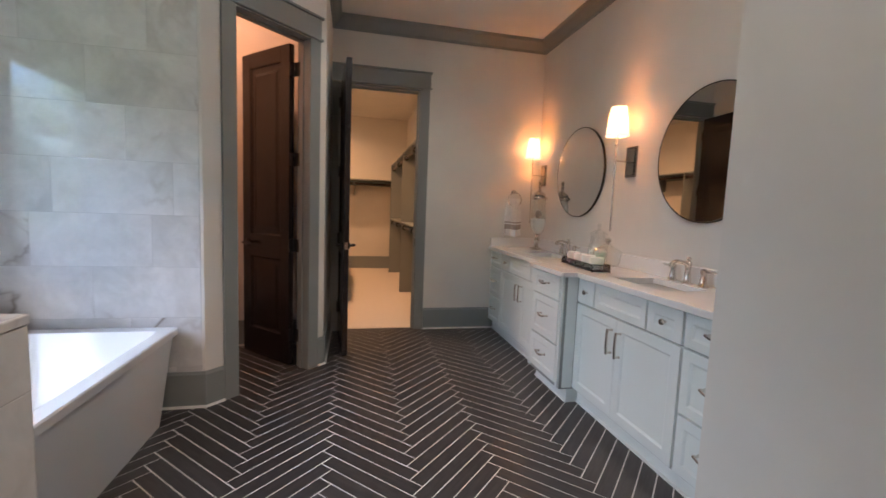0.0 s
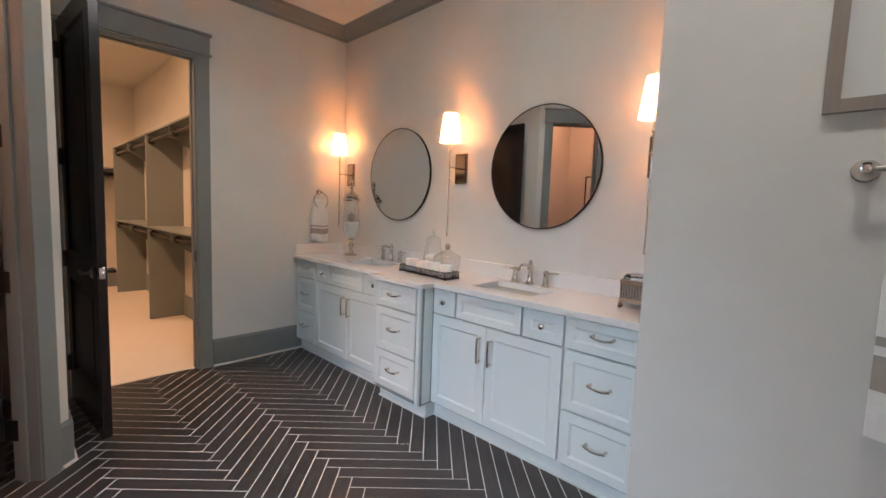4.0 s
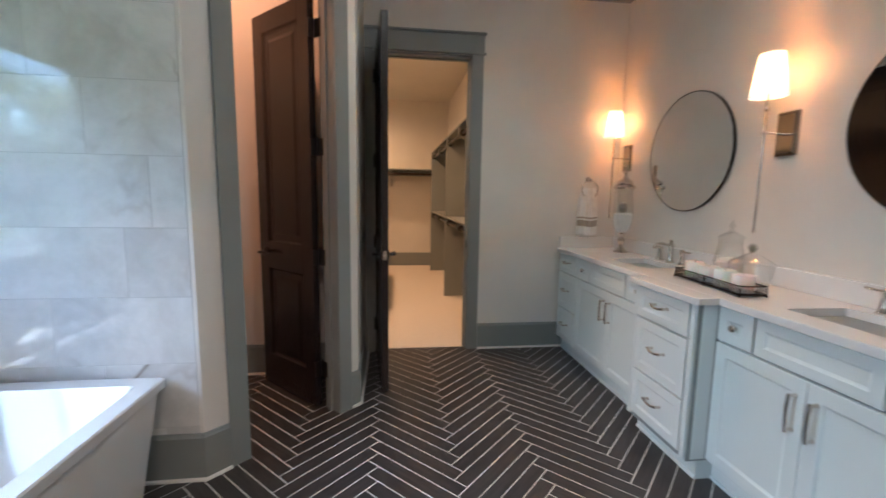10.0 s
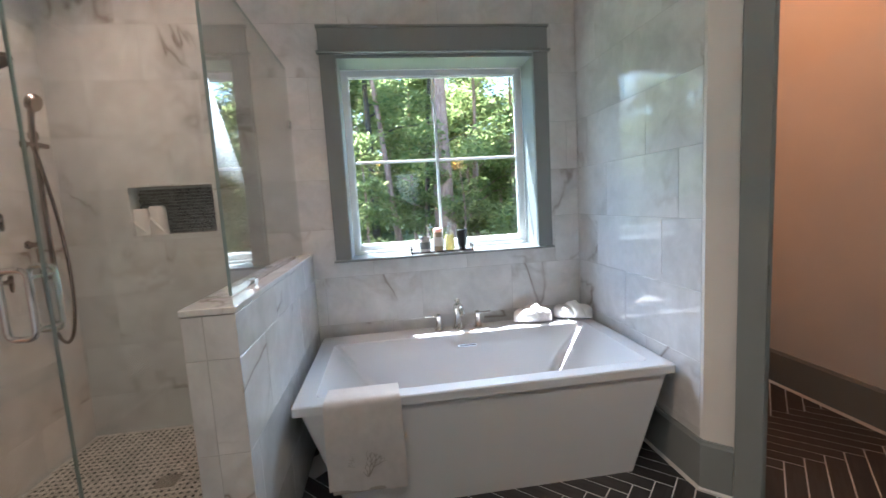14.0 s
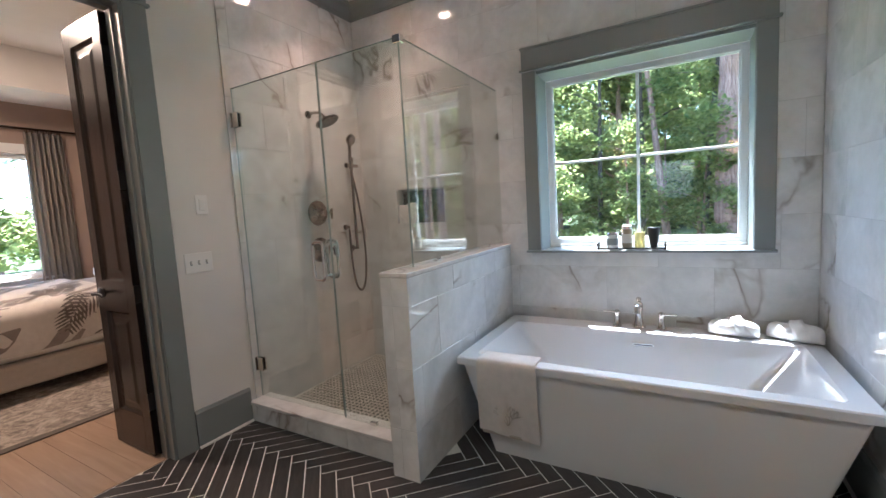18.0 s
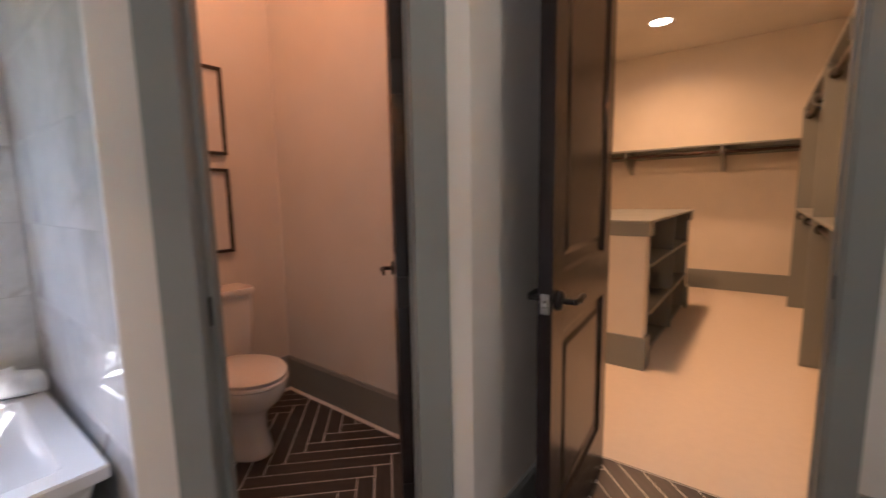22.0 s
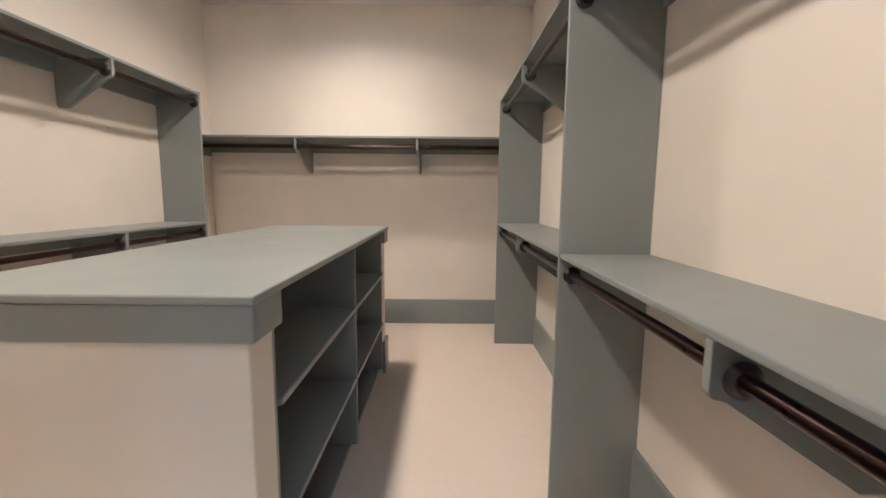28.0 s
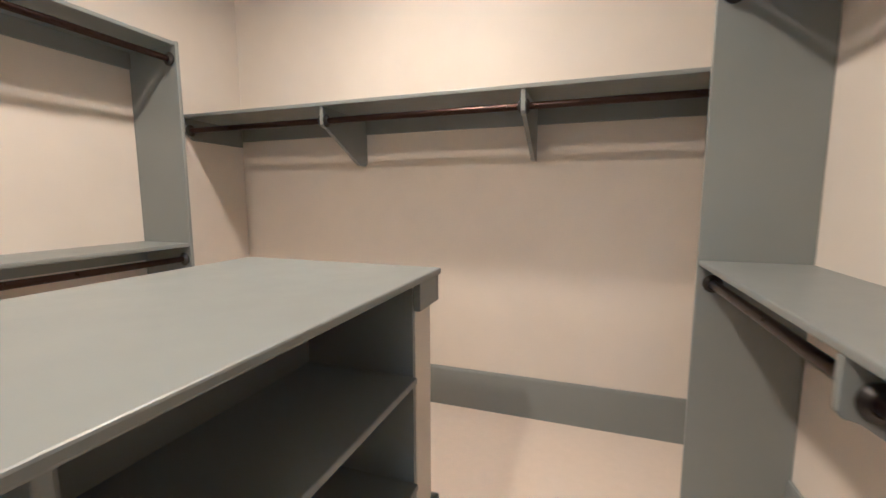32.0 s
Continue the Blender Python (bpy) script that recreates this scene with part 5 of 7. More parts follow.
def candle_tray():
    th = thing("candle_tray", "dark pierced metal tray", "tray", 2.005, 3.46, 0.9005, rz=-6)
    l, w = 0.51, 0.125
    part("base", box((-w / 2, -l / 2, 0.006), (w / 2, l / 2, 0.010)), BRONZE, th)
    bm = bmesh.new()
    for z in (0.012, 0.050):
        add_tube(bm, [(-w / 2, -l / 2, z), (w / 2, -l / 2, z), (w / 2, l / 2, z), (-w / 2, l / 2, z), (-w / 2, -l / 2, z), (w / 2, -l / 2, z)], 0.0028, 6)
    part("rails", bm, BRONZE, th)
    bm = bmesh.new()
    n = 26
    for i in range(n):
        y0, y1 = -l / 2 + l * i / n, -l / 2 + l * (i + 1) / n
        for x in (-w / 2, w / 2):
            add_tube(bm, [(x, y0, 0.012), (x, (y0 + y1) / 2, 0.034), (x, y1, 0.012)], 0.0017, 5)
            add_tube(bm, [(x, y0, 0.050), (x, (y0 + y1) / 2, 0.028), (x, y1, 0.050)], 0.0017, 5)
    for i in range(7):
        x0, x1 = -w / 2 + w * i / 7, -w / 2 + w * (i + 1) / 7
        for y in (-l / 2, l / 2):
            add_tube(bm, [(x0, y, 0.012), ((x0 + x1) / 2, y, 0.034), (x1, y, 0.012)], 0.0017, 5)
            add_tube(bm, [(x0, y, 0.050), ((x0 + x1) / 2, y, 0.028), (x1, y, 0.050)], 0.0017, 5)
    part("lattice", bm, BRONZE, th, "pierced lattice side")
    for x in (-w / 2, w / 2):
        for y in (-l / 2, l / 2, 0):
            part("foot", lathe([(0, 0), (0.005, 0.0), (0.006, 0.004), (0.004, 0.008), (0, 0.062)], 8, Matrix.Translation((x, y, 0))), BRONZE, th)
    m = th.matrix_world
    for k in range(4):
        p = m @ Vector((0.0, -0.186 + k * 0.124, 0.0105))
        c = thing("candle", "short white pillar candle in the tray", "candle", p.x, p.y, p.z, group="candles")
        h = 0.082 + 0.003 * (k % 2)
        smooth(part("wax", lathe([(0, 0), (0.0455, 0.0), (0.047, 0.003), (0.047, h - 0.004), (0.044, h), (0.034, h - 0.002), (0.010, h - 0.006), (0, h - 0.007)], 28), WAX, c), 50)
        part("wick", tube([(0, 0, h - 0.008), (0.001, 0, h), (0.003, 0, h + 0.007)], 0.001, 6), BLACK, c)


def glass_jars():
    th = thing("apothecary_jar", "clear glass jar with pointed glass lid and white soap", "jar", 2.20, 3.605, 0.9005)
    smooth(part("glass_body", lathe([(0, 0.0), (0.045, 0.0), (0.05, 0.01), (0.068, 0.05), (0.075, 0.10), (0.066, 0.16), (0.055, 0.195), (0.057, 0.225), (0.062, 0.23)], 32), JAR_GLASS, th)).visible_shadow = False
    smooth(part("soap", lathe([(0, 0.012), (0.045, 0.014), (0.064, 0.06), (0.066, 0.10), (0.045, 0.118), (0.02, 0.124), (0, 0.12)], 24), WAX, th, "white soap filling"))
    smooth(part("lid", lathe([(0.064, 0.232), (0.062, 0.24), (0.035, 0.258), (0.012, 0.27), (0.008, 0.285), (0.016, 0.30), (0.008, 0.315), (0, 0.33)], 28), JAR_GLASS, th, "clear glass lid with finial")).visible_shadow = False
    th = thing("glass_dish", "low clear glass dish under a domed glass lid", "dish", 2.16, 3.42, 0.9005)
    smooth(part("dish", lathe([(0, 0.004), (0.05, 0.004), (0.08, 0.02), (0.092, 0.06), (0.095, 0.11), (0.098, 0.112)], 32), JAR_GLASS, th)).visible_shadow = False
    smooth(part("lid", lathe([(0.103, 0.113), (0.104, 0.118), (0.09, 0.132), (0.05, 0.155), (0.02, 0.172), (0.012, 0.182), (0.022, 0.196), (0.024, 0.206), (0.012, 0.22), (0, 0.223)], 32), JAR_GLASS, th, "domed glass lid")).visible_shadow = False
    part("knob", lathe([(0, 0.17), (0.012, 0.178), (0.02, 0.197), (0.01, 0.212), (0, 0.215)], 16), NICKEL, th)


def trinket_box():
    th = thing("trinket_box", "cut-glass box with antique brass frame and ball feet", "box", 2.17, 2.035, 0.9005, rz=4)
    th.scale = (1.12, 1.12, 1.12)
    l, w = 0.21, 0.15
    brass = metal("antique_brass", (0.26, 0.175, 0.115), 0.34)
    crystal = glass("cut_glass", (0.97, 0.93, 0.90), 0.10)
    lining = cloth("box_lining", (0.62, 0.53, 0.48), 500, 0.2)
    for z0, z1, e in ((0.026, 0.046, 0.006), (0.104, 0.128, 0.006)):
        part("band", box((-w / 2 - e, -l / 2 - e, z0), (w / 2 + e, l / 2 + e, z1), 0.003, 2), brass, th, "brass band")
    bm = bmesh.new()
    for k in range(18):
        y = -l / 2 + l * (k + 0.5) / 18
        for x in (-w / 2, w / 2):
            add_tube(bm, [(x, y, 0.046), (x, y, 0.104)], l / 36, 8)
    for k in range(13):
        x = -w / 2 + w * (k + 0.5) / 13
        for y in (-l / 2, l / 2):
            add_tube(bm, [(x, y, 0.046), (x, y, 0.104)], w / 26, 8)
    part("fluted_sides", bm, crystal, th, "fluted cut-glass sides")
    part("core", box((-w / 2 + 0.006, -l / 2 + 0.006, 0.046), (w / 2 - 0.006, l / 2 - 0.006, 0.104)), lining, th)
    part("lid", loft([[(x * a, y * c, z) for x, y in rounded(1, 1, 0.08, 3)] for a, c, z in ((w, l, 0.1285), (w * 0.98, l * 0.98, 0.138), (w * 0.84, l * 0.88, 0.152), (w * 0.5, l * 0.6, 0.158))], True, True), crystal, th, "faceted glass lid")
    for x in (-w / 2, w / 2):
        for y in (-l / 2, l / 2):
            part("foot", lathe([(0, 0), (0.008, 0.002), (0.012, 0.011), (0.008, 0.02), (0.006, 0.027), (0, 0.028)], 14, Matrix.Translation((x, y, 0))), brass, th)


urn()
candle_tray()
glass_jars()
trinket_box()


# ---- towels ----
def hanging_towel(th, w, z_top, z_bot, thick=0.03, bands=True, folds=3, seed=1, flare=0.0):
    """A folded towel in the local xz plane that bulges in -y, with a double band near its hem."""
    rnd = random.Random(seed)
    ph = [rnd.uniform(0, 6.28) for _ in range(4)]
    nz, nx = 26, 18

    def surf(u, v, side):
        z = z_top + (z_bot - z_top) * v
        pinch = 0.74 + 0.26 * min(1, v * 2.4)
        x = (u - 0.5) * w * pinch
        bulge = math.sin(math.pi * u) ** 0.5
        wave = 0.007 * math.sin(u * folds * 6.28 + ph[0] + v) * (0.5 + 0.5 * v) + 0.003 * math.sin(v * 9 + ph[1] + u * 4)
        y = -0.004 - (thick * bulge * (1 + flare * v) + wave * bulge) if side else 0.002 + 0.004 * math.sin(u * 5 + ph[2])
        return (x, y, z - (0.006 * math.sin(u * 7 + ph[3]) * v))

    def patch(v0, v1, grow=0.0):
        bm = bmesh.new()
        k = max(2, int(nz * (v1 - v0)))
        grid = []
        for j in range(k + 1):
            v = v0 + (v1 - v0) * j / k
            row = []
            for i in range(nx + 1):
                p = surf(i / nx, v, True)
                row.append(bm.verts.new((p[0], p[1] - grow, p[2])))
            for i in range(nx, -1, -1):
                p = surf(i / nx, v, False)
                row.append(bm.verts.new((p[0], p[1], p[2])))
            grid.append(row)
        n = len(grid[0])
        for a, c in zip(grid, grid[1:]):
            for i in range(n):
                bm.faces.new((a[i], a[(i + 1) % n], c[(i + 1) % n], c[i]))
        bm.faces.new(grid[0])
        bm.faces.new(grid[-1][::-1])
        return bm

    smooth(part("cloth", patch(0, 1), TOWEL, th, "white terry cloth"), 60)
    if bands:
        for v0, v1 in ((0.62, 0.655), (0.69, 0.82)):
            smooth(part("band", patch(v0, v1, 0.0025), TOWEL_BAND, th, "woven taupe band"), 60)


def ring_holder(name, m, label):
    th = new(name)
    th.matrix_world = m
    tagged(th, label, "towel ring", group="towel rings")
    MYm = Euler((radians(90), 0, 0)).to_matrix().to_4x4()
    smooth(part("post", lathe([(0, 0), (0.026, 0.0), (0.026, 0.006), (0.016, 0.014), (0.011, 0.03), (0.013, 0.05), (0.010, 0.056), (0, 0.058)], 22, Matrix.Translation((0, 0, 0.07)) @ MYm), NICKEL, th))
    ring_pts = [(0.074 * math.sin(a), -0.045 - 0.012 * (1 - math.cos(a)) * 0.3, 0.062 - 0.074 * (1 - math.cos(a))) for a in [2 * math.pi * i / 36 for i in range(38)]]
    smooth(part("ring", tube(ring_pts, 0.0052, 10), NICKEL, th))
    return th


ring_holder("towel_ring", pose(2.06, CW, 1.425), "polished nickel towel ring on the closet wall")
th = thing("hand_towel", "white hand towel with taupe bands hung through the ring", "towel", 2.06, CW - 0.022, 0, group="hand towels")
hanging_towel(th, 0.185, 1.425, 1.02, 0.035, seed=3)
ring_holder("towel_ring", pose(1.95, PE, 1.475, 0, 0, 180), "polished nickel towel ring on the vanity return wall")
th = thing("hand_towel", "white hand towel with taupe bands hung through the ring", "towel", 1.95, PE + 0.026, 0, rz=180, group="hand towels")
hanging_towel(th, 0.19, 1.475, 1.075, 0.046, seed=5, flare=0.8)

# towel bar and picture on the partition
th = new("towel_bar")
th.matrix_world = pose(PW, 1.0, 1.495, 0, 0, -90)
tagged(th, "brushed nickel towel bar on the partition", "towel bar")
for x in (-0.34, 0.34):
    smooth(part("post", lathe([(0, 0), (0.030, 0.0), (0.030, 0.006), (0.022, 0.014), (0.014, 0.026), (0.014, 0.055), (0.018, 0.062), (0.012, 0.07), (0, 0.072)], 22, Matrix.Translation((x, 0, 0)) @ Euler((radians(90), 0, 0)).to_matrix().to_4x4()), NICKEL, th))
smooth(part("bar", tube([(-0.34, -0.06, 0), (0.34, -0.06, 0)], 0.0085, 14), NICKEL, th))
th = thing("bath_towel", "white bath towel with taupe bands hung over the bar", "towel", PW - 0.050, 1.005, 0, rz=-90)
hanging_towel(th, 0.56, 1.507, 0.80, 0.03, folds=2, seed=8)


def picture(name, m, w, h, bar, frame_mat, label, seed, mat_w=0.05, cat="picture"):
    """A framed print: frame, mat board, paper with a grey botanical sprig, and glass."""
    th = new(name)
    th.matrix_world = m
    tagged(th, label, cat)
    part("frame", add_frame(bmesh.new(), w, h, bar, 0.022, 0.002), frame_mat, th)
    part("mat_board", box((-w / 2 + bar * 0.6, -0.010, -h / 2 + bar * 0.6), (w / 2 - bar * 0.6, -0.004, h / 2 - bar * 0.6)), PAPER, th, "white mat board")
    rnd = random.Random(seed)
    bm = bmesh.new()
    hw, hh = w / 2 - bar - mat_w, h / 2 - bar - mat_w
    stem = [(0.012 * math.sin(k), -0.0112, -hh * 0.85 + hh * 1.6 * k / 8) for k in range(9)]
    add_tube(bm, stem, 0.0022, 5)
    for k in range(22):
        z = -hh * 0.6 + hh * 1.4 * rnd.random()
        s = rnd.choice((-1, 1))
        ln = hw * rnd.uniform(0.35, 0.85)
        a = radians(rnd.uniform(15, 60))
        c = Vector((0, -0.0112, z))
        d = Vector((s * math.cos(a), 0, math.sin(a)))
        nrm = Vector((-d.z, 0, d.x))
        vs = [bm.verts.new(c + d * ln * t_ + nrm * ln * q) for t_, q in ((0.1, 0), (0.4, 0.13), (0.75, 0.10), (1, 0), (0.75, -0.10), (0.4, -0.13))]
        bm.faces.new(vs)
    part("print", bm, INK, th, "grey botanical drawing")
    return th


picture("framed_print", pose(PW, 1.44 - 0.30, 1.652 + 0.36, 0, 0, -90), 0.60, 0.72, 0.035, WOOD_GREY, "framed botanical print in a grey-brown wooden frame on the partition", 4)

# ---- on and round the tub ----
def rolled_towel(name, x, y, z, rz, seed):
    """A plump towel parcel with two flaps crossed over its top."""
    th = thing(name, "white towel folded into a plump parcel on the tub deck", "towel", x, y, z, rz, group="rolled towels")
    rnd = random.Random(seed)
    ph = [rnd.uniform(0, 6.28) for _ in range(5)]

    def skin_at(u, a, lift=0.0):
        """A point of the parcel: u along it from -1 to 1, a round it (0 at the top)."""
        end = (1 - abs(u) ** 3.2) ** 0.42
        w = (0.062 + lift) * (0.90 + 0.10 * end) * max(0.30, end)
        h = (0.088 + 1.3 * lift) * (0.62 + 0.38 * end) * (1 + 0.05 * math.sin(3 * u + ph[0]))
        wr = 1 + 0.030 * math.sin(7 * u + 2 * a + ph[1]) + 0.022 * math.sin(13 * u - 3 * a + ph[2])
        c, s_ = math.cos(a), math.sin(a)
        up = 0.5 + 0.5 * math.copysign(abs(c) ** 0.8, c)
        return Vector(((0.120 + lift * 0.6) * u, w * wr * math.copysign(abs(s_) ** 0.75, s_), max(0.0, h * wr * up)))

    bm = bmesh.new()
    n, m_ = 36, 26
    rows = [[bm.verts.new(skin_at(-1 + 2 * j / m_, 2 * math.pi * i / n)) for i in range(n)] for j in range(m_ + 1)]
    for p, q in zip(rows, rows[1:]):
        for i in range(n):
            bm.faces.new((p[i], p[(i + 1) % n], q[(i + 1) % n], q[i]))
    bm.faces.new(rows[0][::-1])
    bm.faces.new(rows[-1])
    smooth(part("parcel", bm, TOWEL, th), 75)
    for side, lift in ((1, 0.004), (-1, 0.009)):
        bm = bmesh.new()
        k, wide = 22, 8
        grid = []
        for j in range(k + 1):
            a = side * (-1.9 + 3.7 * j / k)
            mid = side * (0.34 - 0.62 * j / k) + 0.1 * math.sin(ph[3])
            row = []
            for i in range(wide + 1):
                e = i / wide - 0.5
                roll = lift + 0.006 * math.cos(math.pi * e * 1.0) ** 0.5
                row.append(bm.verts.new(skin_at(max(-0.97, min(0.97, mid + e * (0.62 - 0.22 * j / k))), a, roll if 0 < i < wide else -0.004)))
            grid.append(row)
        for p, q in zip(grid, grid[1:]):
            for i in range(wide):
                bm.faces.new((p[i], p[i + 1], q[i + 1], q[i]))
        smooth(part("flap", bm, TOWEL, th), 75)


rolled_towel("rolled_towel", -1.500, 3.085, 0.5155, 80, 1)
rolled_towel("rolled_towel", -1.495, 3.355, 0.5155, 66, 2)


def draped_towel():
    """The towel over the tub's front rim, with an embroidered sprig."""
    th = thing("hand_towel", "cream hand towel with grey sprig and hem over the tub rim", "towel", -0.650, 2.045, 0.0, rz=0)
    w = 0.31
    prof = [(-0.12, 0.5215), (-0.06, 0.5235), (-0.01, 0.5245), (0.008, 0.518), (0.013, 0.505), (0.013, 0.46), (0.010, 0.36), (0.004, 0.24), (-0.006, 0.118)]

    def strip(i0, i1, grow):
        bm = bmesh.new()
        rows = []
        n = 14
        for k in range(i0, i1 + 1):
            x, z = prof[k]
            row = []
            for i in range(n + 1):
                u = i / n - 0.5
                wob = 0.004 * math.sin(u * 14 + k * 0.4) * max(0, (k - 3)) / 5
                row.append((x + wob, u * w * (1 + 0.010 * k - 0.02), z - 0.006 * u * max(0, k - 4)))
            rows.append(row)
        top = [[bm.verts.new((x + grow * (1 if k > 3 else 0), y, z + (grow if k <= 3 else 0))) for x, y, z in r] for k, r in enumerate(rows, i0)]
        bot = [[bm.verts.new((x - (0.005 if k > 3 else 0), y, z - (0.004 if k <= 3 else 0))) for x, y, z in r] for k, r in enumerate(rows, i0)]
        for A, flip in ((top, 0), (bot, 1)):
            for a, c in zip(A, A[1:]):
                for i in range(n):
                    q = (a[i], a[i + 1], c[i + 1], c[i])
                    bm.faces.new(q[::-1] if flip else q)
        for i in (0, n):
            for k in range(len(rows) - 1):
                bm.faces.new((top[k][i], top[k + 1][i], bot[k + 1][i], bot[k][i]))
        for k in (0, len(rows) - 1):
            for i in range(n):
                bm.faces.new((top[k][i], top[k][i + 1], bot[k][i + 1], bot[k][i]))
        return bm

    cream = cloth("towel_cream", (0.66, 0.61, 0.575), 700)
    smooth(part("cloth", strip(0, 8, 0.003), cream, th), 60)
    bm = bmesh.new()
    add_box(bm, (-0.014, -w / 2 * 0.97, 0.111), (-0.003, w / 2 * 0.97, 0.128), 0.002)
    part("hem", bm, TOWEL_BAND, th, "grey hem")
    bm = bmesh.new()
    rnd = random.Random(7)

    def twig(y, z, a, length, r, depth):
        """A stitched branch that forks as it climbs."""
        y1, z1 = y + length * math.sin(a), z + length * math.cos(a)
        add_tube(bm, [(0.0140 + (q - 0.36) * 0.056 if q < 0.36 else 0.0145, p, q) for p, q in ((y, z), ((y + y1) / 2 + 0.10 * length * math.cos(3 * a), (z + z1) / 2), (y1, z1))], [r, r * 0.85, r * 0.7], 5)
        if depth:
            for turn in (-0.62, 0.05, 0.62) if depth > 2 else (-0.42, 0.42):
                twig(y1, z1, a * 0.8 + turn + rnd.uniform(-0.15, 0.15), length * rnd.uniform(0.62, 0.85), r * 0.75, depth - 1)

    for lean in (-0.55, -0.2, 0.18, 0.5):
        twig(0.006 * lean, 0.182, lean, 0.044, 0.0024, 3)
    part("embroidery", bm, TOWEL_BAND, th, "grey embroidered sprig")


draped_towel()

# tray with bottles on the window sill
th = thing("sill_tray", "slim dark metal tray with raised ends on the sill", "tray", -1.675, 2.545, 0.9855)
part("plate", box((-0.035, -0.205, 0.006), (0.035, 0.205, 0.012), 0.002), BRONZE, th)
for s in (-1, 1):
    bm = tube([(-0.03, s * 0.2, 0.012), (-0.03, s * 0.2, 0.032), (0.03, s * 0.2, 0.032), (0.03, s * 0.2, 0.012)], 0.004, 8)
    for x in (-0.03, 0.03):
        add_lathe(bm, [(0, 0.030), (0.007, 0.034), (0.007, 0.041), (0, 0.045)], 10, Matrix.Translation((x, s * 0.2, 0)))
        add_lathe(bm, [(0, 0.0), (0.006, 0.0), (0.006, 0.007), (0, 0.007)], 10, Matrix.Translation((x, s * 0.2, 0)))
    part("end_rail", bm, BRONZE, th)
BOT = 0.998
th = thing("candle_jar", "white jar candle with grey lid", "jar", -1.672, 2.435, BOT)
smooth(part("jar", lathe([(0, 0), (0.033, 0), (0.034, 0.004), (0.034, 0.078), (0.031, 0.084), (0, 0.085)], 24), PORCELAIN, th), 40)
part("label", lathe([(0.0345, 0.018), (0.035, 0.018), (0.035, 0.062), (0.0345, 0.062), (0.0345, 0.018)], 24), base("label_grey", (0.28, 0.31, 0.31), 0.6), th, "plain grey label")
smooth(part("lid", lathe([(0, 0.085), (0.036, 0.085), (0.036, 0.098), (0.033, 0.101), (0, 0.101)], 24), NICKEL, th), 40)
th = thing("lotion_bottle", "tan lotion bottle with pale cap", "bottle", -1.675, 2.522, BOT)
smooth(part("bottle", lathe([(0, 0), (0.030, 0), (0.031, 0.004), (0.031, 0.115), (0.028, 0.12), (0, 0.121)], 24), base("tan_plastic", (0.34, 0.29, 0.22), 0.4), th), 40)
part("label", lathe([(0.0312, 0.03), (0.0316, 0.03), (0.0316, 0.09), (0.0312, 0.09), (0.0312, 0.03)], 24), PAPER, th, "plain pale label")
smooth(part("cap", lathe([(0, 0.121), (0.029, 0.121), (0.029, 0.143), (0.026, 0.146), (0, 0.146)], 24), WAX, th), 40)
th = thing("oil_bottle", "clear glass bottle of yellow bath oil", "bottle", -1.675, 2.598, BOT)
OIL = base("bath_oil", (0.80, 0.73, 0.36), 0.15, Transmission_Weight=0.6)
smooth(part("oil", lathe([(0, 0), (0.029, 0), (0.031, 0.005), (0.031, 0.09), (0.026, 0.1), (0, 0.1)], 24), OIL, th), 40)
smooth(part("glass", lathe([(0.027, 0.1), (0.024, 0.115), (0.012, 0.13), (0.011, 0.15), (0.014, 0.153)], 24), JAR_GLASS, th), 40).visible_shadow = False
smooth(part("cap", lathe([(0, 0.15), (0.012, 0.15), (0.012, 0.178), (0, 0.18)], 16), JAR_GLASS, th), 40)
th = thing("dark_cup", "dark flared tumbler on the sill tray", "cup", -1.675, 2.68, BOT)
smooth(part("cup", lathe([(0, 0), (0.022, 0), (0.023, 0.004), (0.019, 0.012), (0.024, 0.03), (0.034, 0.09), (0.039, 0.128), (0.037, 0.129), (0.031, 0.09), (0.02, 0.03), (0, 0.025)], 26), BLACK, th), 40)
# folded white cloths in the shower niche
for y, h in ((0.735, 0.165), (0.832, 0.178)):
    th = thing("folded_cloth", "white wash cloth rolled upright in the niche", "towel", -1.715, y, NZ0 + 0.004, group="niche cloths")
    smooth(part("roll", loft([[(0.036 * k * math.cos(a), 0.046 * k * math.sin(a) + 0.003 * math.sin(z * 60), z) for a in [2 * math.pi * i / 18 for i in range(18)]] for k, z in ((0.9, 0), (1.05, 0.02), (1.08, h * 0.4), (0.98, h * 0.7), (1.0, h * 0.93), (0.8, h))]), TOWEL, th), 60)
    smooth(part("fold", tube([(0.024, -0.036, h * 0.65), (0.044, -0.004, h * 0.42), (0.026, 0.036, h * 0.12)], [0.006, 0.009, 0.006], 8), TOWEL, th), 60)

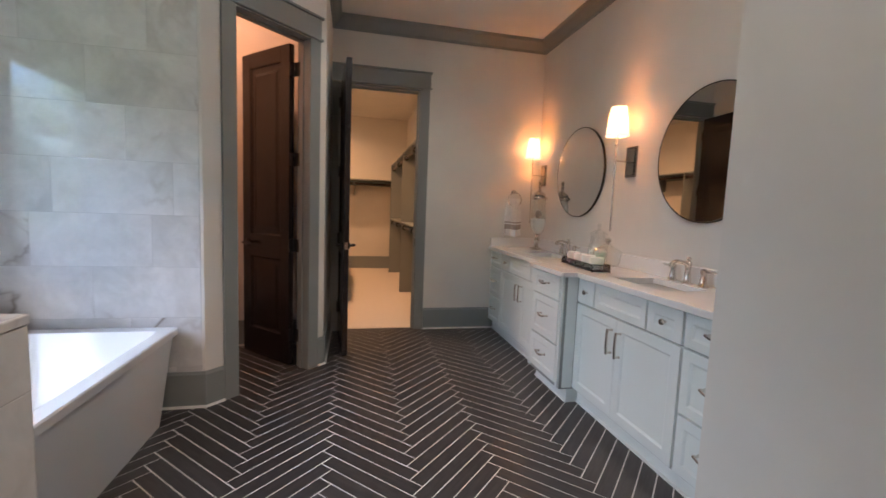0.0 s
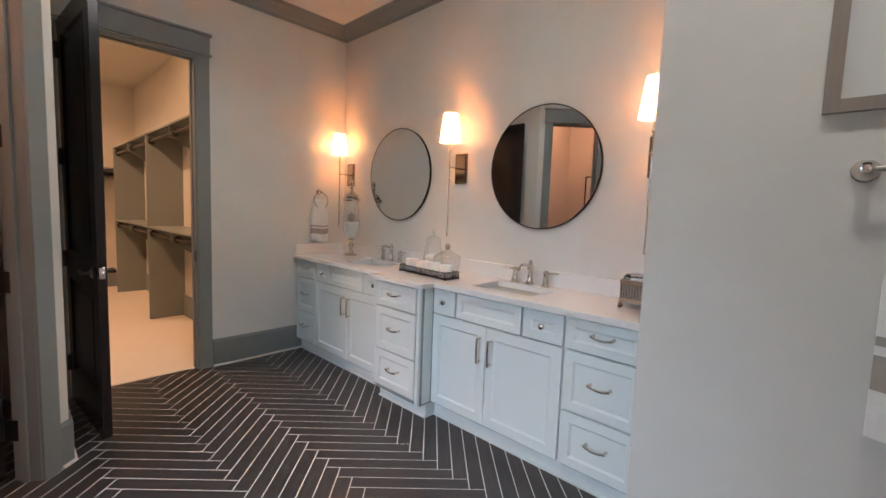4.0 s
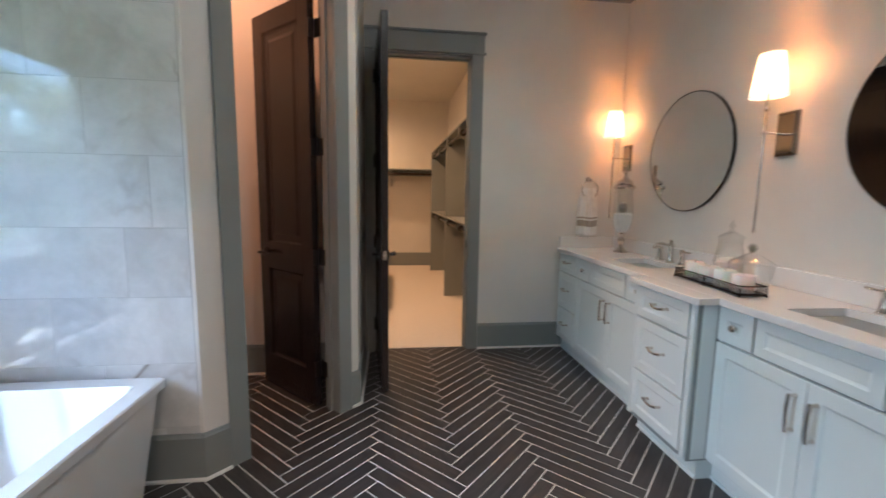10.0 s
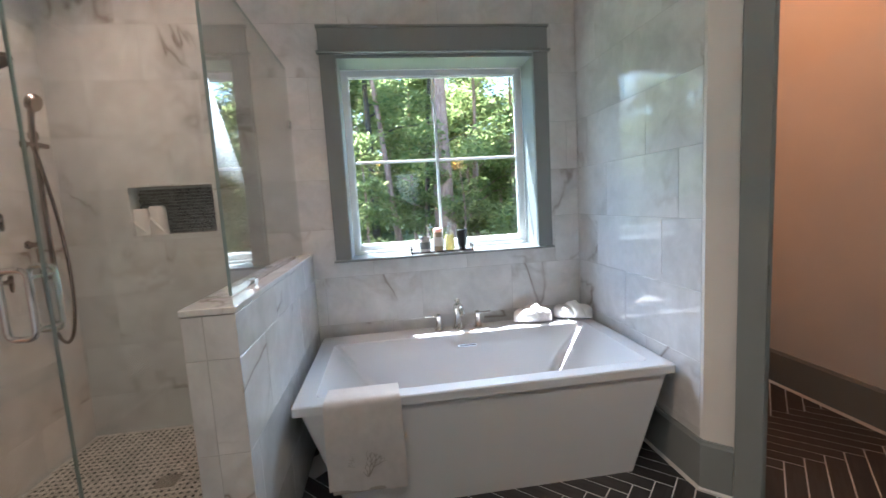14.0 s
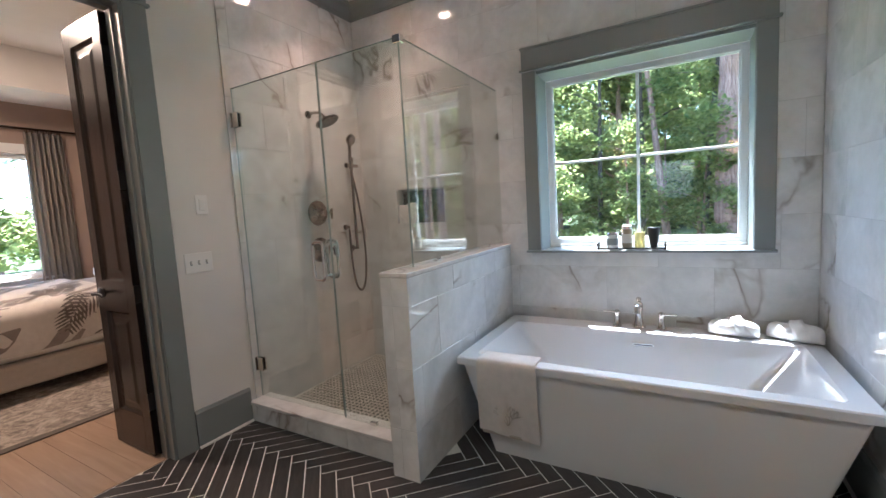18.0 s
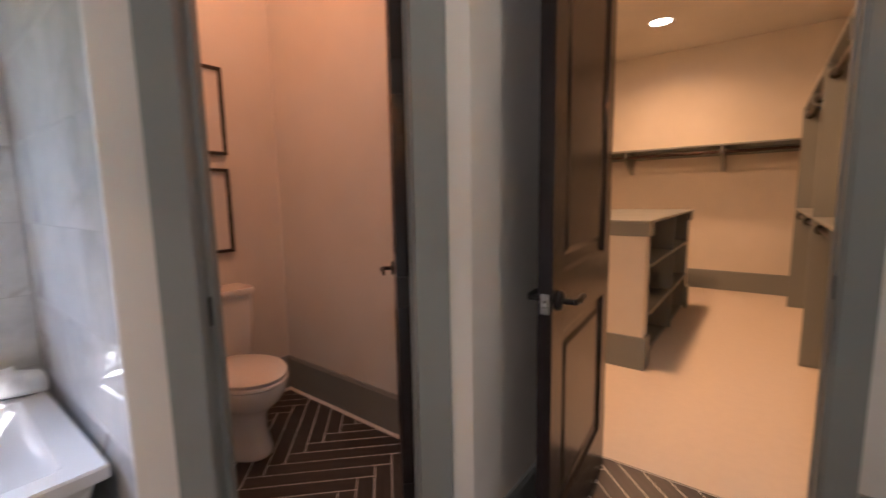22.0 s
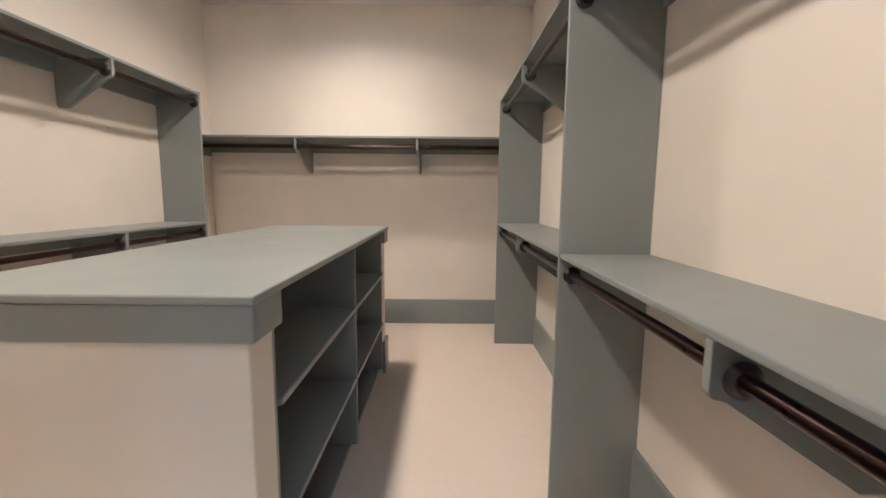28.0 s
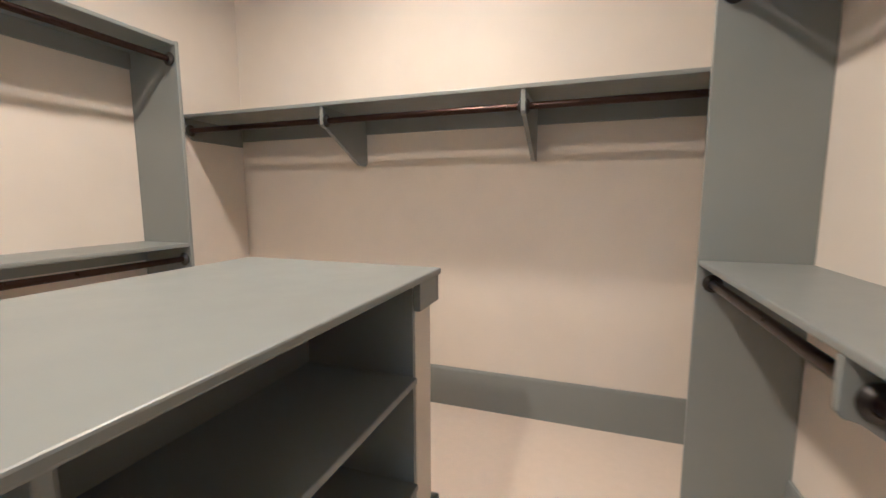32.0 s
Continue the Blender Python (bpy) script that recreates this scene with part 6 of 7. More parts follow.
# ---- toilet room ----
def toilet():
    th = thing("toilet", "white two-piece toilet with closed lid", "toilet", -1.655, 4.135, 0, rz=-90)
    # local: y runs out from the wall (towards +x of the world), x across

    def egg(w, l, yc, z, n=36):
        pts = []
        for i in range(n):
            a = 2 * math.pi * i / n
            x, y = math.sin(a) * w / 2, -math.cos(a) * l / 2
            if y < 0:
                x *= 1 - 0.10 * (y / (l / 2)) ** 2
            else:
                x *= 1 - 0.06 * (y / (l / 2)) ** 2
            pts.append((x, yc + y, z))
        return pts

    smooth(part("bowl", loft([egg(0.245, 0.44, 0.36, 0.0), egg(0.25, 0.445, 0.36, 0.018), egg(0.225, 0.41, 0.365, 0.05), egg(0.20, 0.36, 0.37, 0.13), egg(0.205, 0.37, 0.385, 0.215), egg(0.27, 0.43, 0.41, 0.262), egg(0.335, 0.48, 0.43, 0.305), egg(0.36, 0.50, 0.44, 0.345), egg(0.365, 0.505, 0.44, 0.375), egg(0.36, 0.50, 0.44, 0.385)]), PORCELAIN, th), 50)
    smooth(part("seat", loft([egg(0.362, 0.485, 0.452, 0.386), egg(0.372, 0.495, 0.452, 0.39), egg(0.372, 0.495, 0.452, 0.402), egg(0.365, 0.488, 0.452, 0.406)]), PORCELAIN, th), 50)
    smooth(part("lid", loft([egg(0.364, 0.487, 0.450, 0.4085), egg(0.370, 0.493, 0.450, 0.413), egg(0.366, 0.489, 0.450, 0.424), egg(0.33, 0.45, 0.450, 0.430)]), PORCELAIN, th), 50)
    for u in (-0.075, 0.075):
        part("hinge_cover", box((u - 0.02, 0.20, 0.386), (u + 0.02, 0.235, 0.418), 0.006, 2), PORCELAIN, th)
    bm = bmesh.new()
    add_loft(bm, [[(x * a, 0.105 + y * c, z) for x, y in rounded(0.42, 0.18, 0.035, 5)] for a, c, z in ((0.80, 0.86, 0.37), (0.90, 0.95, 0.40), (0.97, 1.0, 0.55), (1.0, 1.0, 0.735))])
    smooth(part("tank", bm, PORCELAIN, th), 50)
    bm = bmesh.new()
    add_loft(bm, [[(x * a, 0.105 + y * a, z) for x, y in rounded(0.445, 0.20, 0.035, 5)] for a, z in ((0.98, 0.736), (1.0, 0.742), (1.0, 0.762), (0.97, 0.772))])
    smooth(part("tank_lid", bm, PORCELAIN, th), 50)
    part("shelf", box((-0.11, 0.03, 0.30), (0.11, 0.25, 0.369), 0.02, 3), PORCELAIN, th)
    bm = tube([(0.15, 0.196, 0.67), (0.15, 0.215, 0.67), (0.10, 0.222, 0.665), (0.075, 0.222, 0.662)], [0.011, 0.009, 0.006, 0.007], 10)
    smooth(part("flush_lever", bm, CHROME, th))


toilet()
for z, s in ((1.745, 11), (1.195, 13)):
    picture("framed_print", pose(-1.667, 4.14, z, 0, 0, 90), 0.42, 0.475, 0.018, BLACK, "black-framed botanical print above the toilet", s, 0.055)

# ---- the bedroom seen through the doorway ----
BWALL = paint("bedroom_wall_paint", (0.36, 0.28, 0.235), 0.6)
OAK = base("oak_floor", (0.45, 0.32, 0.22), 0.4)
_N, _L, _b = nodes(OAK)
_v = coords(OAK, (9, 0.8, 1), by_object=True)
_g = noise_tex(OAK, _v, 2.2, 6, 0.6, 0.5)
_oi = _N.new("ShaderNodeObjectInfo")
_L.new(mixc(OAK, 1.0, ramp(OAK, _g, [(0.3, (0.30, 0.20, 0.135)), (0.7, (0.40, 0.28, 0.195))]), ramp(OAK, _oi.outputs["Random"], [(0, (0.85, 0.83, 0.80)), (1, (1, 1, 1))]), "MULTIPLY"), _b.inputs["Base Color"])
bump(OAK, _g, 0.1, 0.001)
BRX0, BRX1, BRY = -1.75, 3.2, -4.0
structure("wall_bedroom_window", boxes([((BRX0, BRY - 0.15, 0), (BRX1, BRY, 0.78)), ((BRX0, BRY - 0.15, 2.27), (BRX1, BRY, 3.3)), ((BRX0, BRY - 0.15, 0.78), (-0.80, BRY, 2.27)), ((0.75, BRY - 0.15, 0.78), (BRX1, BRY, 2.27))]), BWALL, "taupe bedroom wall with a window", "wall")
structure("wall_bedroom_side", box((BRX0 - 0.12, BRY - 0.15, 0), (BRX0, 0.22, 3.3)), BWALL, "taupe bedroom side wall", "wall")
structure("wall_bedroom_far_side", box((BRX1, BRY - 0.15, 0), (BRX1 + 0.12, 0.22, 3.3)), BWALL, "taupe bedroom side wall", "wall")
structure("wall_bedroom_bath", box((1.65, 0.10, 0), (BRX1, 0.22, 3.3)), BWALL, "taupe bedroom wall beside the bath", "wall")
structure("ceiling_bedroom", boxes([((BRX0 - 0.1, BRY - 0.1, 3.28), (BRX1 + 0.1, 0.22, 3.38)), ((BRX0, BRY, 2.86), (BRX0 + 0.75, 0.218, 3.279)), ((BRX1 - 0.75, BRY, 2.86), (BRX1, 0.218, 3.279)), ((BRX0 + 0.75, BRY, 2.86), (BRX1 - 0.75, BRY + 0.75, 3.279)), ((BRX0 + 0.75, -0.45, 2.86), (BRX1 - 0.75, 0.218, 3.279))]), CEIL, "white bedroom tray ceiling", "ceiling")
structure("floor_bedroom", box((BRX0 - 0.1, BRY - 0.1, -0.12), (BRX1 + 0.1, 0.284, -0.008)), OAK, "light oak plank floor of the bedroom", "floor")
_fb = bpy.data.objects["floor_bedroom"]
_pm = bpy.data.meshes.new("board")
_pm.from_pydata([(0.0002, -0.9, -0.008), (0.1348, -0.9, -0.008), (0.1348, 0.9, -0.008), (0.0002, 0.9, -0.008), (0.001, -0.8995, 0.002), (0.134, -0.8995, 0.002), (0.134, 0.8995, 0.002), (0.001, 0.8995, 0.002)], [], [(4, 5, 6, 7), (0, 1, 5, 4), (1, 2, 6, 5), (2, 3, 7, 6), (3, 0, 4, 7)])
_pm.materials.append(OAK)
for i in range(16):
    for j in range(3):
        ob = new("board", _pm)
        ob.matrix_world = pose(-0.7 + 0.135 * i, 0.283 - 0.9 - 1.8 * j + (0.0, -0.62, -1.2)[i % 3] * (1 if j else 0) - (0 if j else 0.0), 0)
        ob.parent = _fb
window_unit("window_2", "white bedroom window with cross bars", Matrix.Translation((0.75, BRY, 0.78)) @ pose(0, 0, 0, 0, 0, 180), 1.55, 1.49, 0.03)
part("casing", boxes([((-0.09, -0.02, -0.1), (0, 0, 1.6)), ((1.55, -0.02, -0.1), (1.64, 0, 1.6)), ((0, -0.02, 1.49), (1.55, 0, 1.6)), ((-0.1, -0.05, -0.02), (1.65, 0, 0.0)), ((0, -0.02, -0.1), (1.55, 0, -0.02))]), VINYL, bpy.data.objects["window_2"])

CURTAIN = cloth("curtain_linen", (0.46, 0.43, 0.39), 500, 0.4)


def curtain(name, m, w, h, label, folds=7):
    th = new(name)
    th.matrix_world = m
    tagged(th, label, "curtain", group="curtains")
    bm = bmesh.new()
    n = folds * 10
    grid = []
    for z, k in ((0, 1.0), (h * 0.35, 0.92), (h * 0.7, 0.95), (h, 0.85)):
        row = []
        for i in range(n + 1):
            s = i / n
            row.append(bm.verts.new(((s - 0.5) * w * k, -0.05 - 0.035 * math.sin(s * folds * 6.283) - 0.01 * math.sin(s * 17 + z), z)))
        grid.append(row)
    for a, c in zip(grid, grid[1:]):
        for i in range(n):
            bm.faces.new((a[i], a[i + 1], c[i + 1], c[i]))
    bmesh.ops.solidify(bm, geom=bm.faces, thickness=0.004)
    smooth(part("drape", bm, CURTAIN, th), 70)
    for i in range(folds):
        part("ring", tube([(((i + 0.5) / folds - 0.5) * w * 0.85, -0.05 + 0.03 * math.cos(a), h + 0.012 + 0.03 * math.sin(a)) for a in [2 * math.pi * q / 12 for q in range(13)]], 0.004, 6), BRONZE, th)
    return th


curtain("curtain", pose(-0.88, BRY, 0.02, 0, 0, 180), 0.42, 2.50, "grey-taupe linen curtain beside the bedroom window")
curtain("curtain", pose(BRX0, -2.6, 0.02, 0, 0, 90), 0.7, 2.50, "grey-taupe linen curtain on the bedroom side wall")
th = thing("curtain_rod", "dark bronze curtain rod over the bedroom window", "curtain rod", 0, BRY + 0.05, 2.56)
smooth(part("rod", tube([(-1.30, 0, 0), (1.3, 0, 0)], 0.014, 12), BRONZE, th))
part("finial", lathe([(0, -0.03), (0.02, -0.015), (0.026, 0), (0.02, 0.015), (0, 0.03)], 14, Matrix.Translation((-1.31, 0, 0)) @ pose(0, 0, 0, 0, 90, 0)), BRONZE, th)
for x in (-1.2, 1.2):
    part("bracket", tube([(x, -0.05, 0), (x, 0, 0)], 0.008, 8), BRONZE, th)


def bed():
    th = thing("bed", "upholstered bed with white duvet patterned with grey-brown fern leaves", "bed", 0, 0, 0)
    up = cloth("bed_upholstery", (0.47, 0.42, 0.36), 400, 0.4)
    x0, x1, y0, y1 = -1.35, 0.95, -3.50, -1.72
    part("frame", box((x0, y0, 0.095), (x1, y1, 0.305), 0.03, 3), up, th, "taupe upholstered bed frame")
    part("headboard", box((x0 - 0.10, y0 - 0.03, 0.10), (x0, y1 + 0.03, 1.30), 0.03, 3), up, th)
    for x in (x0 + 0.1, x1 - 0.1):
        for y in (y0 + 0.1, y1 - 0.1):
            part("leg", box((x - 0.03, y - 0.03, 0.012), (x + 0.03, y + 0.03, 0.0945), 0.004), BLACK, th)
    part("mattress", box((x0 + 0.02, y0 + 0.03, 0.3105), (x1 - 0.02, y1 - 0.04, 0.69), 0.05, 4), TOWEL, th)
    part("blanket", box((x0 + 0.03, y0 + 0.02, 0.6905), (x0 + 0.80, y1 - 0.02, 0.735), 0.02, 3), cloth("blanket_grey", (0.27, 0.255, 0.25), 400, 0.5), th, "plain grey blanket")
    duvet = cloth("duvet_ground", (0.70, 0.66, 0.61), 300, 0.5)
    top, rad = 0.745, 0.09
    flat = y1 - 0.07 - y0
    bend = rad * math.pi / 2
    long = flat + bend + 0.27
    xa, xb = x0 + 0.62, x1 + 0.01

    def skin(x, d, out):
        """A point of the duvet: d metres from its far edge, over the top and down the side; out from the cloth."""
        if d < flat:
            y, z, n = y0 + d, top, (0.0, 1.0)
        elif d < flat + bend:
            a = (d - flat) / rad
            y, z, n = y0 + flat + rad * math.sin(a), top - rad + rad * math.cos(a), (math.sin(a), math.cos(a))
        else:
            y, z, n = y0 + flat + rad, top - rad - (d - flat - bend), (1.0, 0.0)
        k = n[1]
        z += k * (0.010 * math.sin(x * 9 + y * 5) + 0.008 * math.sin(x * 4 - y * 8))
        y += (1 - k) * (0.010 * math.sin(x * 13 + d * 3) + 0.005 * math.sin(x * 29))
        z -= (1 - k) * 0.014 * math.sin(x * 5 + 1)
        return Vector((x, y + n[0] * out, z + n[1] * out))

    nx, ny = 72, 76
    bm = bmesh.new()
    outer = [[bm.verts.new(skin(xa + (xb - xa) * i / nx, long * j / ny, 0.012)) for j in range(ny + 1)] for i in range(nx + 1)]
    inner = [[bm.verts.new(skin(xa + (xb - xa) * i / nx, long * j / ny, -0.004)) for j in range(ny + 1)] for i in range(nx + 1)]
    for i in range(nx):
        for j in range(ny):
            bm.faces.new((outer[i][j], outer[i + 1][j], outer[i + 1][j + 1], outer[i][j + 1]))
            bm.faces.new((inner[i][j], inner[i][j + 1], inner[i + 1][j + 1], inner[i + 1][j]))
    for i in range(nx):
        bm.faces.new((outer[i][ny], outer[i + 1][ny], inner[i + 1][ny], inner[i][ny]))
        bm.faces.new((outer[i][0], inner[i][0], inner[i + 1][0], outer[i + 1][0]))
    for j in range(ny):
        bm.faces.new((outer[0][j], outer[0][j + 1], inner[0][j + 1], inner[0][j]))
        bm.faces.new((outer[nx][j], inner[nx][j], inner[nx][j + 1], outer[nx][j + 1]))
    smooth(part("duvet", bm, duvet, th, "cream duvet"), 80)
    rnd = random.Random(5)

    def blade(bm, x, d, a, ln, wd, out):
        """One printed leaf blade, laid on the cloth."""
        left, right = [], []
        for f_ in (0.0, 0.25, 0.5, 0.75, 1.0):
            w_ = wd * math.sin(math.pi * (0.06 + 0.92 * f_)) ** 0.8
            for row, q in ((left, w_), (right, -w_)):
                px = x + math.cos(a) * ln * f_ - math.sin(a) * q
                pd = d + math.sin(a) * ln * f_ + math.cos(a) * q
                row.append(bm.verts.new(skin(min(xb - 0.004, max(xa + 0.004, px)), min(long - 0.006, max(0.01, pd)), out)))
        for k in range(4):
            bm.faces.new((left[k], left[k + 1], right[k + 1], right[k]))

    dark, mid = bmesh.new(), bmesh.new()
    for k in range(64):
        x, d = rnd.uniform(xa, xb), rnd.uniform(0.05, long)
        a = rnd.uniform(0.5, 1.3) + (math.pi if k % 3 == 0 else 0)
        if k % 2:
            for q in range(11):
                bx, bd = x + math.cos(a) * 0.036 * q, d + math.sin(a) * 0.036 * q
                for s_ in (-1, 1):
                    blade(dark, bx, bd, a + s_ * 0.8, 0.15 * math.sin(math.pi * (q + 2.0) / 14), 0.0085, 0.0155)
        else:
            blade(mid, x, d, a, rnd.uniform(0.34, 0.5), rnd.uniform(0.045, 0.07), 0.0140)
    fern = part("fern_print", dark, cloth("duvet_fern_print", (0.15, 0.13, 0.12), 300, 0.4), th, "dark fern leaf print")
    leaf = part("leaf_print", mid, cloth("duvet_leaf_print", (0.30, 0.26, 0.235), 300, 0.4), th, "taupe broad leaf print")
    tagged(fern, "dark fern leaf print", kind="stuff")
    tagged(leaf, "taupe broad leaf print", kind="stuff")
    for y in (-3.15, -2.25):
        smooth(part("pillow", loft([[(x0 + 0.24 + 0.18 * k * math.cos(a), y + 0.34 * k * math.sin(a), 0.737 + z) for a in [2 * math.pi * i / 20 for i in range(20)]] for k, z in ((0.85, 0), (1.0, 0.05), (0.95, 0.12), (0.6, 0.17))]), TOWEL, th), 60)
    return th


bed()
th = thing("area_rug", "brown and cream mottled area rug under the bed", "rug", 0, 0, 0.003)
RUG = base("rug_pile", (0.2, 0.17, 0.14), 0.95)
_N, _L, _b = nodes(RUG)
_v = coords(RUG)
_f = noise_tex(RUG, _v, 7, 7, 0.75, 2.2)
_L.new(ramp(RUG, _f, [(0.35, (0.10, 0.085, 0.075)), (0.5, (0.26, 0.22, 0.185)), (0.62, (0.42, 0.37, 0.31)), (0.75, (0.16, 0.13, 0.11))]), _b.inputs["Base Color"])
bump(RUG, noise_tex(RUG, _v, 300, 2), 0.8, 0.004)
part("carpet", box((-1.2, -3.7, 0.0), (2.4, -0.80, 0.010), 0.003), RUG, th)
part("border", boxes([((-1.26, -0.80, 0.0), (2.46, -0.735, 0.009)), ((-1.26, -3.76, 0), (-1.2, -0.80, 0.009)), ((2.4, -3.76, 0), (2.46, -0.80, 0.009))], 0.002), base("rug_border", (0.12, 0.10, 0.085), 0.95), th, "dark woven border")
th = thing("nightstand", "dark wooden nightstand beside the bed", "nightstand", -1.42, -3.80, 0)
part("top", box((-0.27, -0.17, 0.60), (0.27, 0.17, 0.63), 0.004), DOOR, th)
part("body", box((-0.25, -0.16, 0.15), (0.25, 0.16, 0.5995), 0.003), DOOR, th)
part("drawer", box((-0.22, 0.1605, 0.42), (0.22, 0.172, 0.57), 0.003), DOOR, th)
for x in (-0.22, 0.22):
    for y in (-0.13, 0.13):
        part("leg", box((x - 0.02, y - 0.02, 0.0), (x + 0.02, y + 0.02, 0.1495)), DOOR, th)
th = thing("photo_frame", "small framed picture on the nightstand", "picture frame", -1.35, -3.72, 0.6305, rz=190)
part("frame", box((-0.09, -0.01, 0), (0.09, 0.01, 0.23), 0.004), WOOD_GREY, th)
part("print", box((-0.07, -0.0115, 0.02), (0.07, -0.0105, 0.21)), PAPER, th)
can_light(0.9, -2.0, 3.28, 13, (1.0, 0.66, 0.44), "round recessed ceiling light, lit, in the bedroom")

# ---- woods outside ----
GRASS = base("forest_floor", (0.09, 0.10, 0.04), 0.95)
_N, _L, _b = nodes(GRASS)
_f = noise_tex(GRASS, coords(GRASS), 3.5, 6, 0.7)
_L.new(ramp(GRASS, _f, [(0.3, (0.05, 0.07, 0.02)), (0.6, (0.10, 0.12, 0.04)), (0.8, (0.16, 0.13, 0.07))]), _b.inputs["Base Color"])
structure("ground", boxes([((-400, -400, -0.75), (-2.02, 400, -0.6)), ((-2.02, -400, -0.75), (400, -4.2, -0.6)), ((3.5, -4.2, -0.75), (400, 400, -0.6)), ((-2.02, 9.6, -0.75), (3.5, 400, -0.6))]), GRASS, "leafy forest floor around the house", "ground")


def leaf_material(name, dark, mid, bright):
    m = bpy.data.materials.new(name)
    m.use_nodes = True
    N, L = m.node_tree.nodes, m.node_tree.links
    N.remove(N["Principled BSDF"])
    g = N.new("ShaderNodeNewGeometry")
    r = N.new("ShaderNodeValToRGB")
    e = r.color_ramp.elements
    e.new(0.5)
    for el, (p, c) in zip(e, ((0.0, dark), (0.55, mid), (1.0, bright))):
        el.position, el.color = p, (*c, 1)
    L.new(g.outputs["Random Per Island"], r.inputs[0])
    d, t, x = N.new("ShaderNodeBsdfDiffuse"), N.new("ShaderNodeBsdfTranslucent"), N.new("ShaderNodeMixShader")
    L.new(r.outputs[0], d.inputs[0])
    warm = N.new("ShaderNodeMix")
    warm.data_type, warm.blend_type = "RGBA", "MULTIPLY"
    warm.inputs[0].default_value = 1.0
    warm.inputs[7].default_value = (2.6, 2.55, 2.2, 1)
    L.new(r.outputs[0], warm.inputs[6])
    L.new(warm.outputs[2], t.inputs[0])
    x.inputs[0].default_value = 0.6
    L.new(d.outputs[0], x.inputs[1])
    L.new(t.outputs[0], x.inputs[2])
    L.new(x.outputs[0], N["Material Output"].inputs["Surface"])
    return m


LEAF = leaf_material("leaf_green", (0.072, 0.102, 0.044), (0.140, 0.160, 0.068), (0.215, 0.215, 0.110))
BARK = base("bark", (0.16, 0.11, 0.085), 0.95)
_N, _L, _b = nodes(BARK)
_v = coords(BARK, (10, 10, 1.0))
_f = noise_tex(BARK, _v, 3, 7, 0.7, 0.8)
_L.new(ramp(BARK, _f, [(0.36, (0.10, 0.058, 0.048)), (0.52, (0.33, 0.20, 0.165)), (0.68, (0.50, 0.335, 0.285))]), _b.inputs["Base Color"])
bump(BARK, _f, 1.0, 0.03)
DARK_BARK = base("dark_bark", (0.07, 0.055, 0.045), 0.95)
bump(DARK_BARK, noise_tex(DARK_BARK, coords(DARK_BARK, (7, 7, 1.2)), 3, 7, 0.7), 0.8, 0.03)


def leaves(rnd, clumps, per, size):
    """Many small folded leaf blades scattered through clumps of (centre, radius)."""
    v, f = [], []
    for (cx, cy, cz), r in clumps:
        for _ in range(per):
            while True:
                p = Vector((rnd.uniform(-1, 1), rnd.uniform(-1, 1), rnd.uniform(-1, 1)))
                if 0.1 < p.length < 1:
                    break
            p *= 0.55 + 0.45 * rnd.random()
            c = Vector((cx, cy, cz)) + Vector((p.x * r, p.y * r, p.z * r * 0.7))
            a, t = rnd.uniform(0, 6.283), rnd.uniform(-0.9, 0.9)
            d = Vector((math.cos(a), math.sin(a), t)).normalized()
            s = d.cross(Vector((rnd.uniform(-0.5, 0.5), rnd.uniform(-0.5, 0.5), 1))).normalized()
            l = size * rnd.uniform(0.6, 1.3)
            w = l * 0.32
            k = len(v)
            dn = Vector((0, 0, -0.12 * l))
            v += [tuple(c), tuple(c + d * l * 0.5 + s * w + dn), tuple(c + d * l), tuple(c + d * l * 0.5 - s * w + dn)]
            f.append((k, k + 1, k + 2, k + 3))
    me = bpy.data.meshes.new("crown")
    me.from_pydata(v, [], f)
    me.materials.append(LEAF)
    return me


def tree(x, y, h, r, seed, label, crown_from=2.0, spread=1.6, n_clump=16, per=170, leaf=0.16, lean=0.0, bark=None):
    rnd = random.Random(seed)
    th = thing("tree", label, "tree", x, y, -0.62)
    bm = bmesh.new()
    pts, rad = [], []
    for i in range(12):
        s = i / 11
        pts.append((0.10 * math.sin(s * 5 + seed) * s, lean * s * h + 0.08 * math.sin(s * 4 + 2 * seed) * s, s * h))
        rad.append(r * (1.25 - 0.25 * min(1, s * 8)) * (1 - 0.75 * s))
    add_tube(bm, pts, rad, 12)
    tips = []
    for k in range(9):
        s = max(0.12, min(0.97, (crown_from / h) + (1 - crown_from / h) * (k + rnd.random()) / 9))
        i = min(10, int(s * 11))
        b = Vector(pts[i]).lerp(Vector(pts[i + 1]), s * 11 - i)
        a = rnd.uniform(0, 6.283)
        ln = spread * rnd.uniform(0.7, 1.3) * (1.1 - 0.5 * s)
        e = b + Vector((math.cos(a) * ln, math.sin(a) * ln, ln * rnd.uniform(0.15, 0.5)))
        mid = b.lerp(e, 0.5) + Vector((0, 0, 0.10 * ln))
        rr = r * (1 - 0.75 * s) * 0.42
        add_tube(bm, [b, mid, e], [rr, rr * 0.6, rr * 0.2], 6)
        tips += [tuple(mid), tuple(e)]
    smooth(part("trunk", bm, bark or BARK, th), 60)
    clumps = []
    for k in range(n_clump):
        t = tips[k % len(tips)]
        clumps.append(((t[0] + rnd.uniform(-0.5, 0.5), t[1] + rnd.uniform(-0.5, 0.5), t[2] + rnd.uniform(-0.3, 0.4)), rnd.uniform(0.45, 0.95) * spread * 0.55))
    c = new("crown", leaves(rnd, clumps, per, leaf))
    c.parent = th
    return th


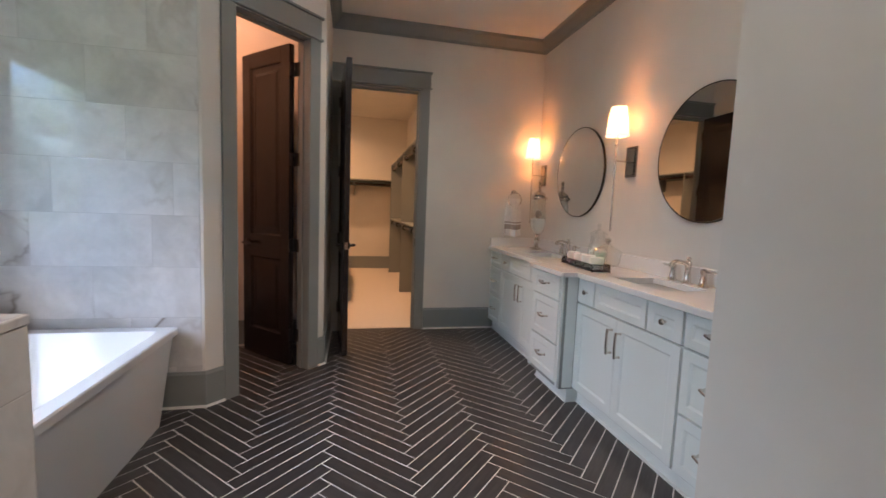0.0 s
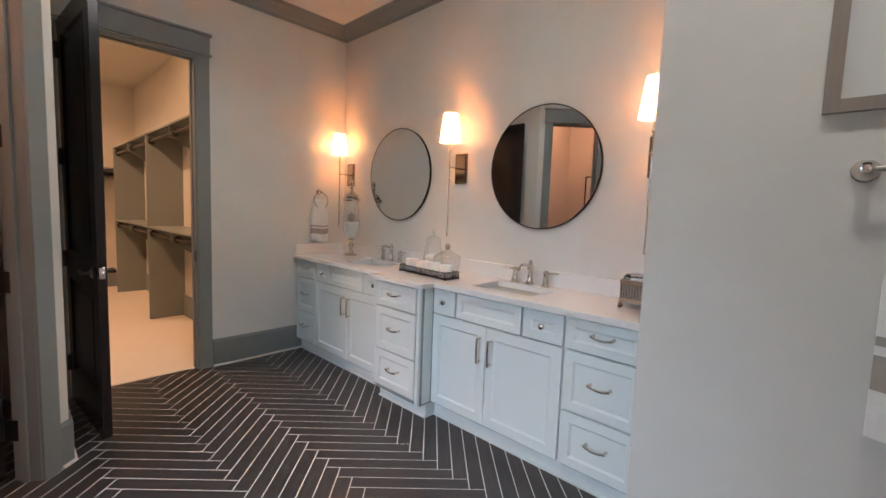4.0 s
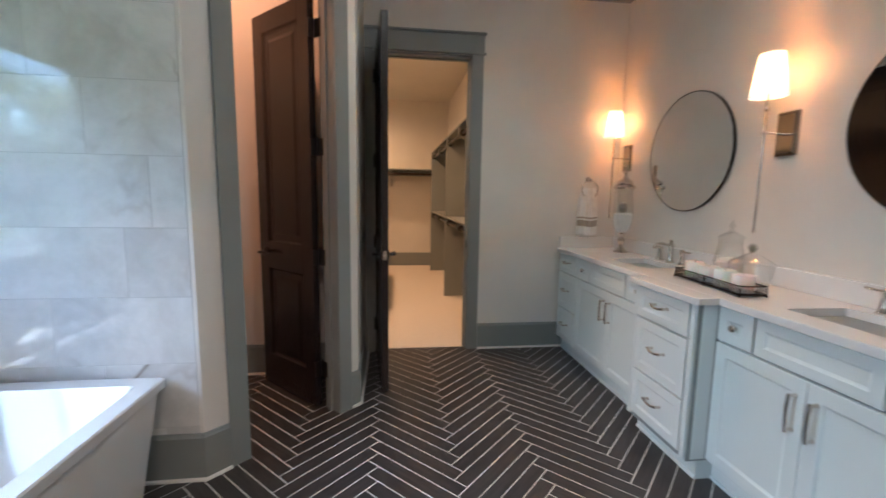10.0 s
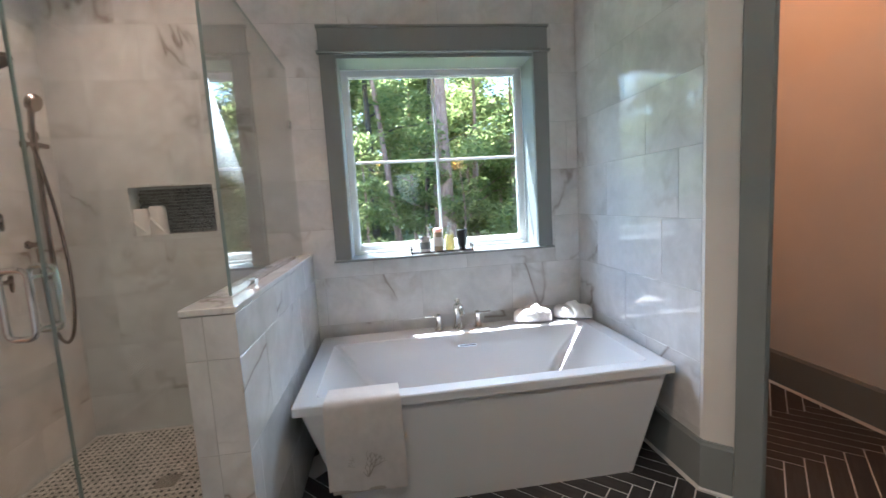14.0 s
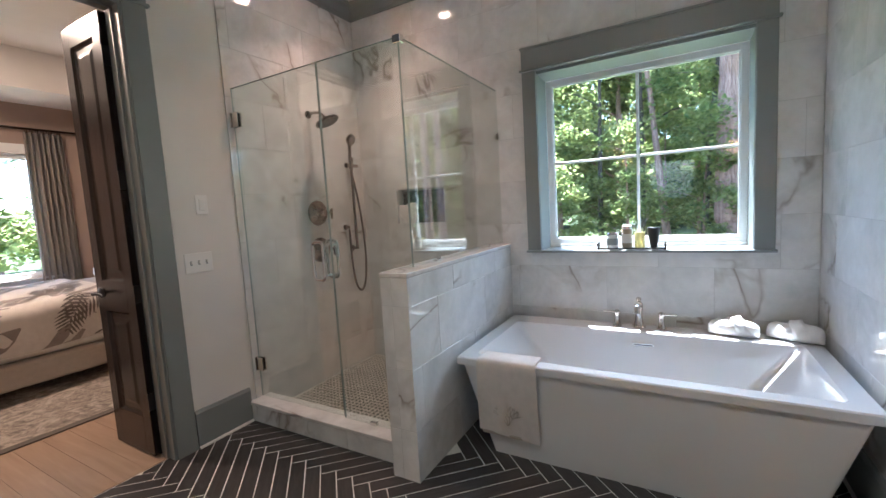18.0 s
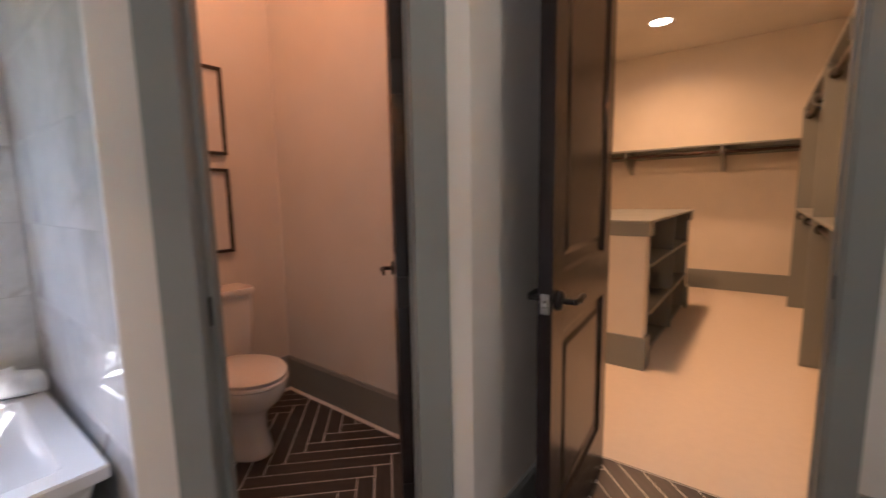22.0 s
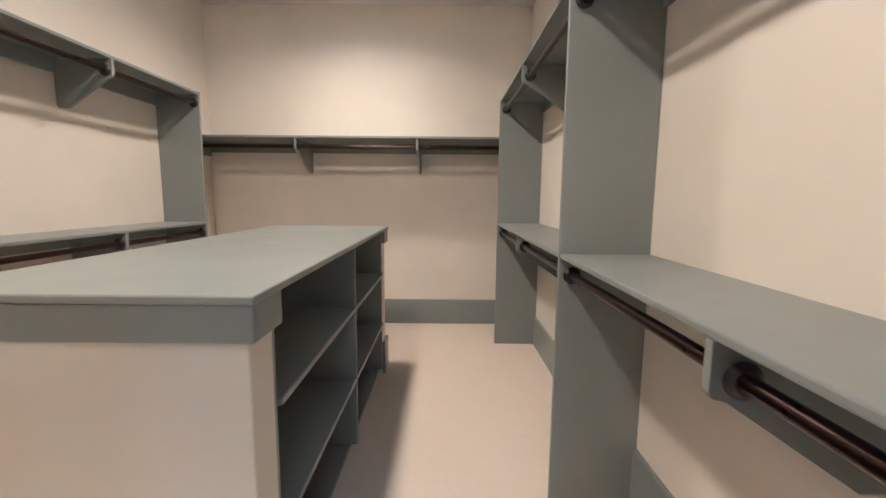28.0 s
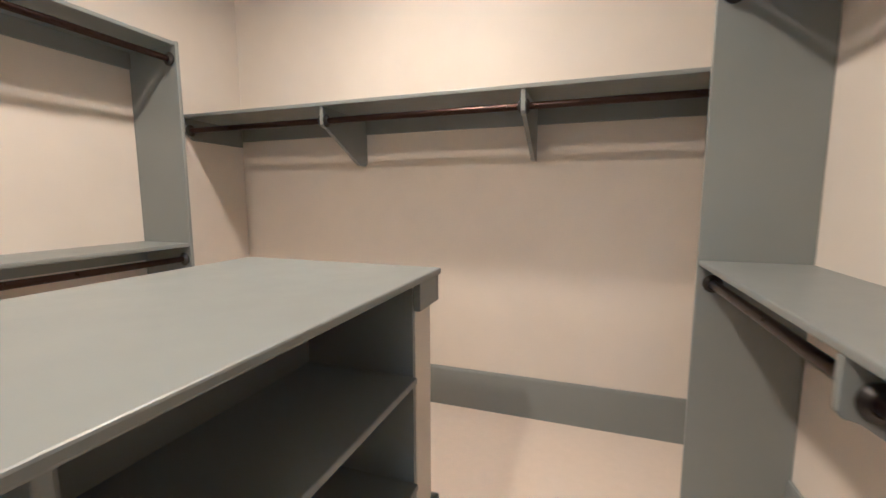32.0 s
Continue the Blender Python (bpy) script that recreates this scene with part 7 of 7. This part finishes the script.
tree(-10.6, 3.84, 9.5, 0.33, 2, "tall pine with thick reddish bark trunk", 6.2, 2.2, 10, 150, 0.2)
tree(-11.4, 2.62, 8.5, 0.115, 3, "slim leaning tree with pale red bark", 5.5, 1.6, 10, 150, 0.2, lean=-0.11)
tree(-9.3, 6.98, 10.0, 0.15, 4, "tall tree with grey-brown trunk", 5.6, 2.2, 12, 150, 0.2)
tree(-9.1, 6.42, 10.0, 0.14, 5, "tall tree with grey-brown trunk", 5.2, 2.0, 12, 150, 0.2)
tree(-12.4, 0.70, 9.0, 0.085, 6, "slender shaded tree with dark bark", 3.2, 2.0, 18, 220, 0.15, bark=DARK_BARK)
tree(-12.2, 1.85, 9.5, 0.135, 7, "shaded tree with a dark trunk", 3.6, 2.0, 18, 220, 0.15, bark=DARK_BARK)
tree(-11.2, 3.30, 8.0, 0.09, 8, "crooked shaded tree with dark bark", 2.8, 1.8, 16, 220, 0.15, lean=0.07, bark=DARK_BARK)
tree(-13.2, 5.35, 9.0, 0.10, 9, "leafy broadleaf tree in the woods", 2.6, 2.3, 26, 260, 0.16)
tree(-14.6, 7.10, 9.5, 0.11, 10, "leafy broadleaf tree in the woods", 2.6, 2.4, 26, 260, 0.16)
tree(-15.5, 9.60, 9.5, 0.11, 11, "leafy broadleaf tree in the woods", 2.6, 2.4, 26, 260, 0.16)
rnd0 = random.Random(77)
for k in range(17):
    x = -14.5 - rnd0.random() * 9
    y = -7 + 23 * (k + rnd0.random()) / 17
    tree(x, y, rnd0.uniform(7.0, 9.8), rnd0.uniform(0.07, 0.16), 20 + k, "leafy broadleaf tree in the woods", rnd0.uniform(1.2, 2.6), rnd0.uniform(2.0, 2.8), 34, 300, 0.17)
for k in range(20):
    x = -8.5 - rnd0.random() * 5.5
    y = -4.5 + 18 * (k + rnd0.random()) / 20
    tree(x, y, rnd0.uniform(2.2, 4.2), rnd0.uniform(0.025, 0.05), 60 + k, "young leafy understorey tree", 0.5, rnd0.uniform(1.0, 1.5), 16, 190, 0.125)
for k in range(7):
    tree(-3.5 + 1.3 * k + rnd0.uniform(-0.4, 0.4), -10.5 - rnd0.random() * 4, rnd0.uniform(7, 10), rnd0.uniform(0.07, 0.14), 90 + k, "leafy broadleaf tree outside the bedroom", 1.0, 2.2, 20, 150, 0.22)


def far_woods():
    rnd = random.Random(9)
    clumps = []
    for k in range(620):
        a = rnd.random()
        clumps.append(((-26 - 8 * rnd.random(), -26 + 60 * a, rnd.uniform(-0.3, 7.8 + 2.8 * math.sin(a * 17))), rnd.uniform(1.2, 2.3)))
    for k in range(130):
        clumps.append(((-26 + 40 * rnd.random(), -20 - 6 * rnd.random(), rnd.uniform(-0.3, 8)), rnd.uniform(1.2, 2.4)))
    me = leaves(rnd, clumps, 190, 0.46)
    tagged(new("far_woods", me), "dense green woods in the distance", "woods", kind="stuff")


def ridge():
    """A wooded rise beyond 55 m that closes the view low down."""
    rnd = random.Random(31)
    m = base("ridge_green", (0.07, 0.10, 0.03), 1.0)
    N, L, b = nodes(m)
    f = noise_tex(m, coords(m), 0.8, 6, 0.75)
    L.new(ramp(m, f, [(0.3, (0.035, 0.055, 0.018)), (0.55, (0.08, 0.105, 0.035)), (0.75, (0.15, 0.165, 0.06))]), b.inputs["Base Color"])
    v, f = [], []
    n = 420
    for i in range(n + 1):
        a = radians(-70 + 140 * i / n)
        r = 62 + 4 * math.sin(i * 0.21) + rnd.uniform(-1.5, 1.5)
        h = 7.2 + 1.8 * math.sin(i * 0.11) + 1.1 * math.sin(i * 0.43 + 1) + rnd.uniform(-0.6, 0.6)
        v += [(-r * math.cos(a), 2.5 + r * math.sin(a), -0.8), (-(r + 3) * math.cos(a), 2.5 + (r + 3) * math.sin(a), h)]
    for i in range(n):
        f.append((2 * i, 2 * i + 2, 2 * i + 3, 2 * i + 1))
    me = bpy.data.meshes.new("backdrop")
    me.from_pydata(v, [], f)
    me.materials.append(m)
    tagged(new("backdrop", me), "far wooded ridge behind the house", "woods", kind="structure")


ridge()
far_woods()

# ---- wall tiles, one by one ----
TL, TH_, TG = 0.610, 0.307, 0.0018
ZROWS = [0.873 + TH_ * k for k in range(-3, 8)]


def cut(rect, hole):
    """What is left of a rectangle (u0, u1, z0, z1) beside a hole, as rectangles."""
    u0, u1, z0, z1 = rect
    a, c, e, g = hole
    if a >= u1 or c <= u0 or e >= z1 or g <= z0:
        return [rect]
    out = []
    if e > z0:
        out.append((u0, u1, z0, e))
    if g < z1:
        out.append((u0, u1, g, z1))
    zl, zh = max(z0, e), min(z1, g)
    if a > u0:
        out.append((u0, a, zl, zh))
    if c < u1:
        out.append((c, u1, zl, zh))
    return out


def tile_mesh(rects, cu, cz, t=0.010):
    v, f = [], []
    for u0, u1, z0, z1 in rects:
        b = 0.0009
        k = len(v)
        for d, i in ((-t, 0), (-b, 0), (0, b)):
            v += [(u0 - cu + i, d, z0 - cz + i), (u1 - cu - i, d, z0 - cz + i), (u1 - cu - i, d, z1 - cz - i), (u0 - cu + i, d, z1 - cz - i)]
        for r in (0, 4):
            for j in range(4):
                f.append((k + r + j, k + r + (j + 1) % 4, k + r + 4 + (j + 1) % 4, k + r + 4 + j))
        f.append((k + 8, k + 9, k + 10, k + 11))
    me = bpy.data.meshes.new("tile")
    me.from_pydata(v, [], f)
    me.materials.append(MARBLE)
    return me


FULL_TILE = tile_mesh([(-TL / 2 + TG / 2, TL / 2 - TG / 2, -TH_ / 2 + TG / 2, TH_ / 2 - TG / 2)], 0, 0)


def tile_field(parent, m, u_lo, u_hi, z_lo, z_hi, holes=(), shift=(0.0, 0.33, 0.66), anchor=0.0):
    """m takes local u, outward, z to the world; the tile face lies at outward 0, the joints 1.2 mm behind it."""
    bed = [(u_lo, u_hi, z_lo, z_hi)]
    for h in holes:
        bed = [q for s in bed for q in cut(s, h)]
    me = bpy.data.meshes.new("grout")
    me.from_pydata([(u, -0.0012, z) for a, c, e, g in bed for u, z in ((a, e), (c, e), (c, g), (a, g))], [], [tuple(range(4 * k, 4 * k + 4)) for k in range(len(bed))])
    me.materials.append(GROUT)
    gr = new("grout", me)
    gr.matrix_world = m
    gr.parent = parent
    for r in range(len(ZROWS) - 1):
        z0, z1 = max(ZROWS[r], z_lo), min(ZROWS[r + 1], z_hi)
        if z1 - z0 < 0.012:
            continue
        off = anchor + TL * shift[r % len(shift)]
        k0 = math.floor((u_lo - off) / TL)
        u = off + k0 * TL
        while u < u_hi:
            a, c = max(u, u_lo), min(u + TL, u_hi)
            if c - a > 0.012:
                rect = [(a + TG / 2, c - TG / 2, z0 + TG / 2, z1 - TG / 2)]
                for h in holes:
                    rect = [q for s in rect for q in cut(s, h)]
                rect = [q for q in rect if q[1] - q[0] > 0.004 and q[3] - q[2] > 0.004]
                if rect:
                    cu, cz = (a + c) / 2, (z0 + z1) / 2
                    whole = c - a > TL - 1e-4 and z1 - z0 > TH_ - 1e-4 and len(rect) == 1 and rect[0][1] - rect[0][0] > TL - 0.004 and rect[0][3] - rect[0][2] > TH_ - 0.004
                    ob = new("tile", FULL_TILE if whole else tile_mesh(rect, cu, cz))
                    ob.matrix_world = m @ Matrix.Translation((cu, 0, cz))
                    ob.parent = parent
            u += TL


def basis(origin, U, N):
    return Matrix(((U[0], N[0], 0, origin[0]), (U[1], N[1], 0, origin[1]), (0, 0, 1, 0), (0, 0, 0, 1)))


TOPZ = CEILZ - 0.002
tile_field(bpy.data.objects["wall_window"], basis((WWX, 0), (0, 1), (1, 0)), EW + 0.001, TW - 0.001, 0.0, TOPZ, [(WY0, WY1, WZ0, WZ1), (NY0, NY1, NZ0, NZ1)], (0.0, 0.34, 0.67, 0.18), 0.155)
tile_field(bpy.data.objects["wall_tub_end"], basis((0, TW), (1, 0), (0, -1)), WWX + 0.001, -0.533, 0.0, TOPZ, (), (0.55, 0.16, 0.85, 0.36), -0.40)
tile_field(bpy.data.objects["wall_entry"], basis((0, EW + 0.010), (-1, 0), (0, 1)), 0.402, -WWX - 0.001, 0.0, TOPZ, (), (0.1, 0.43, 0.77), 0.0)
hwo = bpy.data.objects["half_wall"]
tile_field(hwo, basis((0, HW1), (-1, 0), (0, 1)), -HWX, -WWX - 0.001, 0.0, 1.011, (), (0.2, 0.6, 0.9), 0.0)
tile_field(hwo, basis((0, HW0), (1, 0), (0, -1)), WWX + 0.001, HWX, 0.0, 1.011, (), (0.2, 0.6, 0.9), 0.0)
tile_field(hwo, basis((HWX, 0), (0, 1), (1, 0)), HW0 + 0.001, HW1 - 0.001, 0.0, 1.011, (), (0.35, 0.35), HW0 - 0.15)

# niche lining and dark hexagons
nw = bpy.data.objects["wall_window"]
part("niche_lining", boxes([((-1.755, NY0, NZ0), (-1.653, NY0 + 0.010, NZ1)), ((-1.755, NY1 - 0.010, NZ0), (-1.653, NY1, NZ1)), ((-1.755, NY0 + 0.010, NZ0), (-1.653, NY1 - 0.010, NZ0 + 0.010)), ((-1.755, NY0 + 0.010, NZ1 - 0.010), (-1.653, NY1 - 0.010, NZ1))], 0.001), MARBLE, nw)
part("niche_back", box((-1.766, NY0, NZ0), (-1.755, NY1, NZ1)), GROUT, nw)
HEXM = base("hexagon_tile_dark", (0.09, 0.10, 0.10), 0.25)
_N, _L, _b = nodes(HEXM)
_g = _N.new("ShaderNodeNewGeometry")
_L.new(ramp(HEXM, _g.outputs["Random Per Island"], [(0.0, (0.05, 0.055, 0.055)), (0.6, (0.10, 0.105, 0.105)), (1.0, (0.20, 0.20, 0.195))]), _b.inputs["Base Color"])
v, f = [], []
hr = 0.0125
for i in range(22):
    for j in range(15):
        y = NY0 + 0.012 + 0.0225 * (i + (0.5 if j % 2 else 0)) + 0.006
        z = NZ0 + 0.012 + 0.0195 * j + 0.008
        if y > NY1 - 0.02 or z > NZ1 - 0.02:
            continue
        k = len(v)
        for x in (-1.755, -1.752):
            v += [(x, y + hr * 0.92 * math.sin(a), z + hr * 0.92 * math.cos(a)) for a in [math.pi / 3 * q for q in range(6)]]
        f.append(tuple(range(k + 6, k + 12)))
        f += [(k + q, k + (q + 1) % 6, k + 6 + (q + 1) % 6, k + 6 + q) for q in range(6)]
me = bpy.data.meshes.new("hexagon_tiles")
me.from_pydata(v, [], f)
me.materials.append(HEXM)
ob = tagged(new("hexagon_tiles", me), kind="stuff")
ob.parent = nw
# mosaic of the shower floor
# basket weave: pale tiles laid crosswise by turns, with a dark dot at each meeting
BW, DOT, SFO = 0.034, 0.015, bpy.data.objects["shower_floor"]


def slabs(name, rects, z1, mat):
    v, f = [], []
    for x0, y0, x1, y1 in rects:
        k = len(v)
        for z, e in ((0.011, 0.0), (z1, 0.0006)):
            v += [(x0 + e, y0 + e, z), (x1 - e, y0 + e, z), (x1 - e, y1 - e, z), (x0 + e, y1 - e, z)]
        f.append((k + 4, k + 5, k + 6, k + 7))
        f += [(k + q, k + (q + 1) % 4, k + 4 + (q + 1) % 4, k + 4 + q) for q in range(4)]
    me = bpy.data.meshes.new(name)
    me.from_pydata(v, [], f)
    me.materials.append(mat)
    ob = tagged(new(name, me), kind="stuff")
    ob.parent = SFO


MOSAIC = base("mosaic_stone", (0.4, 0.37, 0.32), 0.35)
_N, _L, _b = nodes(MOSAIC)
_g = _N.new("ShaderNodeNewGeometry")
_L.new(ramp(MOSAIC, _g.outputs["Random Per Island"], [(0.0, (0.40, 0.385, 0.34)), (0.55, (0.50, 0.475, 0.42)), (1.0, (0.58, 0.55, 0.49))]), _b.inputs["Base Color"])
weave, dots = [], []
for i in range(33):
    for j in range(39):
        x, y = -1.633 + BW * i, EW + 0.030 + BW * j
        if x > -0.525 or y > HW0 - 0.02:
            continue
        hx, hy = (BW + DOT, BW - DOT) if (i + j) % 2 else (BW - DOT, BW + DOT)
        hx, hy = hx / 2 - 0.001, hy / 2 - 0.001
        weave.append((x - hx, y - hy, x + hx, y + hy))
        h = DOT / 2 - 0.001
        dots.append((x + BW / 2 - h, y + BW / 2 - h, x + BW / 2 + h, y + BW / 2 + h))
slabs("mosaic_tiles", weave, 0.0145, MOSAIC)
slabs("mosaic_dots", dots, 0.0143, HEXM)
part("drain", box((-1.13, 0.98, 0.012), (-1.03, 1.08, 0.0165), 0.002), NICKEL, bpy.data.objects["shower_floor"])

# ---- planks of the herringbone floor ----
def clip_poly(poly, x0, x1, y0, y1):
    for ax, lim, keep in ((0, x0, 1), (0, x1, -1), (1, y0, 1), (1, y1, -1)):
        out = []
        for i, p in enumerate(poly):
            q = poly[(i + 1) % len(poly)]
            a, c = (p[ax] - lim) * keep, (q[ax] - lim) * keep
            if a >= 0:
                out.append(p)
            if (a >= 0) != (c >= 0):
                t = a / (a - c)
                out.append((p[0] + (q[0] - p[0]) * t, p[1] + (q[1] - p[1]) * t))
        poly = out
        if not poly:
            return []
    return poly


def plank_mesh(name, pts, z0, z1, bev):
    """A flat slab with a small chamfer round its top edge."""
    cx = sum(p[0] for p in pts) / len(pts)
    cy = sum(p[1] for p in pts) / len(pts)
    n = len(pts)

    def inset(p):
        d = math.hypot(p[0] - cx, p[1] - cy) or 1
        return (p[0] - (p[0] - cx) / d * bev * 1.2, p[1] - (p[1] - cy) / d * bev * 1.2)

    v = [(x, y, z0) for x, y in pts] + [(x, y, z1 - bev) for x, y in pts] + [(*inset(p), z1) for p in pts]
    f = [tuple(range(2 * n, 3 * n))]
    for i in range(n):
        j = (i + 1) % n
        f += [(i, j, n + j, n + i), (n + i, n + j, 2 * n + j, 2 * n + i)]
    me = bpy.data.meshes.new(name)
    me.from_pydata(v, [], f)
    me.materials.append(SLATE)
    return me


FLOOR = bpy.data.objects["floor"]
PWD, PLN, GAP = 0.0775, 0.585, 0.0053
full = plank_mesh("plank", [(-PLN / 2 + GAP / 2, -PWD / 2 + GAP / 2), (PLN / 2 - GAP / 2, -PWD / 2 + GAP / 2), (PLN / 2 - GAP / 2, PWD / 2 - GAP / 2), (-PLN / 2 + GAP / 2, PWD / 2 - GAP / 2)], -0.01, 0.0, 0.0008)
AX, AY = 1.112, 3.594
pd, qd = Vector((1, -1)) / R2, Vector((-1, -1)) / R2
rest = bmesh.new()
count = 0
for col in range(-7, 7):
    for i in range(-75, 75):
        for vert in (0, 1):
            if vert:
                pc, qc = i * PWD + PLN + PWD / 2 + col * PLN, i * PWD + PWD - PLN / 2 - col * PLN
            else:
                pc, qc = i * PWD + PLN / 2 + col * PLN, i * PWD + PWD / 2 - col * PLN
            c = Vector((AX, AY)) + pd * pc + qd * qc
            if not (-2.0 < c.x < 2.35 and 0.0 < c.y < 5.45):
                continue
            lx, ly = (qd, pd) if vert else (pd, qd)
            hl, hw = PLN / 2 - GAP / 2, PWD / 2 - GAP / 2
            corners = [tuple(c + lx * a * hl + ly * b_ * hw) for a, b_ in ((-1, -1), (1, -1), (1, 1), (-1, 1))]
            poly = clip_poly(corners, -1.66, 1.90, 0.29, 5.10)
            if len(poly) < 3:
                continue
            area = abs(sum(poly[k][0] * poly[(k + 1) % len(poly)][1] - poly[(k + 1) % len(poly)][0] * poly[k][1] for k in range(len(poly)))) / 2
            if area < 0.0004:
                continue
            hidden = (c.x < -0.55 and c.y < 1.6) or (c.x < -1.0 and 1.8 < c.y < 3.4) or (c.x < -1.3 and 3.4 < c.y < 3.7) or (c.x < -0.2 and c.y > 5.05) or (c.x > 1.75 and c.y < 1.8)
            if hidden:
                continue
            ang = math.atan2(lx.y, lx.x)
            whole = area > 0.999 * 4 * hl * hw
            near = -0.9 < c.x < 1.95 and 0.4 < c.y
            if near and count < 330:
                if whole:
                    ob = new("plank", full)
                else:
                    rot = Matrix.Rotation(-ang, 2)
                    loc = [tuple(rot @ (Vector(p) - c)) for p in poly]
                    if sum(loc[k][0] * loc[(k + 1) % len(loc)][1] - loc[(k + 1) % len(loc)][0] * loc[k][1] for k in range(len(loc))) < 0:
                        loc = loc[::-1]
                    ob = new("plank", plank_mesh("plank", loc, -0.01, 0.0, 0.0008))
                ob.matrix_world = Matrix.Translation((c.x, c.y, random.uniform(-0.0003, 0.0002))) @ Matrix.Rotation(ang, 4, "Z")
                ob.parent = FLOOR
                count += 1
            else:
                if sum(poly[k][0] * poly[(k + 1) % len(poly)][1] - poly[(k + 1) % len(poly)][0] * poly[k][1] for k in range(len(poly))) < 0:
                    poly = poly[::-1]
                vs = [rest.verts.new((x, y, 0.0)) for x, y in poly]
                lo = [rest.verts.new((x, y, -0.01)) for x, y in poly]
                rest.faces.new(vs)
                for k in range(len(vs)):
                    rest.faces.new((lo[k], lo[(k + 1) % len(vs)], vs[(k + 1) % len(vs)], vs[k]))
me = bpy.data.meshes.new("edge_planks")
rest.to_mesh(me)
rest.free()
me.materials.append(SLATE)
tagged(new("edge_planks", me), kind="stuff").parent = FLOOR
